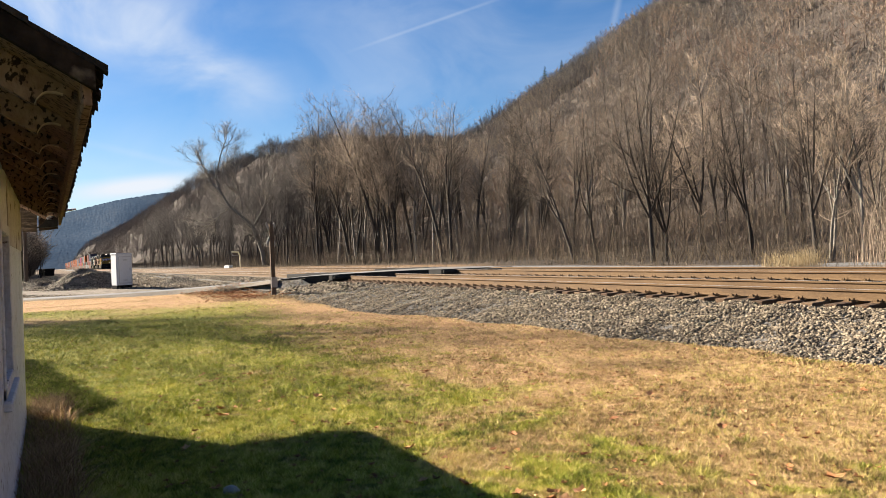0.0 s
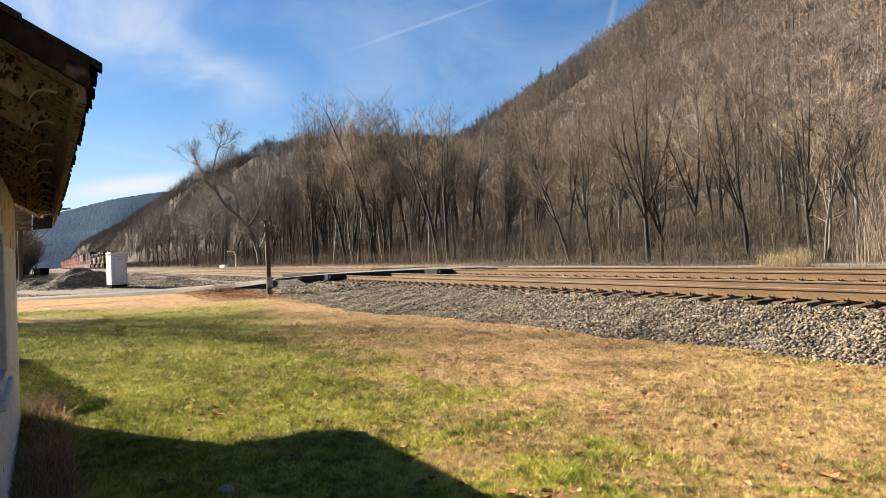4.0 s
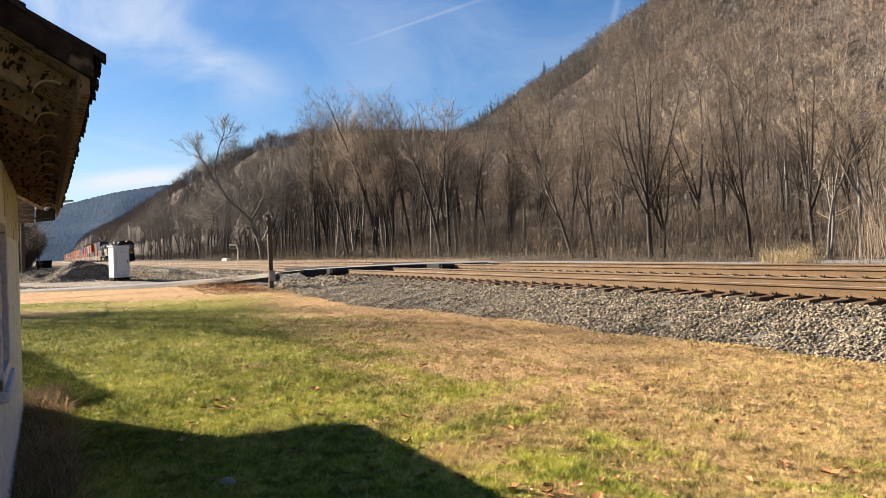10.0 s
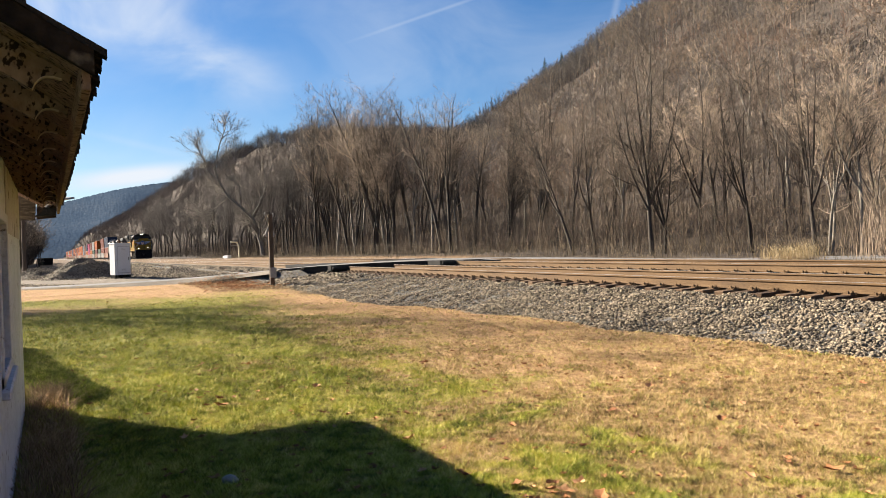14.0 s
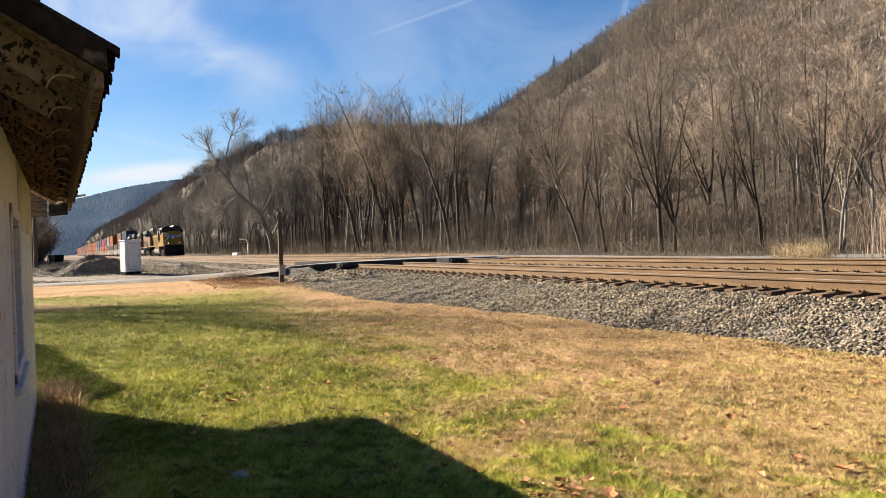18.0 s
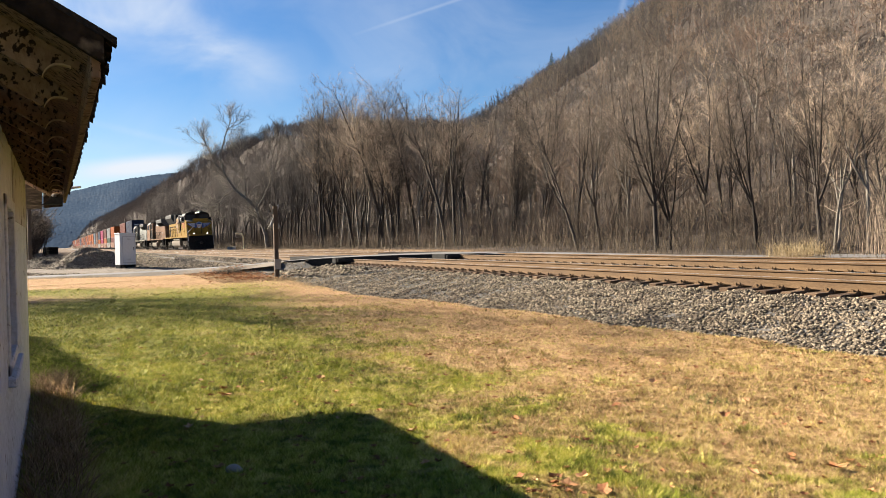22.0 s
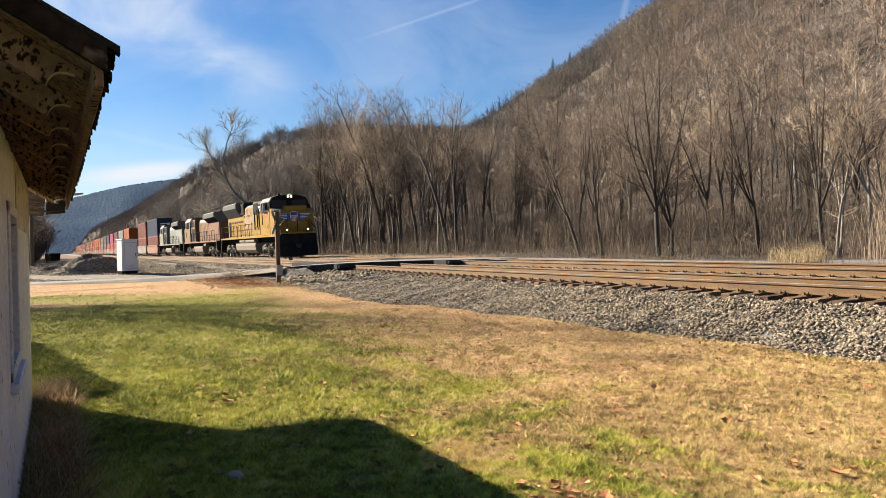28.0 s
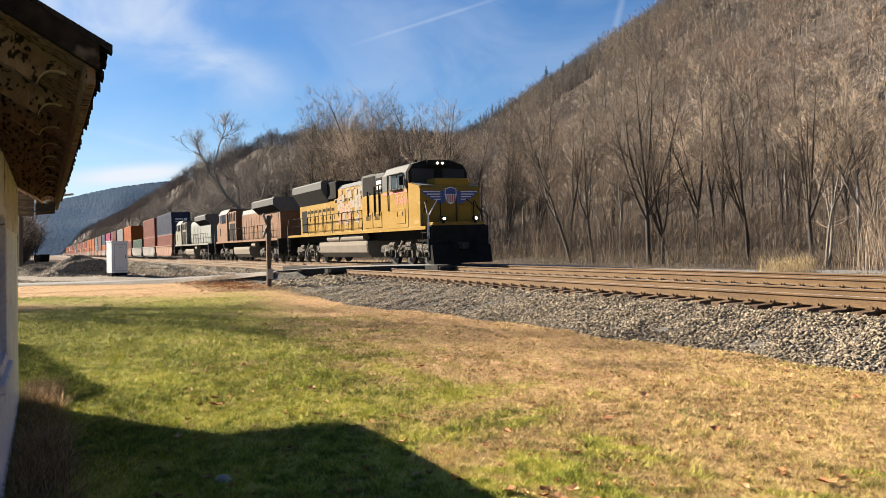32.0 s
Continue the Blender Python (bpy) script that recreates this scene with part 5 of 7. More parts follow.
# ---- pines on the ridge ----
def pine(x, y, h, seed):
    r = random.Random(seed)
    t = tagged(new("pine_tree"), "dark green pine standing on the ridge", "tree", "pines on the ridge")
    t.matrix_basis = Matrix.Translation((x, y, float(land(x, y)) - 0.5))
    part("trunk", Geo().tube((0, 0, 0), (0, 0, h), 0.016 * h, 0.02, 6), M_BARK, t)
    g = Geo()
    for i in range(150):
        u = 0.22 + 0.78 * (i / 150)
        a, L = r.uniform(0, 6.28), h * 0.24 * (1.05 - u) * r.uniform(0.6, 1.2) + 0.15
        z = h * u
        c, s = math.cos(a), math.sin(a)
        tip = (c * L, s * L, z - 0.25 * L + r.uniform(-0.2, 0.3))
        w = L * 0.28
        g.add([(0, 0, z), (c * L * 0.55 - s * w, s * L * 0.55 + c * w, z - 0.1 * L), tip, (c * L * 0.55 + s * w, s * L * 0.55 - c * w, z - 0.1 * L), (c * L * 0.5, s * L * 0.5, z + 0.12 * L)],
              [(0, 1, 4), (1, 2, 4), (2, 3, 4), (3, 0, 4), (0, 3, 2, 1)])
    part("crown", g, M_PINE, t)


for i, (px, y, h) in enumerate(((141, 158, 13.5), (163, 163, 13), (150, 157, 9), (133, 155, 8))):
    pine(*at_view(px, y), h, i)


# ---- distance ----
def build_backdrop():
    """A far ridge across the valley: a smooth slope and a ragged line of treetops on it."""
    xs = np.concatenate([np.linspace(-1900, -120, 60), np.linspace(-112, 640, 300), np.linspace(650, 900, 14)])
    r = random.Random(2)
    v, f = [], []
    n = 56
    for s in xs:
        top = (172 + 22 * math.sin(s * 0.0031 + 0.4) + 8 * math.sin(s * 0.013)) * (0.96 + 0.40 * float(smoothstep(20, 420, s)))
        for k in range(n):
            u = k / (n - 1)
            fold = 60 * math.sin(s * 0.011 + 5 * u) * u * (1 - u) + 25 * math.sin(s * 0.027 + 2) * u * (1 - u)
            crowns = r.uniform(-0.35, 0.35) * (k > 0)
            v.append((-2350 - 500 * u + fold + crowns, s + r.uniform(-1.2, 1.2), -14 + (top + 14) * u + crowns * (4.0 if k == n - 1 else 0.6)))
    for i in range(len(xs) - 1):
        for k in range(n - 1):
            f.append((i * n + k, i * n + n + k, i * n + n + 1 + k, i * n + 1 + k))
    # the blue haze of distance is painted into the forest colour
    m = material("haze_coloured_distant_forest", [(0.046, 0.072, 0.112), (0.062, 0.090, 0.130), (0.088, 0.114, 0.150)], 0.010, 1.0, 0, 0, 0.10)
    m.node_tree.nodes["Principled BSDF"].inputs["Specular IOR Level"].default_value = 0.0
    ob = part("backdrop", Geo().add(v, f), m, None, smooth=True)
    tagged(ob, "wooded ridge closing the valley, blue haze put into its colour", "distant hill", kind="structure")


build_backdrop()


# ---- lawn ----
def build_lawn():
    r = np.random.RandomState(77)
    n = 1000000
    f = 1358.0
    z = 1.6 * f / r.uniform(1.6 * f / 43.0, 1.6 * f / 4.2, n)
    l = r.uniform(-0.62, 0.62, n)
    a = radians(27.0)
    x = z * (-math.cos(a) + math.sin(a) * l)
    y = z * (math.sin(a) + math.cos(a) * l)
    # clumps
    x = x + 0.02 * ripple(x * 9, y * 9, 51, 3)
    toe = ballast_toe(x)
    keep = (y < toe + 0.02) & ~((y < WALL_Y + 0.03) & (x > WALL_W - 0.05)) & (y > -6)
    keep &= r.uniform(0, 1, n) > yard(x, y) * 0.97
    keep &= x + 0.15 * y > -39.6
    bare = ripple(x, y, 61, 0.8) + ripple(x, y, 62, 0.25)
    keep &= bare > -1.5 + r.normal(0, 0.3, n)
    x, y, z = x[keep], y[keep], z[keep]
    n = len(x)
    green = np.clip(smoothstep(0.14, 0.76, greenness(x, y) + 0.30 * ripple(x, y, 63, 1.1) + 0.2 * ripple(x, y, 64, 0.35)) + r.normal(0, 0.4, n), 0, 1)
    h = (0.014 + 0.027 * r.uniform(0, 1, n) ** 1.5) * (1 + 0.35 * ripple(x, y, 65, 0.5)) * (0.8 + 0.5 * green)
    def cells(size, k):
        u = x + 0.3 * size * r.uniform(-1, 1, n) + 0.03 * np.sin(31 * y)
        v = y + 0.3 * size * r.uniform(-1, 1, n) + 0.03 * np.sin(27 * x)
        q = np.sin(np.floor(u / size) * 12.9898 + np.floor(v / size) * 78.233 + k) * 43758.5453
        return q - np.floor(q)

    clump = 0.55 * cells(0.045, 1) + 0.45 * cells(0.14, 2)
    h = np.maximum(1.0 * h * (0.35 + 1.3 * clump) * np.clip(16 / z, 0.55, 1), 0.008)
    w = 0.0021 * np.maximum(1, z / 5.5) * r.uniform(0.7, 1.5, n)
    b = r.uniform(0, 6.28, n)
    c = r.uniform(0, 6.28, n)
    lean = r.uniform(0.3, 1.5, n) * h
    g = land(x, y) - 0.004
    s = np.stack([np.cos(b) * w, np.sin(b) * w, np.zeros(n)], -1)
    p = np.stack([x, y, g], -1)
    top = p + np.stack([np.cos(c) * lean, np.sin(c) * lean, h], -1)
    v = np.stack([p - s, p + s, top], 1).reshape(-1, 3)
    me = raw_mesh("lawn_grass", v, np.arange(n * 3).reshape(-1, 3), M_BLADE)
    col = me.attributes.new("tone", "FLOAT_COLOR", "POINT")
    tone = np.clip(0.55 * r.uniform(0, 1, n) + 0.75 * cells(0.045, 3) + 0.4 * cells(0.14, 4) + 0.16 * ripple(x, y, 66, 1.6) - 0.37, 0, 1)
    data = np.repeat(np.stack([green, tone, np.zeros(n), np.ones(n)], -1), 3, 0)
    col.data.foreach_set("color", data.astype(np.float32).ravel())
    tagged(new("lawn_grass", me), "short lawn of green and straw-coloured grass blades", "grass", kind="stuff")


def leaf_geo(r, size):
    """A curled, lobed fallen leaf."""
    n = 9
    pts = []
    for i in range(n):
        a = 2 * math.pi * i / n
        q = size * (0.62 + 0.38 * (i % 2)) * r.uniform(0.8, 1.1)
        x, y = q * math.cos(a) * 1.2, q * math.sin(a) * 0.8
        pts.append((x, y, 0.008 + abs(y) * r.uniform(0.2, 0.7) + abs(x) * 0.15))
    return [(0, 0, 0.006)] + pts, [(0, 1 + i, 1 + (i + 1) % n) for i in range(n)]


def build_leaves():
    r = random.Random(9)
    for k in range(60):
        u = r.random()
        z = 4.6 + 7 * u
        l = r.uniform(-0.35, 0.56)
        a = radians(27)
        x, y = z * (-math.cos(a) + math.sin(a) * l), z * (math.sin(a) + math.cos(a) * l)
        fixed = [(-7.53, 2.24), (-5.02, 5.6), (-8.34, 3.0), (-6.45, 5.66), (-4.15, 2.72), (-6.56, 2.95), (-4.25, 2.66), (-4.05, 2.8)]
        if k < len(fixed):
            x, y = fixed[k]
        if y > 8.6:
            continue
        v, f = leaf_geo(r, r.uniform(0.03, 0.075))
        ob = part("fallen_leaf", Geo().add(v, f), M_LEAF)
        ob.matrix_basis = pose(x, y, float(land(x, y)) + 0.018, r.uniform(-15, 15), r.uniform(-15, 15), r.uniform(0, 360))
        tagged(ob, "curled dry brown leaf lying on the lawn", "leaf", "fallen leaves")
    g = Geo()
    for k in range(1500):
        z = 4.5 + 22 * r.random() ** 1.3
        l = r.uniform(-0.6, 0.6)
        a = radians(27)
        x, y = z * (-math.cos(a) + math.sin(a) * l), z * (math.sin(a) + math.cos(a) * l)
        if y > 8.8 or y < 0.2:
            continue
        v, f = leaf_geo(r, r.uniform(0.018, 0.042))
        t = r.uniform(0, 6.28)
        g.add([(x + p[0] * math.cos(t) - p[1] * math.sin(t), y + p[0] * math.sin(t) + p[1] * math.cos(t), float(land(x, y)) + 0.012 + p[2]) for p in v], f)
    tagged(part("leaf_scatter", g, M_LEAF), "small brown leaves scattered over the lawn", "leaves", kind="stuff")


def pale_stone():
    """A small pale stone half sunk in the shaded grass."""
    r = random.Random(31)
    g = Geo()
    rings, n = 5, 9
    v = [(0, 0, 0.045)]
    for i in range(1, rings + 1):
        a = 1.75 * i / rings
        for k in range(n):
            b = 6.283 * k / n
            q = 1 + r.uniform(-0.12, 0.12)
            v.append((0.065 * math.sin(a) * math.cos(b) * q, 0.045 * math.sin(a) * math.sin(b) * q, 0.045 * math.cos(a)))
    f = [(0, 1 + k, 1 + (k + 1) % n) for k in range(n)]
    for i in range(rings - 1):
        f += [(1 + i * n + k, 1 + i * n + n + k, 1 + i * n + n + (k + 1) % n, 1 + i * n + (k + 1) % n) for k in range(n)]
    ob = part("stone", g.add(v, f), M_SIGNBACK, None, smooth=True)
    x, y = -5.37, 1.06
    ob.matrix_basis = pose(x, y, float(land(x, y)) + 0.012, 0, 0, 35)
    tagged(ob, "small pale rounded stone lying in the shaded lawn", "stone")


def leaf_drift():
    """Reddish-brown leaves blown against the bank below the lane."""
    r = random.Random(19)
    g = Geo()
    for k in range(900):
        x, y = r.uniform(-37.5, -29.0), r.gauss(7.0, 0.7)
        if y > 8.4:
            continue
        v, f = leaf_geo(r, r.uniform(0.04, 0.09))
        t, z = r.uniform(0, 6.28), float(max(land(x, y), bed_height(x, y) if y > 7.6 else -9)) + r.uniform(0.01, 0.12)
        g.add([(x + p[0] * math.cos(t) - p[1] * math.sin(t), y + p[0] * math.sin(t) + p[1] * math.cos(t), z + p[2]) for p in v], f)
    tagged(part("leaf_drift", g, M_LEAF), "drift of reddish-brown leaves below the lane", "leaves", kind="stuff")


build_lawn()
build_leaves()
leaf_drift()
pale_stone()
M_WEED = material("dark_green_weed", [(0.02, 0.035, 0.008), (0.05, 0.085, 0.016), (0.11, 0.15, 0.03)], 3, 0.85, 0, 0, 12, island=0.5)
for wx, wy, wn in ((-5.46, 5.01, 160), (-5.27, 5.40, 260), (-5.05, 5.62, 120), (-4.82, 4.80, 60), (-6.11, 4.17, 110), (-4.65, 3.49, 140)):
    brush("weed_patch", wx - 0.22, wx + 0.22, wy - 0.16, wy + 0.16, wn, 0.03, 0.075, int(-wx * 100), M_WEED, "patch of low dark green weeds in the dry lawn", 0.004, 0.7)
brush("wall_grass", -10.5, -3.6, -0.22, 0.14, 3600, 0.05, 0.30, 49, M_WALLWEED, "brown withered grass tufts along the foot of the wall", 0.003, 1.0)
brush("wall_weeds", -9.6, -3.6, -0.24, 0.18, 2200, 0.04, 0.24, 45, M_WALLWEED, "withered weeds along the foot of the wall", 0.004, 0.7)
brush("bank_weeds", -40, -24, 7.2, 8.6, 2600, 0.04, 0.20, 46, M_STRAW, "dry weeds at the foot of the ramp", 0.006, 0.8)


brush("bank_tufts", -40.0, -28.0, 5.4, 8.3, 4200, 0.02, 0.2, 50, M_TUFT, "reddish-brown withered weeds on the bank below the lane", 0.008, 0.8)
brush("lane_verge", -39.8, -38.4, -2.0, 6.6, 1500, 0.04, 0.16, 52, M_STRAW, "dry grass along the edge of the lane", 0.007, 0.8)
brush("dry_tufts", -36, -9, 4.2, 8.3, 5200, 0.015, 0.07, 53, M_TUFT, "short brown tufts in the dry turf", 0.006, 1.2)
brush("weed_clump", -36.4, -35.0, 6.4, 7.6, 500, 0.15, 0.45, 47, M_BRUSH, "brown withered weed clump beside the lane", 0.008, 0.5)


# ---- yard and lineside ----
def hedge():
    """A row of rounded evergreen shrubs, unseen behind the building; added to cast a shadow on the lawn."""
    r = random.Random(3)
    t = tagged(new("hedge"), "unseen rounded evergreen hedge west of the building, added for its shadow", "hedge")
    g = Geo()
    for i in range(7000):
        u = r.random()
        x, cy = -19.0 + 6.6 * u, -3.28 + 1.0 * u
        h = 2.82 * (1 - max(0, (u - 0.86) / 0.14) ** 3 * 0.35)
        a = r.uniform(0, math.pi)
        q = r.uniform(0.75, 1.0)
        y, z = cy + 0.55 * q * math.cos(a), h * (0.25 + 0.75 * q * math.sin(a) ** 0.5) * r.uniform(0.5, 1.0)
        b, s = r.uniform(0, 6.28), 0.12
        g.add([(x, y, z), (x + s * math.cos(b), y + s * math.sin(b), z + 0.06), (x + s * math.cos(b + 1), y + s * math.sin(b + 1), z - 0.05)], [(0, 1, 2)])
    part("foliage", g, M_PINE, t)
    # solid boxes inside the foliage that give the shadow its outline
    st = Geo()
    for i in range(9):
        u = i / 8
        st.box(-18.8 + 6.1 * u - 0.42, -3.28 + 1.0 * u - 1.3, -0.1, -18.8 + 6.1 * u + 0.42, -3.28 + 1.0 * u + 0.34, 2.73 - 0.15 * (u > 0.9), 0.25)
    part("inner_growth", st, M_PINE, t)


hedge()


M_PIPE = material("faded_cream_pipe", [(0.567, 0.527, 0.365), (0.743, 0.702, 0.513)], 4, 0.6, 0.1, 0, 20)


SKIP = (-157.8, -0.55)


def lineside():
    x, y = SKIP
    b = tagged(new("equipment_box"), "dark rusty steel skip standing at the end of the yard", "skip")
    b.matrix_basis = pose(x, y, float(land(x, y)), 0, 0, 25) @ Matrix.Scale(1.4, 4)
    part("body", Geo().prism([(-0.8, 0.15), (0.8, 0.15), (0.95, 0.95), (-0.95, 0.95)], "y", -0.6, 0.6), M_BLACK, b)
    part("rim", Geo().box(-0.98, -0.64, 0.92, 0.98, 0.64, 1.0, 0.02), M_BOGIE, b)
    for sx in (-0.6, 0.6):
        part("skid", Geo().box(sx - 0.08, -0.6, 0, sx + 0.08, 0.6, 0.16), M_BOGIE, b)
    p = tagged(new("utility_pole"), "dark wooden utility pole by the thicket", "pole")
    p.matrix_basis = pose(-66, -1.62, float(land(-66, -1.6)))
    part("pole", Geo().tube((0, 0, -0.5), (0, 0, 7.5), 0.16, 0.11, 10), M_POST, p)
    part("crossarm", Geo().box(-0.06, -1.1, 6.9, 0.06, 1.1, 7.02, 0.01), M_POST, p)
    x, y = at_view(-281, 22.5)
    k = tagged(new("relay_box"), "low white steel box beside the far track", "equipment box")
    k.matrix_basis = pose(x, y, float(land(x, y)) + 0.2, 0, 0, 15) @ Matrix.Diagonal((0.95, 0.8, 0.5, 1))
    part("body", Geo().box(-0.8, -0.35, -0.4, 0.8, 0.35, 0.30, 0.03), M_CABINET, k)
    part("lid", Geo().box(-0.5, -0.38, 0.30, 0.85, 0.38, 0.42, 0.04), M_CABINET, k)
    x, y = at_view(-270, 24.0)
    q = tagged(new("pipe_frame"), "bent pale pipe frame standing in the weeds", "frame")
    q.matrix_basis = pose(x, y, float(land(x, y)), 0, 0, -60)
    part("frame", Geo().pipe([(-0.7, 0, -0.2), (-0.7, 0, 1.6), (-0.35, 0, 2.2), (0.8, 0, 2.25)], 0.10, 8), M_PIPE, q)
    part("brace", Geo().pipe([(0.8, 0, 2.25), (0.72, 0, 1.7), (-0.5, 0, 1.75)], 0.035, 6), M_SIGNBACK, q)
    part("stake", Geo().tube((0.5, 0, -0.2), (0.5, 0, 2.2), 0.03, 0.03, 6), M_POST, q)


lineside()


def yard_stones():
    r = np.random.RandomState(91)
    n = 16000
    x, y = r.uniform(-64, -40, n), r.uniform(-2, 10.5, n)
    keep = (x + 0.1 * y < -41.4) | (y > 8.4)
    x, y = np.concatenate([x[keep], r.uniform(-72, -37, 6000)]), np.concatenate([y[keep], r.uniform(8.6, 12.0, 6000)])
    on_lane = np.abs((x + 38.0) * 0.74 - (y - 9.2) * 0.673) < 2.1
    x, y = x[~on_lane], y[~on_lane]
    x, y = np.concatenate([x, r.uniform(-115, -60, 8000)]), np.concatenate([y, r.uniform(-3, 11, 8000)])
    s = r.uniform(0.03, 0.08, len(x)) * np.maximum(1, -x / 60)
    scatter_stones("yard_stones", x, y, np.where(y > 9.8, np.maximum(bed_height(x, y), land(x, y)), land(x, y)) + s * 0.2, s, 92, M_STONE, "coarse gravel strewn over the yard", "stones")


yard_stones()


def ramp_rocks():
    """Larger dark rocks dumped against the lane's fill beside the crossing."""
    r = np.random.RandomState(23)
    n = 900
    x, y = r.uniform(-33.5, -27.5, n), r.uniform(8.2, 11.2, n)
    s = r.uniform(0.03, 0.085, n)
    z = np.maximum(bed_height(x, y), land(x, y)) + s * 0.3
    scatter_stones("ramp_rocks", x, y, z, s, 24, M_STONE, "larger grey rocks dumped against the crossing ramp", "stones")


ramp_rocks()
brush("yard_weeds", -62, -43, 5.0, 10.5, 2200, 0.05, 0.3, 48, M_BRUSH, "low withered weeds in the yard gravel", 0.008, 0.6)
build_ties(NEAR_Y, NEAR_Z, 0.04, near_track, -33.0, 2.0)
build_ties(FAR_Y, FAR_Z, 0.04, far_track, -29.0, 2.0)


# ---- the train ----
def head_x(t):
    """Where the first headlight is along the line at t seconds; the train slows a little as it comes."""
    return -31.3 - 8.3 * (32 - t) + 0.02734 * (1024 - t * t)


def line_pose(x):
    return pose(x, FAR_Y, FAR_Z + float(grade(x)), 1.5, 0, 0)


TIMES = [0, 2, 4, 6, 8, 10, 12, 14, 16, 18, 20, 22, 24, 26, 28, 30, 32]
ROLLING = []       # thing, its distance behind the first headlight, lift, turned round
AXLES = []         # wheel set, its place on the vehicle, radius, sense of turning


def joined(thing, back, lift=0.0, turned=False):
    ROLLING.append((thing, back, lift, turned))
    return thing


def wheel_mesh(r):
    g = Geo()
    for s in (-1, 1):
        y = s * 0.755
        g.tube((0, y - 0.065, 0), (0, y + 0.065, 0), r, r, 20)
        g.tube((0, y - s * 0.07, 0), (0, y - s * 0.10, 0), r + 0.028, r + 0.028, 20)
        for k in range(5):
            a = k * 1.257
            g.box(0.55 * r * math.cos(a) - 0.05, y + s * 0.066, 0.55 * r * math.sin(a) - 0.05, 0.55 * r * math.cos(a) + 0.05, y + s * 0.085, 0.55 * r * math.sin(a) + 0.05)
    g.tube((0, -0.95, 0), (0, 0.95, 0), 0.10, 0.10, 10)
    return mesh_from("wheel_set", g, M_WHEEL)


BIG_WHEEL, SMALL_WHEEL = wheel_mesh(0.535), wheel_mesh(0.46)


def bogie_six(lo, c, sense, turn):
    """Three-axle bogie: side frames, axle boxes, springs, brake gear."""
    b = part("bogie", Geo().box(c - 2.5, -0.9, 0.55, c + 2.5, 0.9, 0.95, 0.05), M_BOGIE, lo)
    for s in (-1, 1):
        y = s * 1.12
        out = [(c - 2.75, 0.62), (c - 2.6, 0.95), (c - 1.3, 1.02), (c - 1.0, 0.84), (c + 1.0, 0.84), (c + 1.3, 1.02), (c + 2.6, 0.95), (c + 2.75, 0.62), (c + 2.2, 0.60), (c + 1.5, 0.74), (c - 1.5, 0.74), (c - 2.2, 0.60)]
        part("side_frame", Geo().prism(out, "y", y - 0.08, y + 0.08), M_DUSTY, b)
        for dx in (-1.85, 0.0, 1.85):
            g = Geo().box(c + dx - 0.24, y - 0.10, 0.36, c + dx + 0.24, y + 0.17, 0.70, 0.03)
            g.tube((c + dx, y + s * 0.10, 0.535), (c + dx, y + s * 0.24, 0.535), 0.15, 0.12, 12)
            part("axle_box", g, M_DUSTY, b)
            for e in (-0.42, 0.42):
                g = Geo()
                for k in range(5):
                    g.tube((c + dx + e, y, 0.46 + k * 0.075), (c + dx + e, y, 0.50 + k * 0.075), 0.10, 0.10, 10)
                part("spring", g, M_DUSTY, b)
        for dx in (-0.95, 0.95):
            g = Geo().tube((c + dx - 0.28, y + s * 0.16, 0.98), (c + dx + 0.28, y + s * 0.16, 0.98), 0.13, 0.13, 10)
            g.box(c + dx - 0.06, y + s * 0.03 - 0.05, 0.35, c + dx + 0.06, y + s * 0.03 + 0.05, 0.95, 0.01)
            part("brake_cylinder", g, M_DUSTY, b)
        part("damper", Geo().tube((c - 0.5, y + s * 0.17, 0.62), (c + 0.2, y + s * 0.17, 1.15), 0.045, 0.06, 8), M_TANK, b)
    for dx in (-1.85, 0.0, 1.85):
        w = new("wheel_set", BIG_WHEEL)
        w.parent = lo
        w.matrix_basis = pose(c + dx, 0, 0.535)
        AXLES.append((w, c + dx, 0.535, sense, turn))


def handrail(lo, x0, x1, y, step, mat):
    g = Geo().pipe([(x0, y, 2.82), (x1, y, 2.82)], 0.022).pipe([(x0, y, 2.32), (x1, y, 2.32)], 0.014)
    r = part("handrail", g, mat, lo)
    n = max(2, int(abs(x1 - x0) / step) + 1)
    for i in range(n):
        x = x0 + (x1 - x0) * i / (n - 1)
        part("stanchion", Geo().tube((x, y, 1.72), (x, y, 2.84), 0.024, 0.024, 6), mat, r)


def lettering(text, size, mat, parent, m, name="road_number"):
    cu = bpy.data.curves.new(name, "FONT")
    cu.body, cu.size, cu.extrude, cu.align_x = text, size, 0.004, "CENTER"
    o = bpy.data.objects.new("letters", cu)
    me = bpy.data.meshes.new_from_object(o)
    me.materials.append(mat)
    p = new(name, me)
    p.parent = parent
    p.matrix_basis = m
    bpy.data.objects.remove(o)
    return p


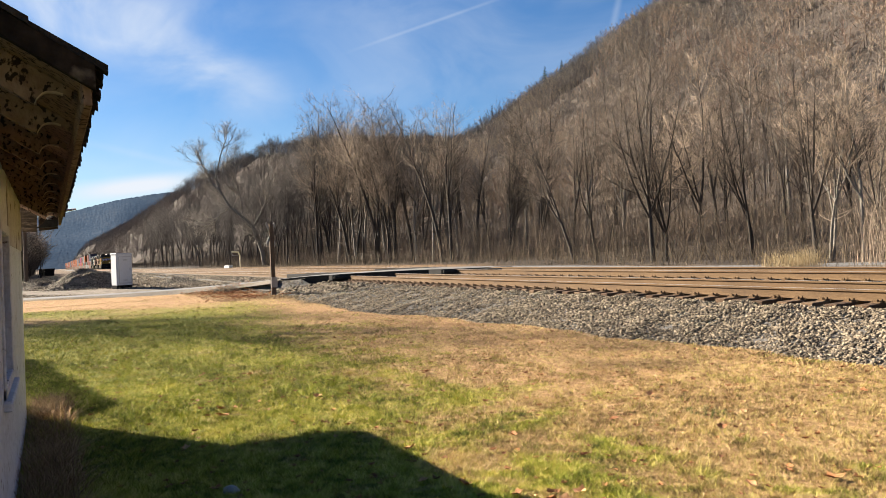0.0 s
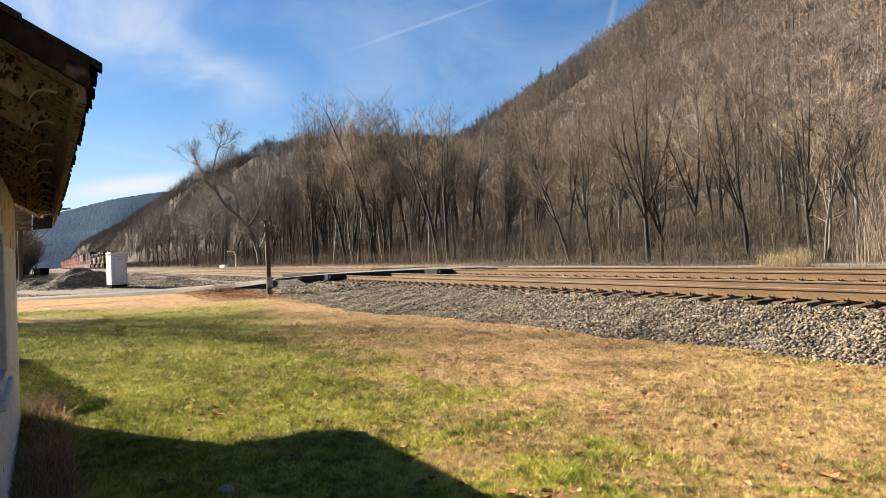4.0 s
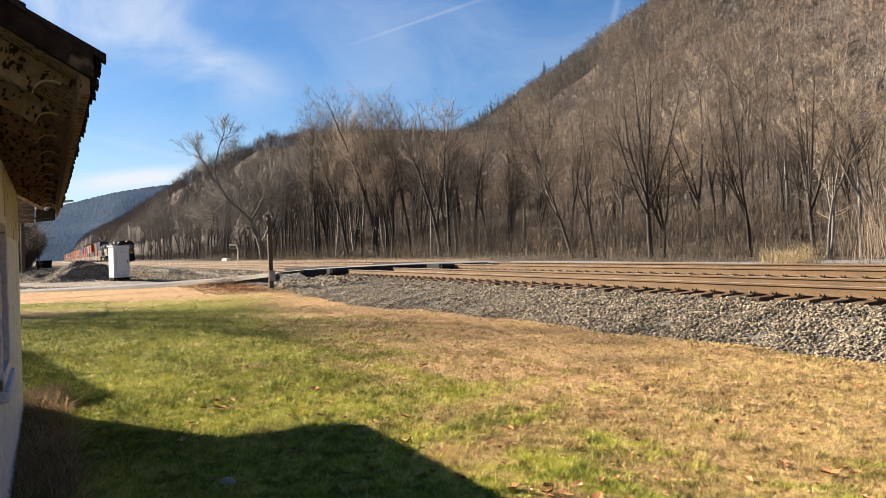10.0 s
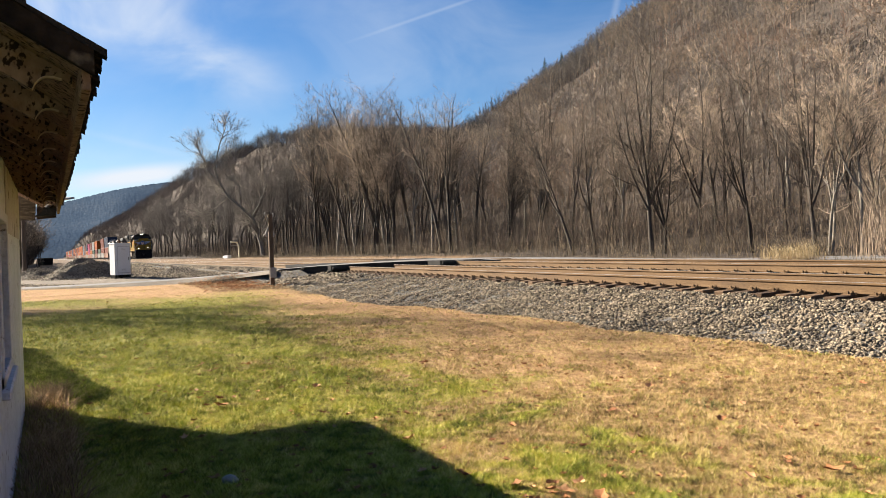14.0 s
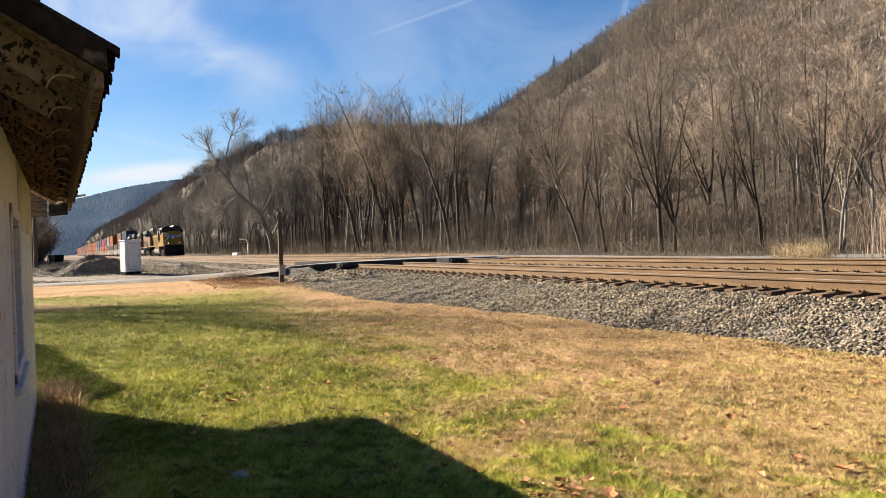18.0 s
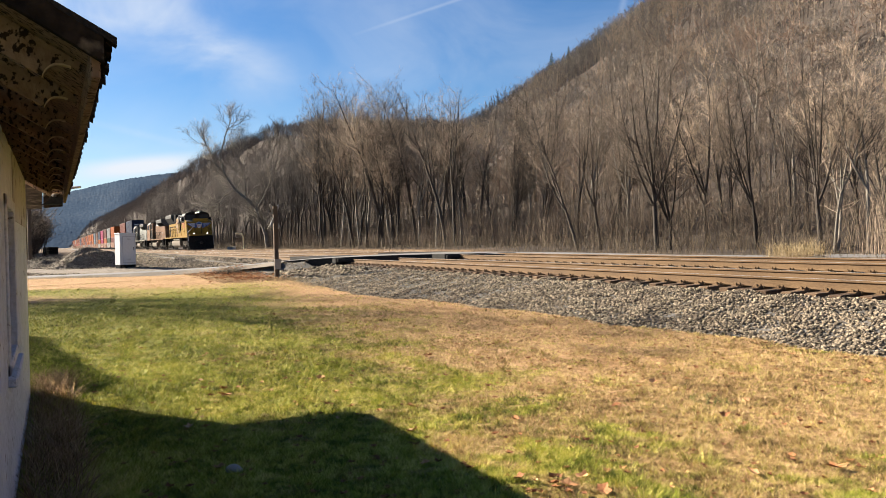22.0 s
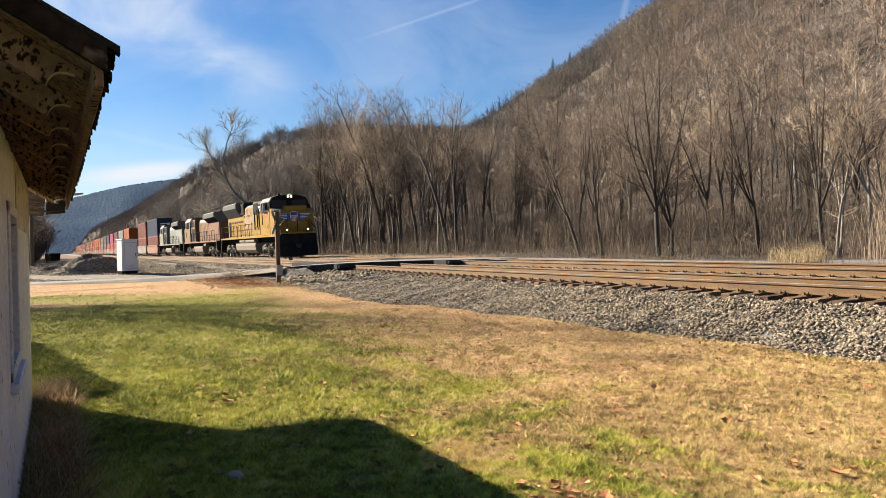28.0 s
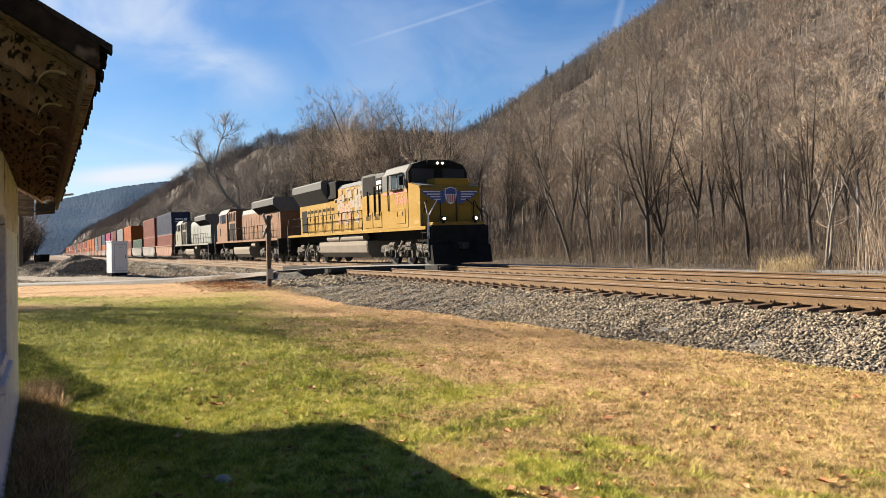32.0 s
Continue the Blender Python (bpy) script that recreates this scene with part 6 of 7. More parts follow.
def common_underframe(lo, L, paint, tank0, tank1, sense, turned, rail_mat, front=0.0):
    part("underframe", Geo().box(-L + 0.3, -0.85, 1.2, -0.9, 0.85, 1.63, 0.03), M_BLACK, lo, "black underframe")
    for s in (-1, 1):
        part("side_sill", Geo().box(-L + 0.3, s * 1.50 - 0.03, 1.61, -0.9, s * 1.50 + 0.03, 1.76, 0.01), paint, lo)
    part("walkway", Geo().box(-L + 0.3, -1.47, 1.64, -0.9, 1.47, 1.74), M_BLACK, lo)
    # tank with a rounded belly
    half = [(-1.42, 1.22), (-1.46, 1.0), (-1.40, 0.62), (-1.15, 0.36), (1.15, 0.36), (1.40, 0.62), (1.46, 1.0), (1.42, 1.22)]
    t = part("fuel_tank", Geo().prism(half, "x", tank0, tank1), M_TANK, lo, "dust-covered fuel tank")
    for x in (tank0 + 0.05, tank1 - 0.09):
        part("tank_end", Geo().prism([(y * 1.012, z if z < 1.2 else 1.225) for y, z in half], "x", x, x + 0.04), M_BLACK, t)
    for c, sn in ((-4.0, 1), (-L + 3.9, 1)):
        bogie_six(lo, c, sense, turned)
    # end steps and couplers
    for x, e in ((front - 0.55, 1), (-L + 0.45, -1)):
        for s in (-1, 1):
            g = Geo()
            for k in range(4):
                g.box(x - 0.28, s * 1.42 - 0.16, 0.38 + 0.36 * k, x + 0.28, s * 1.42 + 0.08, 0.42 + 0.36 * k)
            for dx in (-0.3, 0.28):
                g.box(x + dx, s * 1.5 - 0.015, 0.36, x + dx + 0.03, s * 1.5 + 0.015, 1.74)
            part("step_well", g, M_BLACK, lo)
            part("step_handrail", Geo().pipe([(x + 0.3 * e, s * 1.52, 0.5), (x + 0.3 * e, s * 1.52, 2.3), (x + 0.05 * e, s * 1.50, 2.8)], 0.02), rail_mat, lo)
        part("end_plate", Geo().box(x + 0.25 * e - 0.05, -1.5, 0.75, x + 0.25 * e + 0.05, 1.5, 1.74, 0.02), M_BLACK, lo)
        part("coupler", Geo().box(min(x + 0.2 * e, x + 0.95 * e), -0.16, 0.72, max(x + 0.2 * e, x + 0.95 * e), 0.16, 1.02, 0.04), M_BOGIE, lo)


def build_lead():
    """The yellow locomotive at the head of the train; x = 0 is its front plate, y towards the north."""
    L = 22.3
    lo = tagged(new("locomotive"), "dusty yellow diesel freight locomotive with grey roof and lit headlights", "locomotive", "locomotives at the head of the train")
    common_underframe(lo, L, M_YELLOW, -15.8, -7.9, 1, False, M_SIGNBACK, -0.45)
    # nose
    g = Geo().prism([(-1.40, 1.74), (-1.36, 3.42), (-1.46, 3.56), (-2.55, 3.78), (-2.62, 1.74)], "y", -1.52, 1.52)
    nose = part("nose", g, M_YELLOW, lo)
    part("nose_top", Geo().prism([(-1.42, 3.565), (-2.5, 3.785), (-2.5, 3.80), (-1.42, 3.58)], "y", -1.45, -0.75), M_LOCOGREY, nose, "grey anti-glare panel")
    part("nose_box", Geo().box(-2.55, -0.62, 3.5, -1.52, 1.1, 3.92, 0.06), M_MUSTARD, nose)
    part("nose_door", Geo().box(-1.395, 0.35, 1.9, -1.345, 1.0, 2.62, 0.015), M_MUSTARD, nose)
    for y in (-0.55, 0.25, 1.15):
        part("grab_iron", Geo().tube((-1.32, y, 1.95), (-1.32, y, 2.85), 0.02, 0.02, 6), M_BLACK, nose)
    # winged emblem in plain shapes
    UP = 0.2
    e = part("emblem_shield", Geo().prism([(-0.28, 3.22 + UP), (-0.30, 2.95 + UP), (-0.20, 2.62 + UP), (0, 2.52 + UP), (0.20, 2.62 + UP), (0.30, 2.95 + UP), (0.28, 3.22 + UP), (0, 3.30 + UP)], "x", -1.36, -1.335), M_WHITE, nose, "white-edged shield")
    part("shield_top", Geo().prism([(-0.25, 3.19 + UP), (-0.26, 2.98 + UP), (0.26, 2.98 + UP), (0.25, 3.19 + UP), (0, 3.26 + UP)], "x", -1.336, -1.328), M_BLUE, e)
    for k in range(5):
        part("shield_stripe", Geo().box(-1.336, -0.215 + k * 0.095, 2.62 + UP, -1.329, -0.165 + k * 0.095, 2.95 + UP), M_RED, e)
    for s in (-1, 1):
        w = part("emblem_wing", Geo().prism([(s * 0.28, 3.12 + UP), (s * 1.44, 3.14 + UP), (s * 1.38, 3.04 + UP), (s * 1.25, 2.93 + UP), (s * 1.05, 2.80 + UP), (s * 0.75, 2.66 + UP), (s * 0.45, 2.52 + UP), (s * 0.30, 2.62 + UP)], "x", -1.362, -1.345), M_BLUE, nose, "blue wing with white bars")
        for k in range(4):
            z = 3.09 - k * 0.115 + UP
            part("wing_bar", Geo().box(-1.346, min(s * 0.52, s * (1.36 - k * 0.17)), z - 0.022, -1.338, max(s * 0.52, s * (1.36 - k * 0.17)), z + 0.022), M_WHITE, w)
    # ditch lights on the front platform, coupler gear and plough
    for s in (-1, 1):
        d = part("ditch_light", Geo().tube((-0.66, s * 0.80, 2.06), (-0.50, s * 0.80, 2.06), 0.12, 0.12, 14).box(-0.66, s * 0.80 - 0.05, 1.85, -0.56, s * 0.80 + 0.05, 1.97), M_BLACK, lo)
        part("lens", Geo().tube((-0.50, s * 0.80, 2.06), (-0.485, s * 0.80, 2.06), 0.06, 0.06, 14), M_LAMP, d, "glowing lamp")
    part("anticlimber", Geo().box(-1.40, -1.30, 1.74, -0.62, 1.30, 1.92, 0.04), M_YELLOW, lo)
    g = Geo().prism([(-0.80, 0.14), (-0.30, 0.10), (-0.46, 0.9), (-0.80, 0.95)], "y", -1.46, 1.46)
    part("snow_plough", g, M_BLACK, lo, "black snow plough")
    part("front_panel", Geo().box(-0.90, -1.40, 0.85, -0.60, 1.40, 1.80, 0.05), M_BLACK, lo)
    for y in (-0.75, -0.55, 0.5, 0.7):
        part("air_hose", Geo().pipe([(-0.58, y, 1.1), (-0.40, y, 0.95), (-0.30, y, 0.5)], 0.03), M_BLACK, lo)
    for s in (-1, 1):
        part("front_handrail", Geo().pipe([(-0.66, s * 1.48, 1.2), (-0.66, s * 1.48, 2.2), (-1.25, s * 0.72, 2.95)], 0.022), M_WHITE if s < 0 else M_BLACK, lo, "white diagonal handrail" if s < 0 else "")
        part("front_handrail", Geo().pipe([(-1.2, s * 1.50, 1.74), (-1.2, s * 1.50, 2.25), (-1.34, s * 1.2, 2.9)], 0.02), M_BLACK, lo)
    # cab: yellow below, grey above, slanted roof edges
    cab = part("cab", Geo().box(-5.4, -1.54, 1.74, -2.6, 1.54, 3.55, 0.02), M_YELLOW, lo)
    up = [(-1.54, 3.55), (-1.54, 4.28), (-1.32, 4.62), (-0.7, 4.80), (0.7, 4.80), (1.32, 4.62), (1.54, 4.28), (1.54, 3.55)]
    part("cab_upper", Geo().prism(up, "x", -5.4, -2.72), M_LOCOGREY, cab, "grey upper cab")
    part("windscreen_surround", Geo().prism([(y * 0.985, z - (0.0 if z > 3.6 else 0.05)) for y, z in up], "x", -2.72, -2.50), M_BLACK, cab, "black windscreen surround")
    for y0, y1 in ((-1.36, -0.22), (0.22, 1.36)):
        part("windscreen", Geo().box(-2.50, y0, 3.80, -2.485, y1, 4.42, 0.005), M_CABGLASS, cab)
    part("headlight_housing", Geo().box(-2.62, -0.62, 4.52, -2.30, 0.62, 4.80, 0.04), M_BLACK, cab)
    for y in (-0.13, 0.13):
        part("headlight", Geo().tube((-2.31, y, 4.66), (-2.285, y, 4.66), 0.052, 0.052, 14), M_LAMP, cab, "glowing headlamp")
    for s in (-1, 1):
        w = part("side_window", Geo().box(-4.35, s * 1.545 - 0.01, 3.62, -3.05, s * 1.545 + 0.01, 4.22, 0.004), M_CABGLASS, cab)
        for x in (-4.40, -3.72, -3.05):
            part("window_frame", Geo().box(x - 0.03, s * 1.55 - 0.02, 3.58, x + 0.03, s * 1.55 + 0.02, 4.26, 0.005), M_LOCOGREY, w)
        part("armrest", Geo().box(-4.3, min(s * 1.55, s * 1.66), 3.50, -3.1, max(s * 1.55, s * 1.66), 3.56, 0.01), M_BLACK, cab)
        part("sun_visor", Geo().box(-4.4, min(s * 1.54, s * 1.72), 4.25, -3.0, max(s * 1.54, s * 1.72), 4.28), M_LOCOGREY, cab)
        part("mirror", Geo().box(-2.98, min(s * 1.56, s * 1.78), 3.7, -2.94, max(s * 1.56, s * 1.78), 4.1, 0.01), M_BLACK, cab)
        part("cab_grab_iron", Geo().tube((-4.75, s * 1.58, 2.6), (-4.75, s * 1.58, 4.3), 0.03, 0.03, 6), M_BLACK, cab)
    lettering("8556", 0.62, M_RED, cab, Matrix.Translation((-3.3, -1.545, 2.86)) @ Matrix.Rotation(radians(90), 4, "X"))
    part("toolbox_door", Geo().box(-4.0, -1.56, 1.95, -2.9, -1.535, 2.65, 0.01), M_YELLOW, cab)
    for x in (-3.75, -3.15):
        part("latch", Geo().box(x - 0.02, -1.575, 2.3, x + 0.02, -1.558, 2.5), M_BLACK, cab)
    for s in (-1, 1):
        part("paint_band", Geo().box(-5.38, s * 1.545 - 0.006, 3.36, -2.62, s * 1.545 + 0.006, 3.46), M_RED, cab, "thin faded red band under the grey")
    # full-width electrical cabinet behind the cab
    ec = part("electrical_cabinet", Geo().box(-8.3, -1.52, 1.74, -5.4, 1.52, 3.5, 0.02), M_YELLOW, lo)
    part("cabinet_upper", Geo().box(-6.55, -1.46, 3.5, -5.4, 1.46, 4.52, 0.05), M_LOCOGREY, ec, "grey upper cabinet")
    # no real recess: the intake's darkness is a flush black box
    part("air_intake", Geo().box(-8.25, -1.47, 3.45, -6.55, 1.47, 4.43, 0.02), M_BLACK, ec, "flush black panel for the dark air intake recess")
    part("intake_roof", Geo().box(-8.3, -1.45, 4.42, -6.5, 1.45, 4.56, 0.03), M_LOCOGREY, ec)
    for z in (3.72, 3.98):
        part("filter_hatch", Geo().box(-6.35, -1.485, z, -5.75, -1.455, z + 0.18, 0.01), M_WHITE, ec)
    part("filter_frame", Geo().box(-6.42, -1.475, 3.6, -5.68, -1.45, 4.3, 0.01), M_BLACK, ec)
    for x in (-7.4, -6.5, -5.9):
        part("cable_pipe", Geo().tube((x, -1.56, 2.45), (x, -1.56, 3.7 + 0.2 * (x > -7)), 0.045, 0.045, 8), M_BLACK, ec)
    for x0 in (-7.9, -6.75):
        d = part("cabinet_door", Geo().box(x0, -1.545, 1.85, x0 + 1.05, -1.518, 2.62, 0.01), M_YELLOW, ec)
        g = Geo()
        for k in range(5):
            g.box(x0 + 0.2, -1.556, 2.25 + k * 0.055, x0 + 0.85, -1.546, 2.28 + k * 0.055)
        part("louvre", g, M_BLACK, d)
    # grey turret and engine hood with doors
    part("turret", Geo().box(-9.0, -1.25, 3.3, -8.3, 1.25, 4.6, 0.08), M_LOCOGREY, lo, "grey ventilation turret")
    hood = part("hood", Geo().prism([(-1.02, 1.74), (-1.02, 4.22), (-0.80, 4.48), (0.80, 4.48), (1.02, 4.22), (1.02, 1.74)], "x", -13.6, -8.3), M_YELLOW, lo)
    part("hood_top", Geo().prism([(-1.03, 4.25), (-0.81, 4.495), (0.81, 4.495), (1.03, 4.25)], "x", -13.55, -8.35), M_LOCOGREY, hood)
    x = -8.5
    while x > -13.3:
        d = part("hood_door", Geo().box(x - 0.74, -1.045, 1.95, x - 0.04, -1.02, 3.75, 0.008), M_YELLOW, hood)
        part("latch", Geo().box(x - 0.12, -1.062, 2.75, x - 0.07, -1.045, 2.92), M_BLACK, d)
        part("grille", Geo().box(x - 0.6, -1.052, 3.5, x - 0.2, -1.044, 3.66), M_BLACK, d)
        x -= 0.78
    # worn flag graphic: uneven faded patches between bare yellow
    fr = random.Random(6)
    x = -13.3
    while x < -8.8:
        w, z = fr.uniform(0.16, 0.42), 2.0 + fr.uniform(0, 0.35)
        while z < 4.1:
            h = fr.uniform(0.14, 0.5)
            red = x < -11.2
            if fr.random() < 0.72:
                part("flag_patch", Geo().box(x, -1.056, z, min(x + w, -8.5), -1.050, min(z + h, 4.18)), (M_FLAGRED if fr.random() < 0.7 else M_FLAGGREY) if red else (M_FLAGGREY if fr.random() < 0.75 else M_FLAGRED), hood, "faded patch of a flag graphic")
            z += h + fr.uniform(0.01, 0.08)
        x += w + 0.015
    rear = part("rear_hood", Geo().prism([(-1.02, 1.74), (-1.02, 3.62), (-0.85, 3.72), (0.85, 3.72), (1.02, 3.62), (1.02, 1.74)], "x", -20.8, -13.6), M_YELLOW, lo)
    x = -13.8
    while x > -18.8:
        d = part("hood_door", Geo().box(x - 0.74, -1.045, 1.95, x - 0.04, -1.02, 3.35, 0.008), M_YELLOW, rear)
        part("latch", Geo().box(x - 0.12, -1.062, 2.6, x - 0.07, -1.045, 2.78), M_BLACK, d)
        part("grille", Geo().box(x - 0.62, -1.052, 3.08, x - 0.16, -1.044, 3.25), M_BLACK, d)
        x -= 0.78
    part("rear_grille", Geo().box(-20.3, -1.05, 1.9, -19.2, -1.02, 3.3, 0.01), M_BLACK, rear, "black blower grille")
    # flared radiators
    fl = [(-1.0, 3.60), (-1.50, 4.42), (-1.50, 4.80), (-1.38, 4.90), (1.38, 4.90), (1.50, 4.80), (1.50, 4.42), (1.0, 3.60)]
    rad = part("radiator_flare", Geo().prism(fl, "x", -20.8, -14.9), M_LOCOGREY, lo, "grey flared radiator top")
    for s in (-1, 1):
        g = Geo().add([(-20.75, s * 1.03, 3.62), (-14.95, s * 1.03, 3.62), (-14.95, s * 1.505, 4.40), (-20.75, s * 1.505, 4.40)], [(0, 1, 2, 3)])
        g.add([(-20.75, s * 1.00, 3.60), (-14.95, s * 1.00, 3.60), (-14.95, s * 1.48, 4.40), (-20.75, s * 1.48, 4.40)], [(0, 1, 2, 3)])
        part("radiator_screen", g, M_BLACK, rad, "black radiator intake screen")
    part("dynamic_brake", Geo().box(-14.95, -1.12, 3.7, -13.3, 1.12, 4.78, 0.08), M_BLACK, lo, "black dynamic brake hatch")
    for x in (-19.4, -17.9, -16.4):
        part("roof_fan", Geo().tube((x, 0, 4.9), (x, 0, 5.0), 0.62, 0.6, 20), M_BLACK, rad)
    part("exhaust", Geo().box(-11.6, -0.35, 4.4, -10.6, 0.35, 4.68, 0.05), M_BLACK, hood)
    for s in (-1, 1):
        handrail(lo, -20.9, -8.5, s * 1.46, 1.5, M_BLACK)
        for x0, x1 in ((-11.9, -8.6), (-14.4, -12.3)):
            part("air_tank", Geo().tube((x0, s * 1.22, 1.40), (x1, s * 1.22, 1.40), 0.19, 0.19, 14), M_TANK, lo)
        part("air_filter", Geo().box(-12.25, s * 1.25 - 0.12, 1.25, -11.95, s * 1.25 + 0.12, 1.6, 0.02), M_BOGIE, lo)
    part("horn", Geo().tube((-4.6, -0.3, 4.82), (-4.2, -0.3, 4.95), 0.05, 0.09, 8), M_BLACK, lo)
    part("antenna_dome", Geo().tube((-3.6, 0.4, 4.8), (-3.6, 0.4, 4.93), 0.2, 0.12, 12), M_WHITE, lo)
    joined(lo, -2.3, 0, False)


def build_trailing(paint, roof, label, back, dark, hood_paint=None):
    """Second-hand locomotives running cab backwards; x = 0 is the cab end."""
    L = 23.2
    lo = tagged(new("locomotive"), label, "locomotive", "locomotives at the head of the train")
    common_underframe(lo, L, paint, -14.2, -8.2, -1, True, M_SIGNBACK)
    g = Geo().prism([(-1.5, 1.74), (-1.5, 3.2), (-1.75, 3.4), (-2.7, 3.6), (-2.7, 1.74)], "y", -1.5, 1.5)
    part("nose", g, paint, lo)
    cab = part("cab", Geo().box(-6.2, -1.53, 1.74, -2.7, 1.53, 3.5, 0.02), paint, lo)
    up = [(-1.53, 3.5), (-1.53, 4.2), (-1.2, 4.62), (1.2, 4.62), (1.53, 4.2), (1.53, 3.5)]
    part("cab_upper", Geo().prism(up, "x", -6.2, -2.9), paint, cab)
    part("cab_roof", Geo().prism([(-1.56, 4.2), (-1.22, 4.66), (1.22, 4.66), (1.56, 4.2), (1.5, 4.19), (1.18, 4.6), (-1.18, 4.6), (-1.5, 4.19)], "x", -6.3, -2.6), roof, cab, "grey roof edge")
    part("windscreen", Geo().prism([(y * 0.95, z) for y, z in up], "x", -2.9, -2.8), M_CABGLASS, cab)
    for s in (-1, 1):
        w = part("side_window", Geo().box(-5.7, s * 1.54 - 0.01, 3.42, -3.4, s * 1.54 + 0.01, 4.16, 0.004), M_CABGLASS, cab)
        part("window_post", Geo().box(-4.0, s * 1.545 - 0.015, 3.4, -3.88, s * 1.545 + 0.015, 4.2), paint, w)
        part("cab_door", Geo().box(-3.35, s * 1.535 - 0.015, 2.3, -3.15, s * 1.535 + 0.015, 3.0, 0.005), M_BLACK, cab)
        part("cab_ladder", Geo().box(-6.4, s * 1.5 - 0.03, 1.8, -6.3, s * 1.5 + 0.03, 4.1), M_BLACK, cab)
    aux = part("auxiliary_cab", Geo().box(-9.4, -1.42, 1.74, -6.2, 1.42, 4.35, 0.06), paint, lo)
    for s in (-1, 1):
        # the recess is not cut; a black panel paints its shade
        part("doorway", Geo().box(-9.0, s * 1.43 - 0.015, 1.85, -6.9, s * 1.43 + 0.015, 3.3, 0.01), M_BLACK, aux, "flat black panel for the shaded recess behind the cab")
        for x in (-8.6, -7.6, -6.7):
            part("blower_window", Geo().box(x - 0.28, s * 1.43 - 0.02, 3.55, x + 0.28, s * 1.43 + 0.02, 4.15, 0.01), M_BLACK, aux)
            part("blower_box", Geo().box(x - 0.36, s * 1.44 - 0.04, 3.5, x - 0.29, s * 1.44 + 0.04, 4.3, 0.01), roof, aux)
    body_paint, paint = paint, hood_paint or paint
    hood = part("hood", Geo().prism([(-0.98, 1.74), (-0.98, 3.9), (-0.75, 4.3), (0.75, 4.3), (0.98, 3.9), (0.98, 1.74)], "x", -21.9, -9.4), paint, lo)
    part("hood_top", Geo().prism([(-0.985, 3.915), (-0.755, 4.315), (0.755, 4.315), (0.985, 3.915)], "x", -15.6, -9.42), roof, hood, "grey hood top")
    for s in (-1, 1):
        x = -9.6
        while x > -15.6:
            d = part("hood_door", Geo().box(x - 0.86, s * 0.985 - 0.014, 1.95, x - 0.05, s * 0.985 + 0.014, 3.7, 0.008), paint, hood)
            part("latch", Geo().box(x - 0.14, s * 1.0 - 0.02, 2.7, x - 0.09, s * 1.0 + 0.02, 2.9), M_BLACK, d)
            x -= 0.91
        part("radiator_door", Geo().box(-21.5, s * 0.985 - 0.015, 1.9, -16.2, s * 0.985 + 0.015, 3.6, 0.01), dark, hood)
        handrail(lo, -21.6, -6.8, s * 1.46, 1.45, M_BLACK)
        part("air_tank", Geo().tube((-15.8, s * 1.2, 1.35), (-14.5, s * 1.2, 1.35), 0.2, 0.2, 12), M_TANK, lo)
    part("exhaust_stack", Geo().box(-12.6, -0.5, 4.3, -10.8, 0.5, 4.62, 0.06), M_BLACK, hood)
    fl = [(-1.0, 3.72), (-1.52, 4.2), (-1.55, 4.62), (-1.4, 4.74), (1.4, 4.74), (1.55, 4.62), (1.52, 4.2), (1.0, 3.72)]
    rad = part("radiator_flare", Geo().prism(fl, "x", -22.1, -15.7), roof, lo, "grey radiator wing")
    for s in (-1, 1):
        g = Geo().add([(-22.05, s * 1.03, 3.735), (-15.75, s * 1.03, 3.735), (-15.75, s * 1.525, 4.19), (-22.05, s * 1.525, 4.19)], [(0, 1, 2, 3)])
        part("radiator_screen", g, M_BLACK, rad)
    joined(lo, back, 0, True)


build_lead()
build_trailing(M_ORANGE, M_LOCOGREY, "faded peach-orange diesel locomotive coupled cab backwards", 45.4, M_ORANGE)
M_DARKBAND = material("faded_dark_green_paint", [(0.049, 0.056, 0.049), (0.098, 0.105, 0.091)], 1.5, 0.7, 0.1, 0, 12)
build_trailing(M_BONE, M_LOCOGREY, "weathered bone and grey diesel locomotive coupled cab backwards", 71.6, M_DARKBAND, M_DARKBAND)


# ---- double-stack container cars ----
BOX_COLOURS = {
    "navy_blue": [(0.035, 0.05, 0.10), (0.055, 0.075, 0.14)], "rust_red": [(0.25, 0.075, 0.05), (0.34, 0.11, 0.075)],
    "orange": [(0.52, 0.13, 0.025), (0.62, 0.17, 0.035)], "dark_green": [(0.05, 0.10, 0.075), (0.10, 0.17, 0.12)],
    "light_grey": [(0.36, 0.37, 0.37), (0.46, 0.47, 0.47)], "maroon": [(0.17, 0.045, 0.04), (0.25, 0.07, 0.06)],
    "magenta": [(0.48, 0.05, 0.16), (0.58, 0.08, 0.21)], "brown": [(0.20, 0.10, 0.075), (0.28, 0.15, 0.11)],
    "steel_blue": [(0.16, 0.20, 0.25), (0.22, 0.27, 0.33)],
}
BOX_L, PITCH = 14.9, 17.9


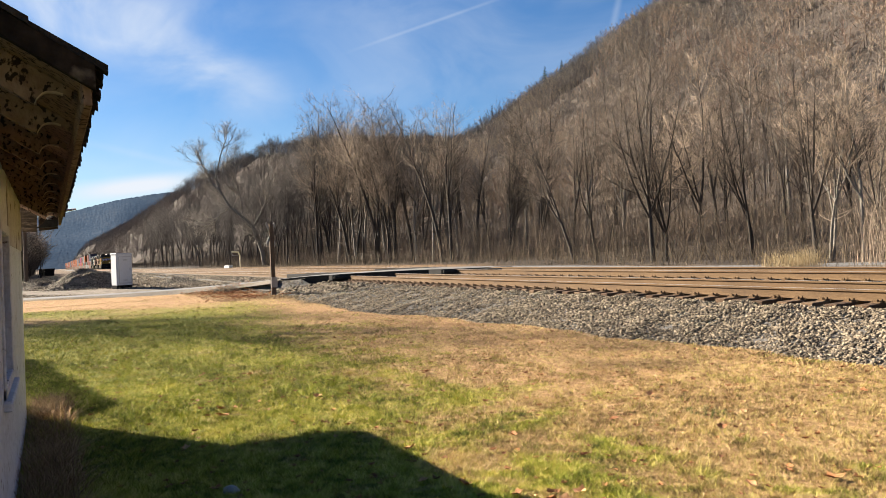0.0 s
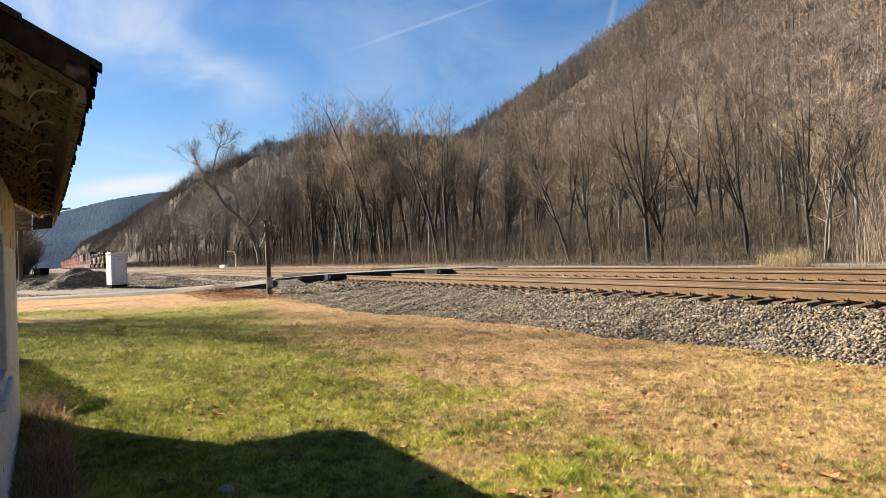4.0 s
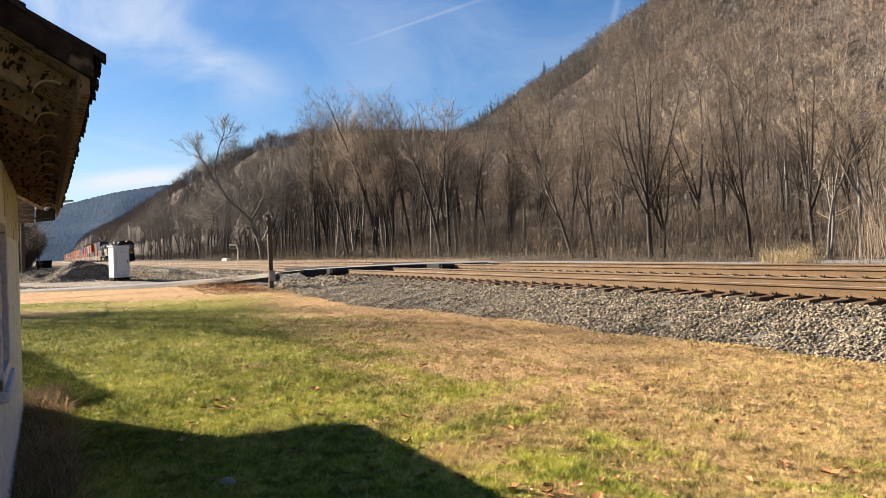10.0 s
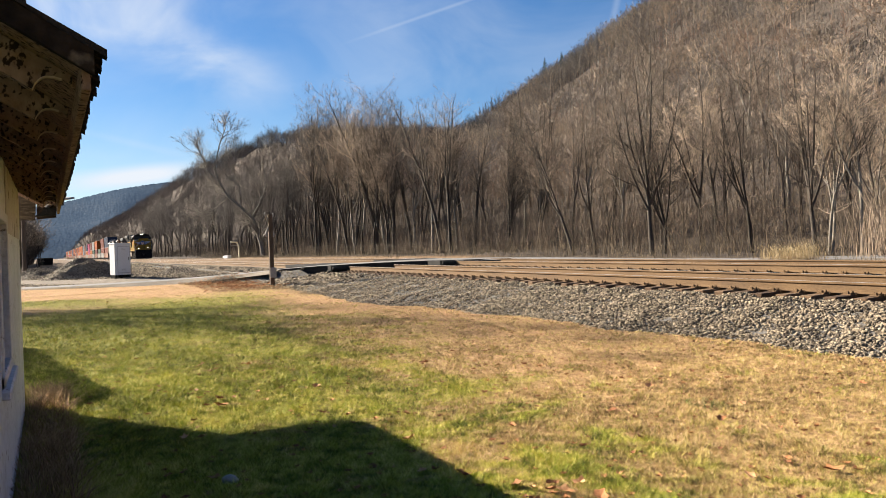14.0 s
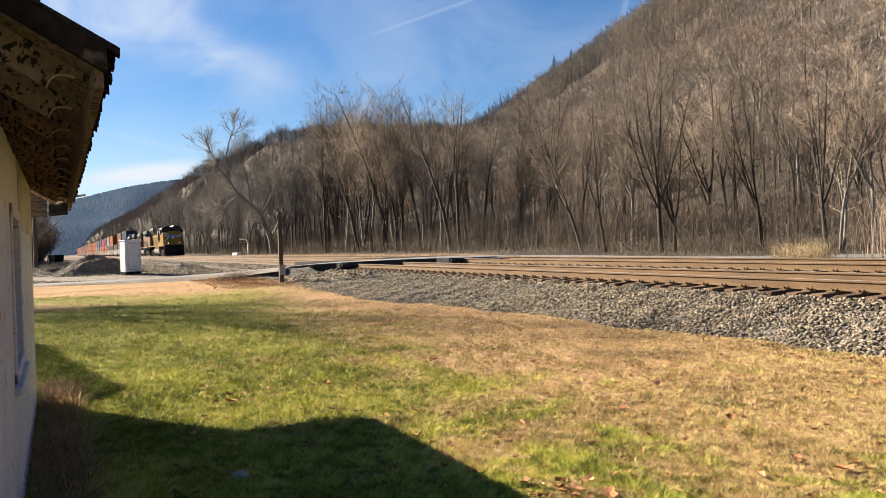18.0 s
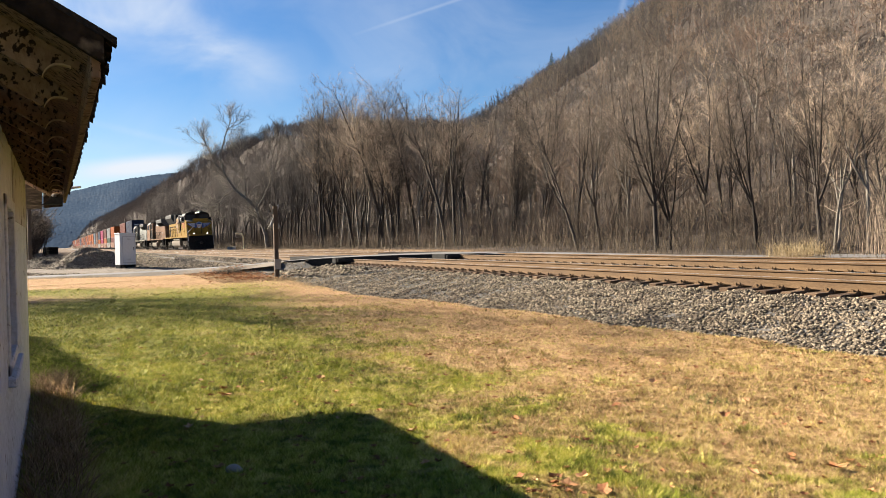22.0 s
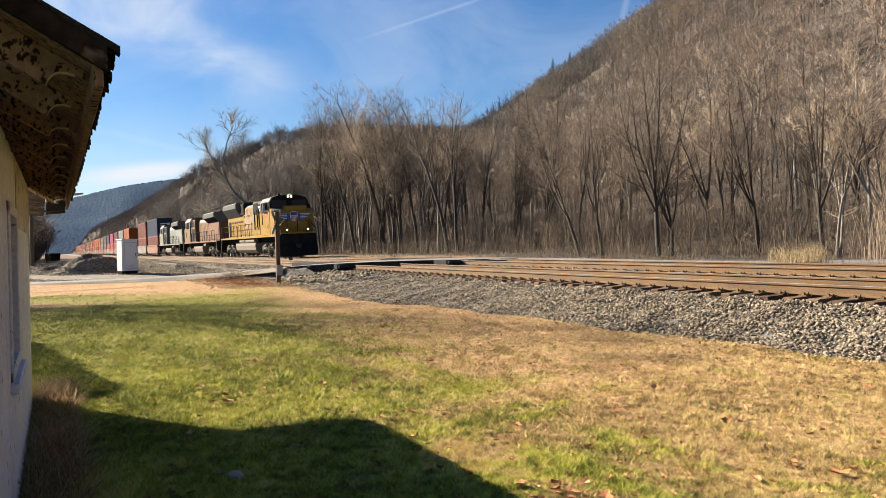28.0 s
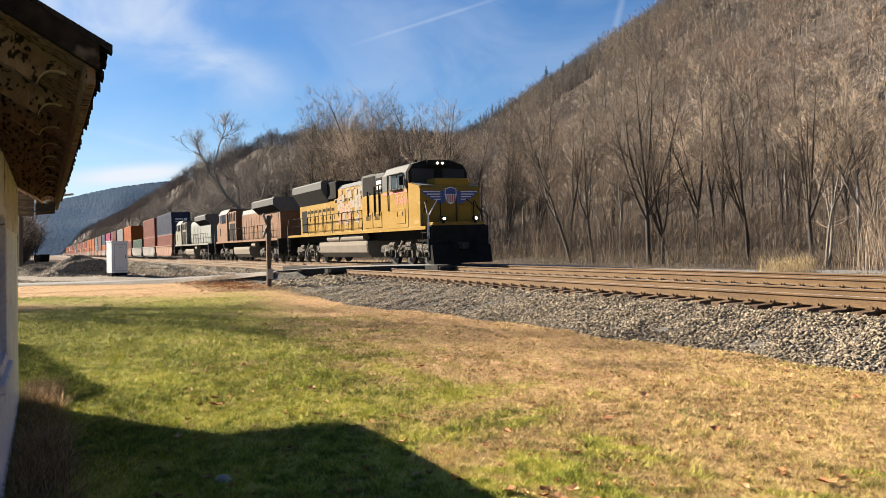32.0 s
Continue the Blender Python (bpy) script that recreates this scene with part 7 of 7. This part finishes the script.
def container_meshes(colour):
    cols = BOX_COLOURS[colour]
    dirty = tuple(c * 0.55 + 0.03 for c in cols[0])
    m = material("container_" + colour, [tuple(0.44 * c for c in col) for col in cols[:2]], 0.6, 0.6, 0.1, 0, 8, (1, 1, 0.5), spread=0.2, wear=(dirty, 0.12, 1.2))
    m.node_tree.nodes["Principled BSDF"].inputs["Specular IOR Level"].default_value = 0.15
    out = []
    n = 44
    for s in (-1, 1):
        body, v = Geo(), []
        for i in range(n * 4 + 1):
            x = -0.12 - (BOX_L - 0.24) * i / (n * 4)
            y = s * (1.21 if i % 4 in (0, 1) else 1.175)
            v += [(x, y, 0.12), (x, y, 2.80)]
        body.add(v, [(2 * i, 2 * i + 1, 2 * i + 3, 2 * i + 2) for i in range(n * 4)])
        out.append(("corrugated_side", mesh_from("corrugated_side", body, m)))
    g = Geo()
    for x in (-0.15, -BOX_L):
        for y in (-1.22, 1.07):
            g.box(x, y, 0, x + 0.15, y + 0.15, 2.9, 0.01)
    for z in (0, 2.78):
        for y in (-1.22, 1.10):
            g.box(-BOX_L + 0.15, y, z, -0.15, y + 0.12, z + 0.12)
        for x in (-0.13, -BOX_L):
            g.box(x, -1.07, z, x + 0.13, 1.07, z + 0.12)
    out.append(("frame", mesh_from("frame", g, m)))
    out.append(("roof", mesh_from("roof", Geo().box(-BOX_L + 0.1, -1.12, 2.80, -0.1, 1.12, 2.86), m)))
    k = 12
    for x0, s in ((-0.07, 1), (-BOX_L + 0.07, -1)):
        end, v = Geo(), []
        for i in range(k * 4 + 1):
            y = -1.08 + 2.16 * i / (k * 4)
            x = x0 + s * (0.03 if i % 4 in (0, 1) else 0.0)
            v += [(x, y, 0.1), (x, y, 2.8)]
        end.add(v, [(2 * i, 2 * i + 1, 2 * i + 3, 2 * i + 2) for i in range(k * 4)])
        out.append(("end_wall", mesh_from("end_wall", end, m)))
    out.append(("floor", mesh_from("floor", Geo().box(-BOX_L + 0.1, -1.12, 0.05, -0.1, 1.12, 0.12), m)))
    return out


BOXES = {c: container_meshes(c) for c in BOX_COLOURS}
M_WELL_SALMON = material("salmon_car_paint", [(0.167, 0.0909, 0.0619), (0.211, 0.128, 0.0944)], 0.8, 0.7, 0.1, 0, 8, spread=0.4, wear=((0.175, 0.119, 0.091), 0.2, 2))
M_WELL_WHITE = material("dusty_white_car_paint", [(0.15, 0.141, 0.132), (0.195, 0.185, 0.176)], 0.8, 0.7, 0.1, 0, 8, wear=((0.21, 0.154, 0.119), 0.2, 2))


def well_meshes(mat):
    mat.node_tree.nodes["Principled BSDF"].inputs["Specular IOR Level"].default_value = 0.1
    out = []
    for s in (-1, 1):
        side = Geo().prism([(-BOX_L - 0.55, 0.95), (-BOX_L + 0.6, 0.42), (-0.6, 0.42), (0.55, 0.95), (0.55, 1.75), (-BOX_L - 0.55, 1.75)], "y", s * 1.33 - 0.04, s * 1.33 + 0.04)
        out.append(("side_sill", mesh_from("side_sill", side, mat)))
        ribs = Geo()
        for i in range(9):
            x = -0.9 - i * (BOX_L - 1.8) / 8
            ribs.box(x - 0.05, s * 1.37 - (0.02 if s < 0 else 0), 0.44, x + 0.05, s * 1.37 + (0.02 if s > 0 else 0), 1.74)
        ribs.box(-BOX_L - 0.5, min(s * 1.36, s * 1.46), 1.68, 0.5, max(s * 1.36, s * 1.46), 1.80)
        out.append(("stiffener", mesh_from("stiffener", ribs, mat)))
    out.append(("well_floor", mesh_from("well_floor", Geo().box(-BOX_L, -1.3, 0.30, 0, 1.3, 0.38), M_BLACK)))
    for x in (0.55, -BOX_L - 1.45):
        g = Geo().box(x, -1.2, 0.95, x + 0.9, 1.2, 1.2, 0.03)
        g.box(x + 0.3, -0.3, 0.75, x + 0.6, 0.3, 1.0)
        out.append(("end_platform", mesh_from("end_platform", g, M_BLACK)))
    b = Geo()
    for s in (-1, 1):
        c = -BOX_L - 1.45
        b.prism([(c - 1.25, 0.40), (c - 0.9, 0.62), (c - 0.4, 0.78), (c + 0.4, 0.78), (c + 0.9, 0.62), (c + 1.25, 0.40), (c + 0.6, 0.36), (c - 0.6, 0.36)], "y", s * 1.0 - 0.08, s * 1.0 + 0.08)
    b.box(-BOX_L - 1.75, -0.9, 0.45, -BOX_L - 1.15, 0.9, 0.8, 0.03)
    out.append(("bogie", mesh_from("bogie", b, M_BOGIE)))
    return out


WELLS = [well_meshes(M_WELL_SALMON), well_meshes(M_WELL_WHITE)]


def assemble(name, meshes, label, category, group):
    t = tagged(new(name), label, category, group)
    for nm, me in meshes:
        o = new(nm, me)
        o.parent = t
    return t


STACKS = [("rust_red", "navy_blue", 0), ("rust_red", "rust_red", 1), ("dark_green", None, 1), ("maroon", "orange", 0), ("dark_green", "light_grey", 1), ("orange", "maroon", 0),
          ("magenta", "magenta", 0), ("orange", "navy_blue", 1), ("brown", "brown", 0), ("steel_blue", "steel_blue", 0), ("orange", "orange", 0), ("rust_red", "orange", 0),
          ("orange", "orange", 1), ("orange", "rust_red", 0), ("rust_red", "orange", 0), ("brown", "brown", 0), ("orange", "rust_red", 1), ("maroon", "orange", 0), ("rust_red", "rust_red", 0),
          ("navy_blue", "navy_blue", 0), ("light_grey", "steel_blue", 0), ("orange", "orange", 0), ("rust_red", "maroon", 0), ("orange", "rust_red", 0), ("magenta", "orange", 0), ("rust_red", "brown", 0),
          ("orange", "light_grey", 0), ("rust_red", "orange", 0), ("maroon", "rust_red", 0), ("orange", "orange", 0), ("navy_blue", "rust_red", 0), ("rust_red", "orange", 0)]


def build_cars():
    back = 75.4
    for i, (low, high, kind) in enumerate(STACKS):
        c = assemble("well_car", WELLS[kind], ("dusty white" if kind else "faded salmon") + " low well car carrying stacked containers", "rail car", "container cars of the train")
        for dx in (-0.9, 0.9):
            w = new("wheel_set", SMALL_WHEEL)
            w.parent = c
            w.matrix_basis = pose(-BOX_L - 1.45 + dx, 0, 0.46)
            if i < 4:
                AXLES.append((w, -BOX_L - 1.45 + dx, 0.46, 1, False))
        joined(c, back)
        for z, col in ((0.385, low), (0.385 + 2.905, high)):
            if col:
                b = assemble("container", BOXES[col], col.replace("_", " ") + " corrugated steel shipping container " + ("stacked on another one" if z > 1 else "standing in a well car"), "container", "containers on the train")
                joined(b, back, z)
                if col == "navy_blue" and i == 0:
                    for y0, y1, z0, z1 in ((-0.7, 0.3, 1.9, 2.05), (-0.7, 0.0, 1.6, 1.7), (0.4, 0.8, 1.75, 2.1)):
                        part("marking", Geo().box(-0.03, y0, z0, -0.022, y1, z1), M_WHITE, b, "white marking bar")
        back += PITCH


build_cars()


# ---- what moves ----
def motions():
    for thing, back, lift, turned in ROLLING:
        walk(thing, [(t, line_pose(head_x(t) - back) @ pose(0, 0, lift, 0, 0, 180 if turned else 0)) for t in TIMES])
    for wheel, x, r, sense, turned in AXLES:
        rows = []
        for k in range(481):
            t = k / 15
            turn = (head_x(t) - head_x(0)) / r * sense
            rows.append((t, pose(x, 0, r) @ Matrix.Rotation(turn, 4, "Y")))
        walk(wheel, rows)


motions()
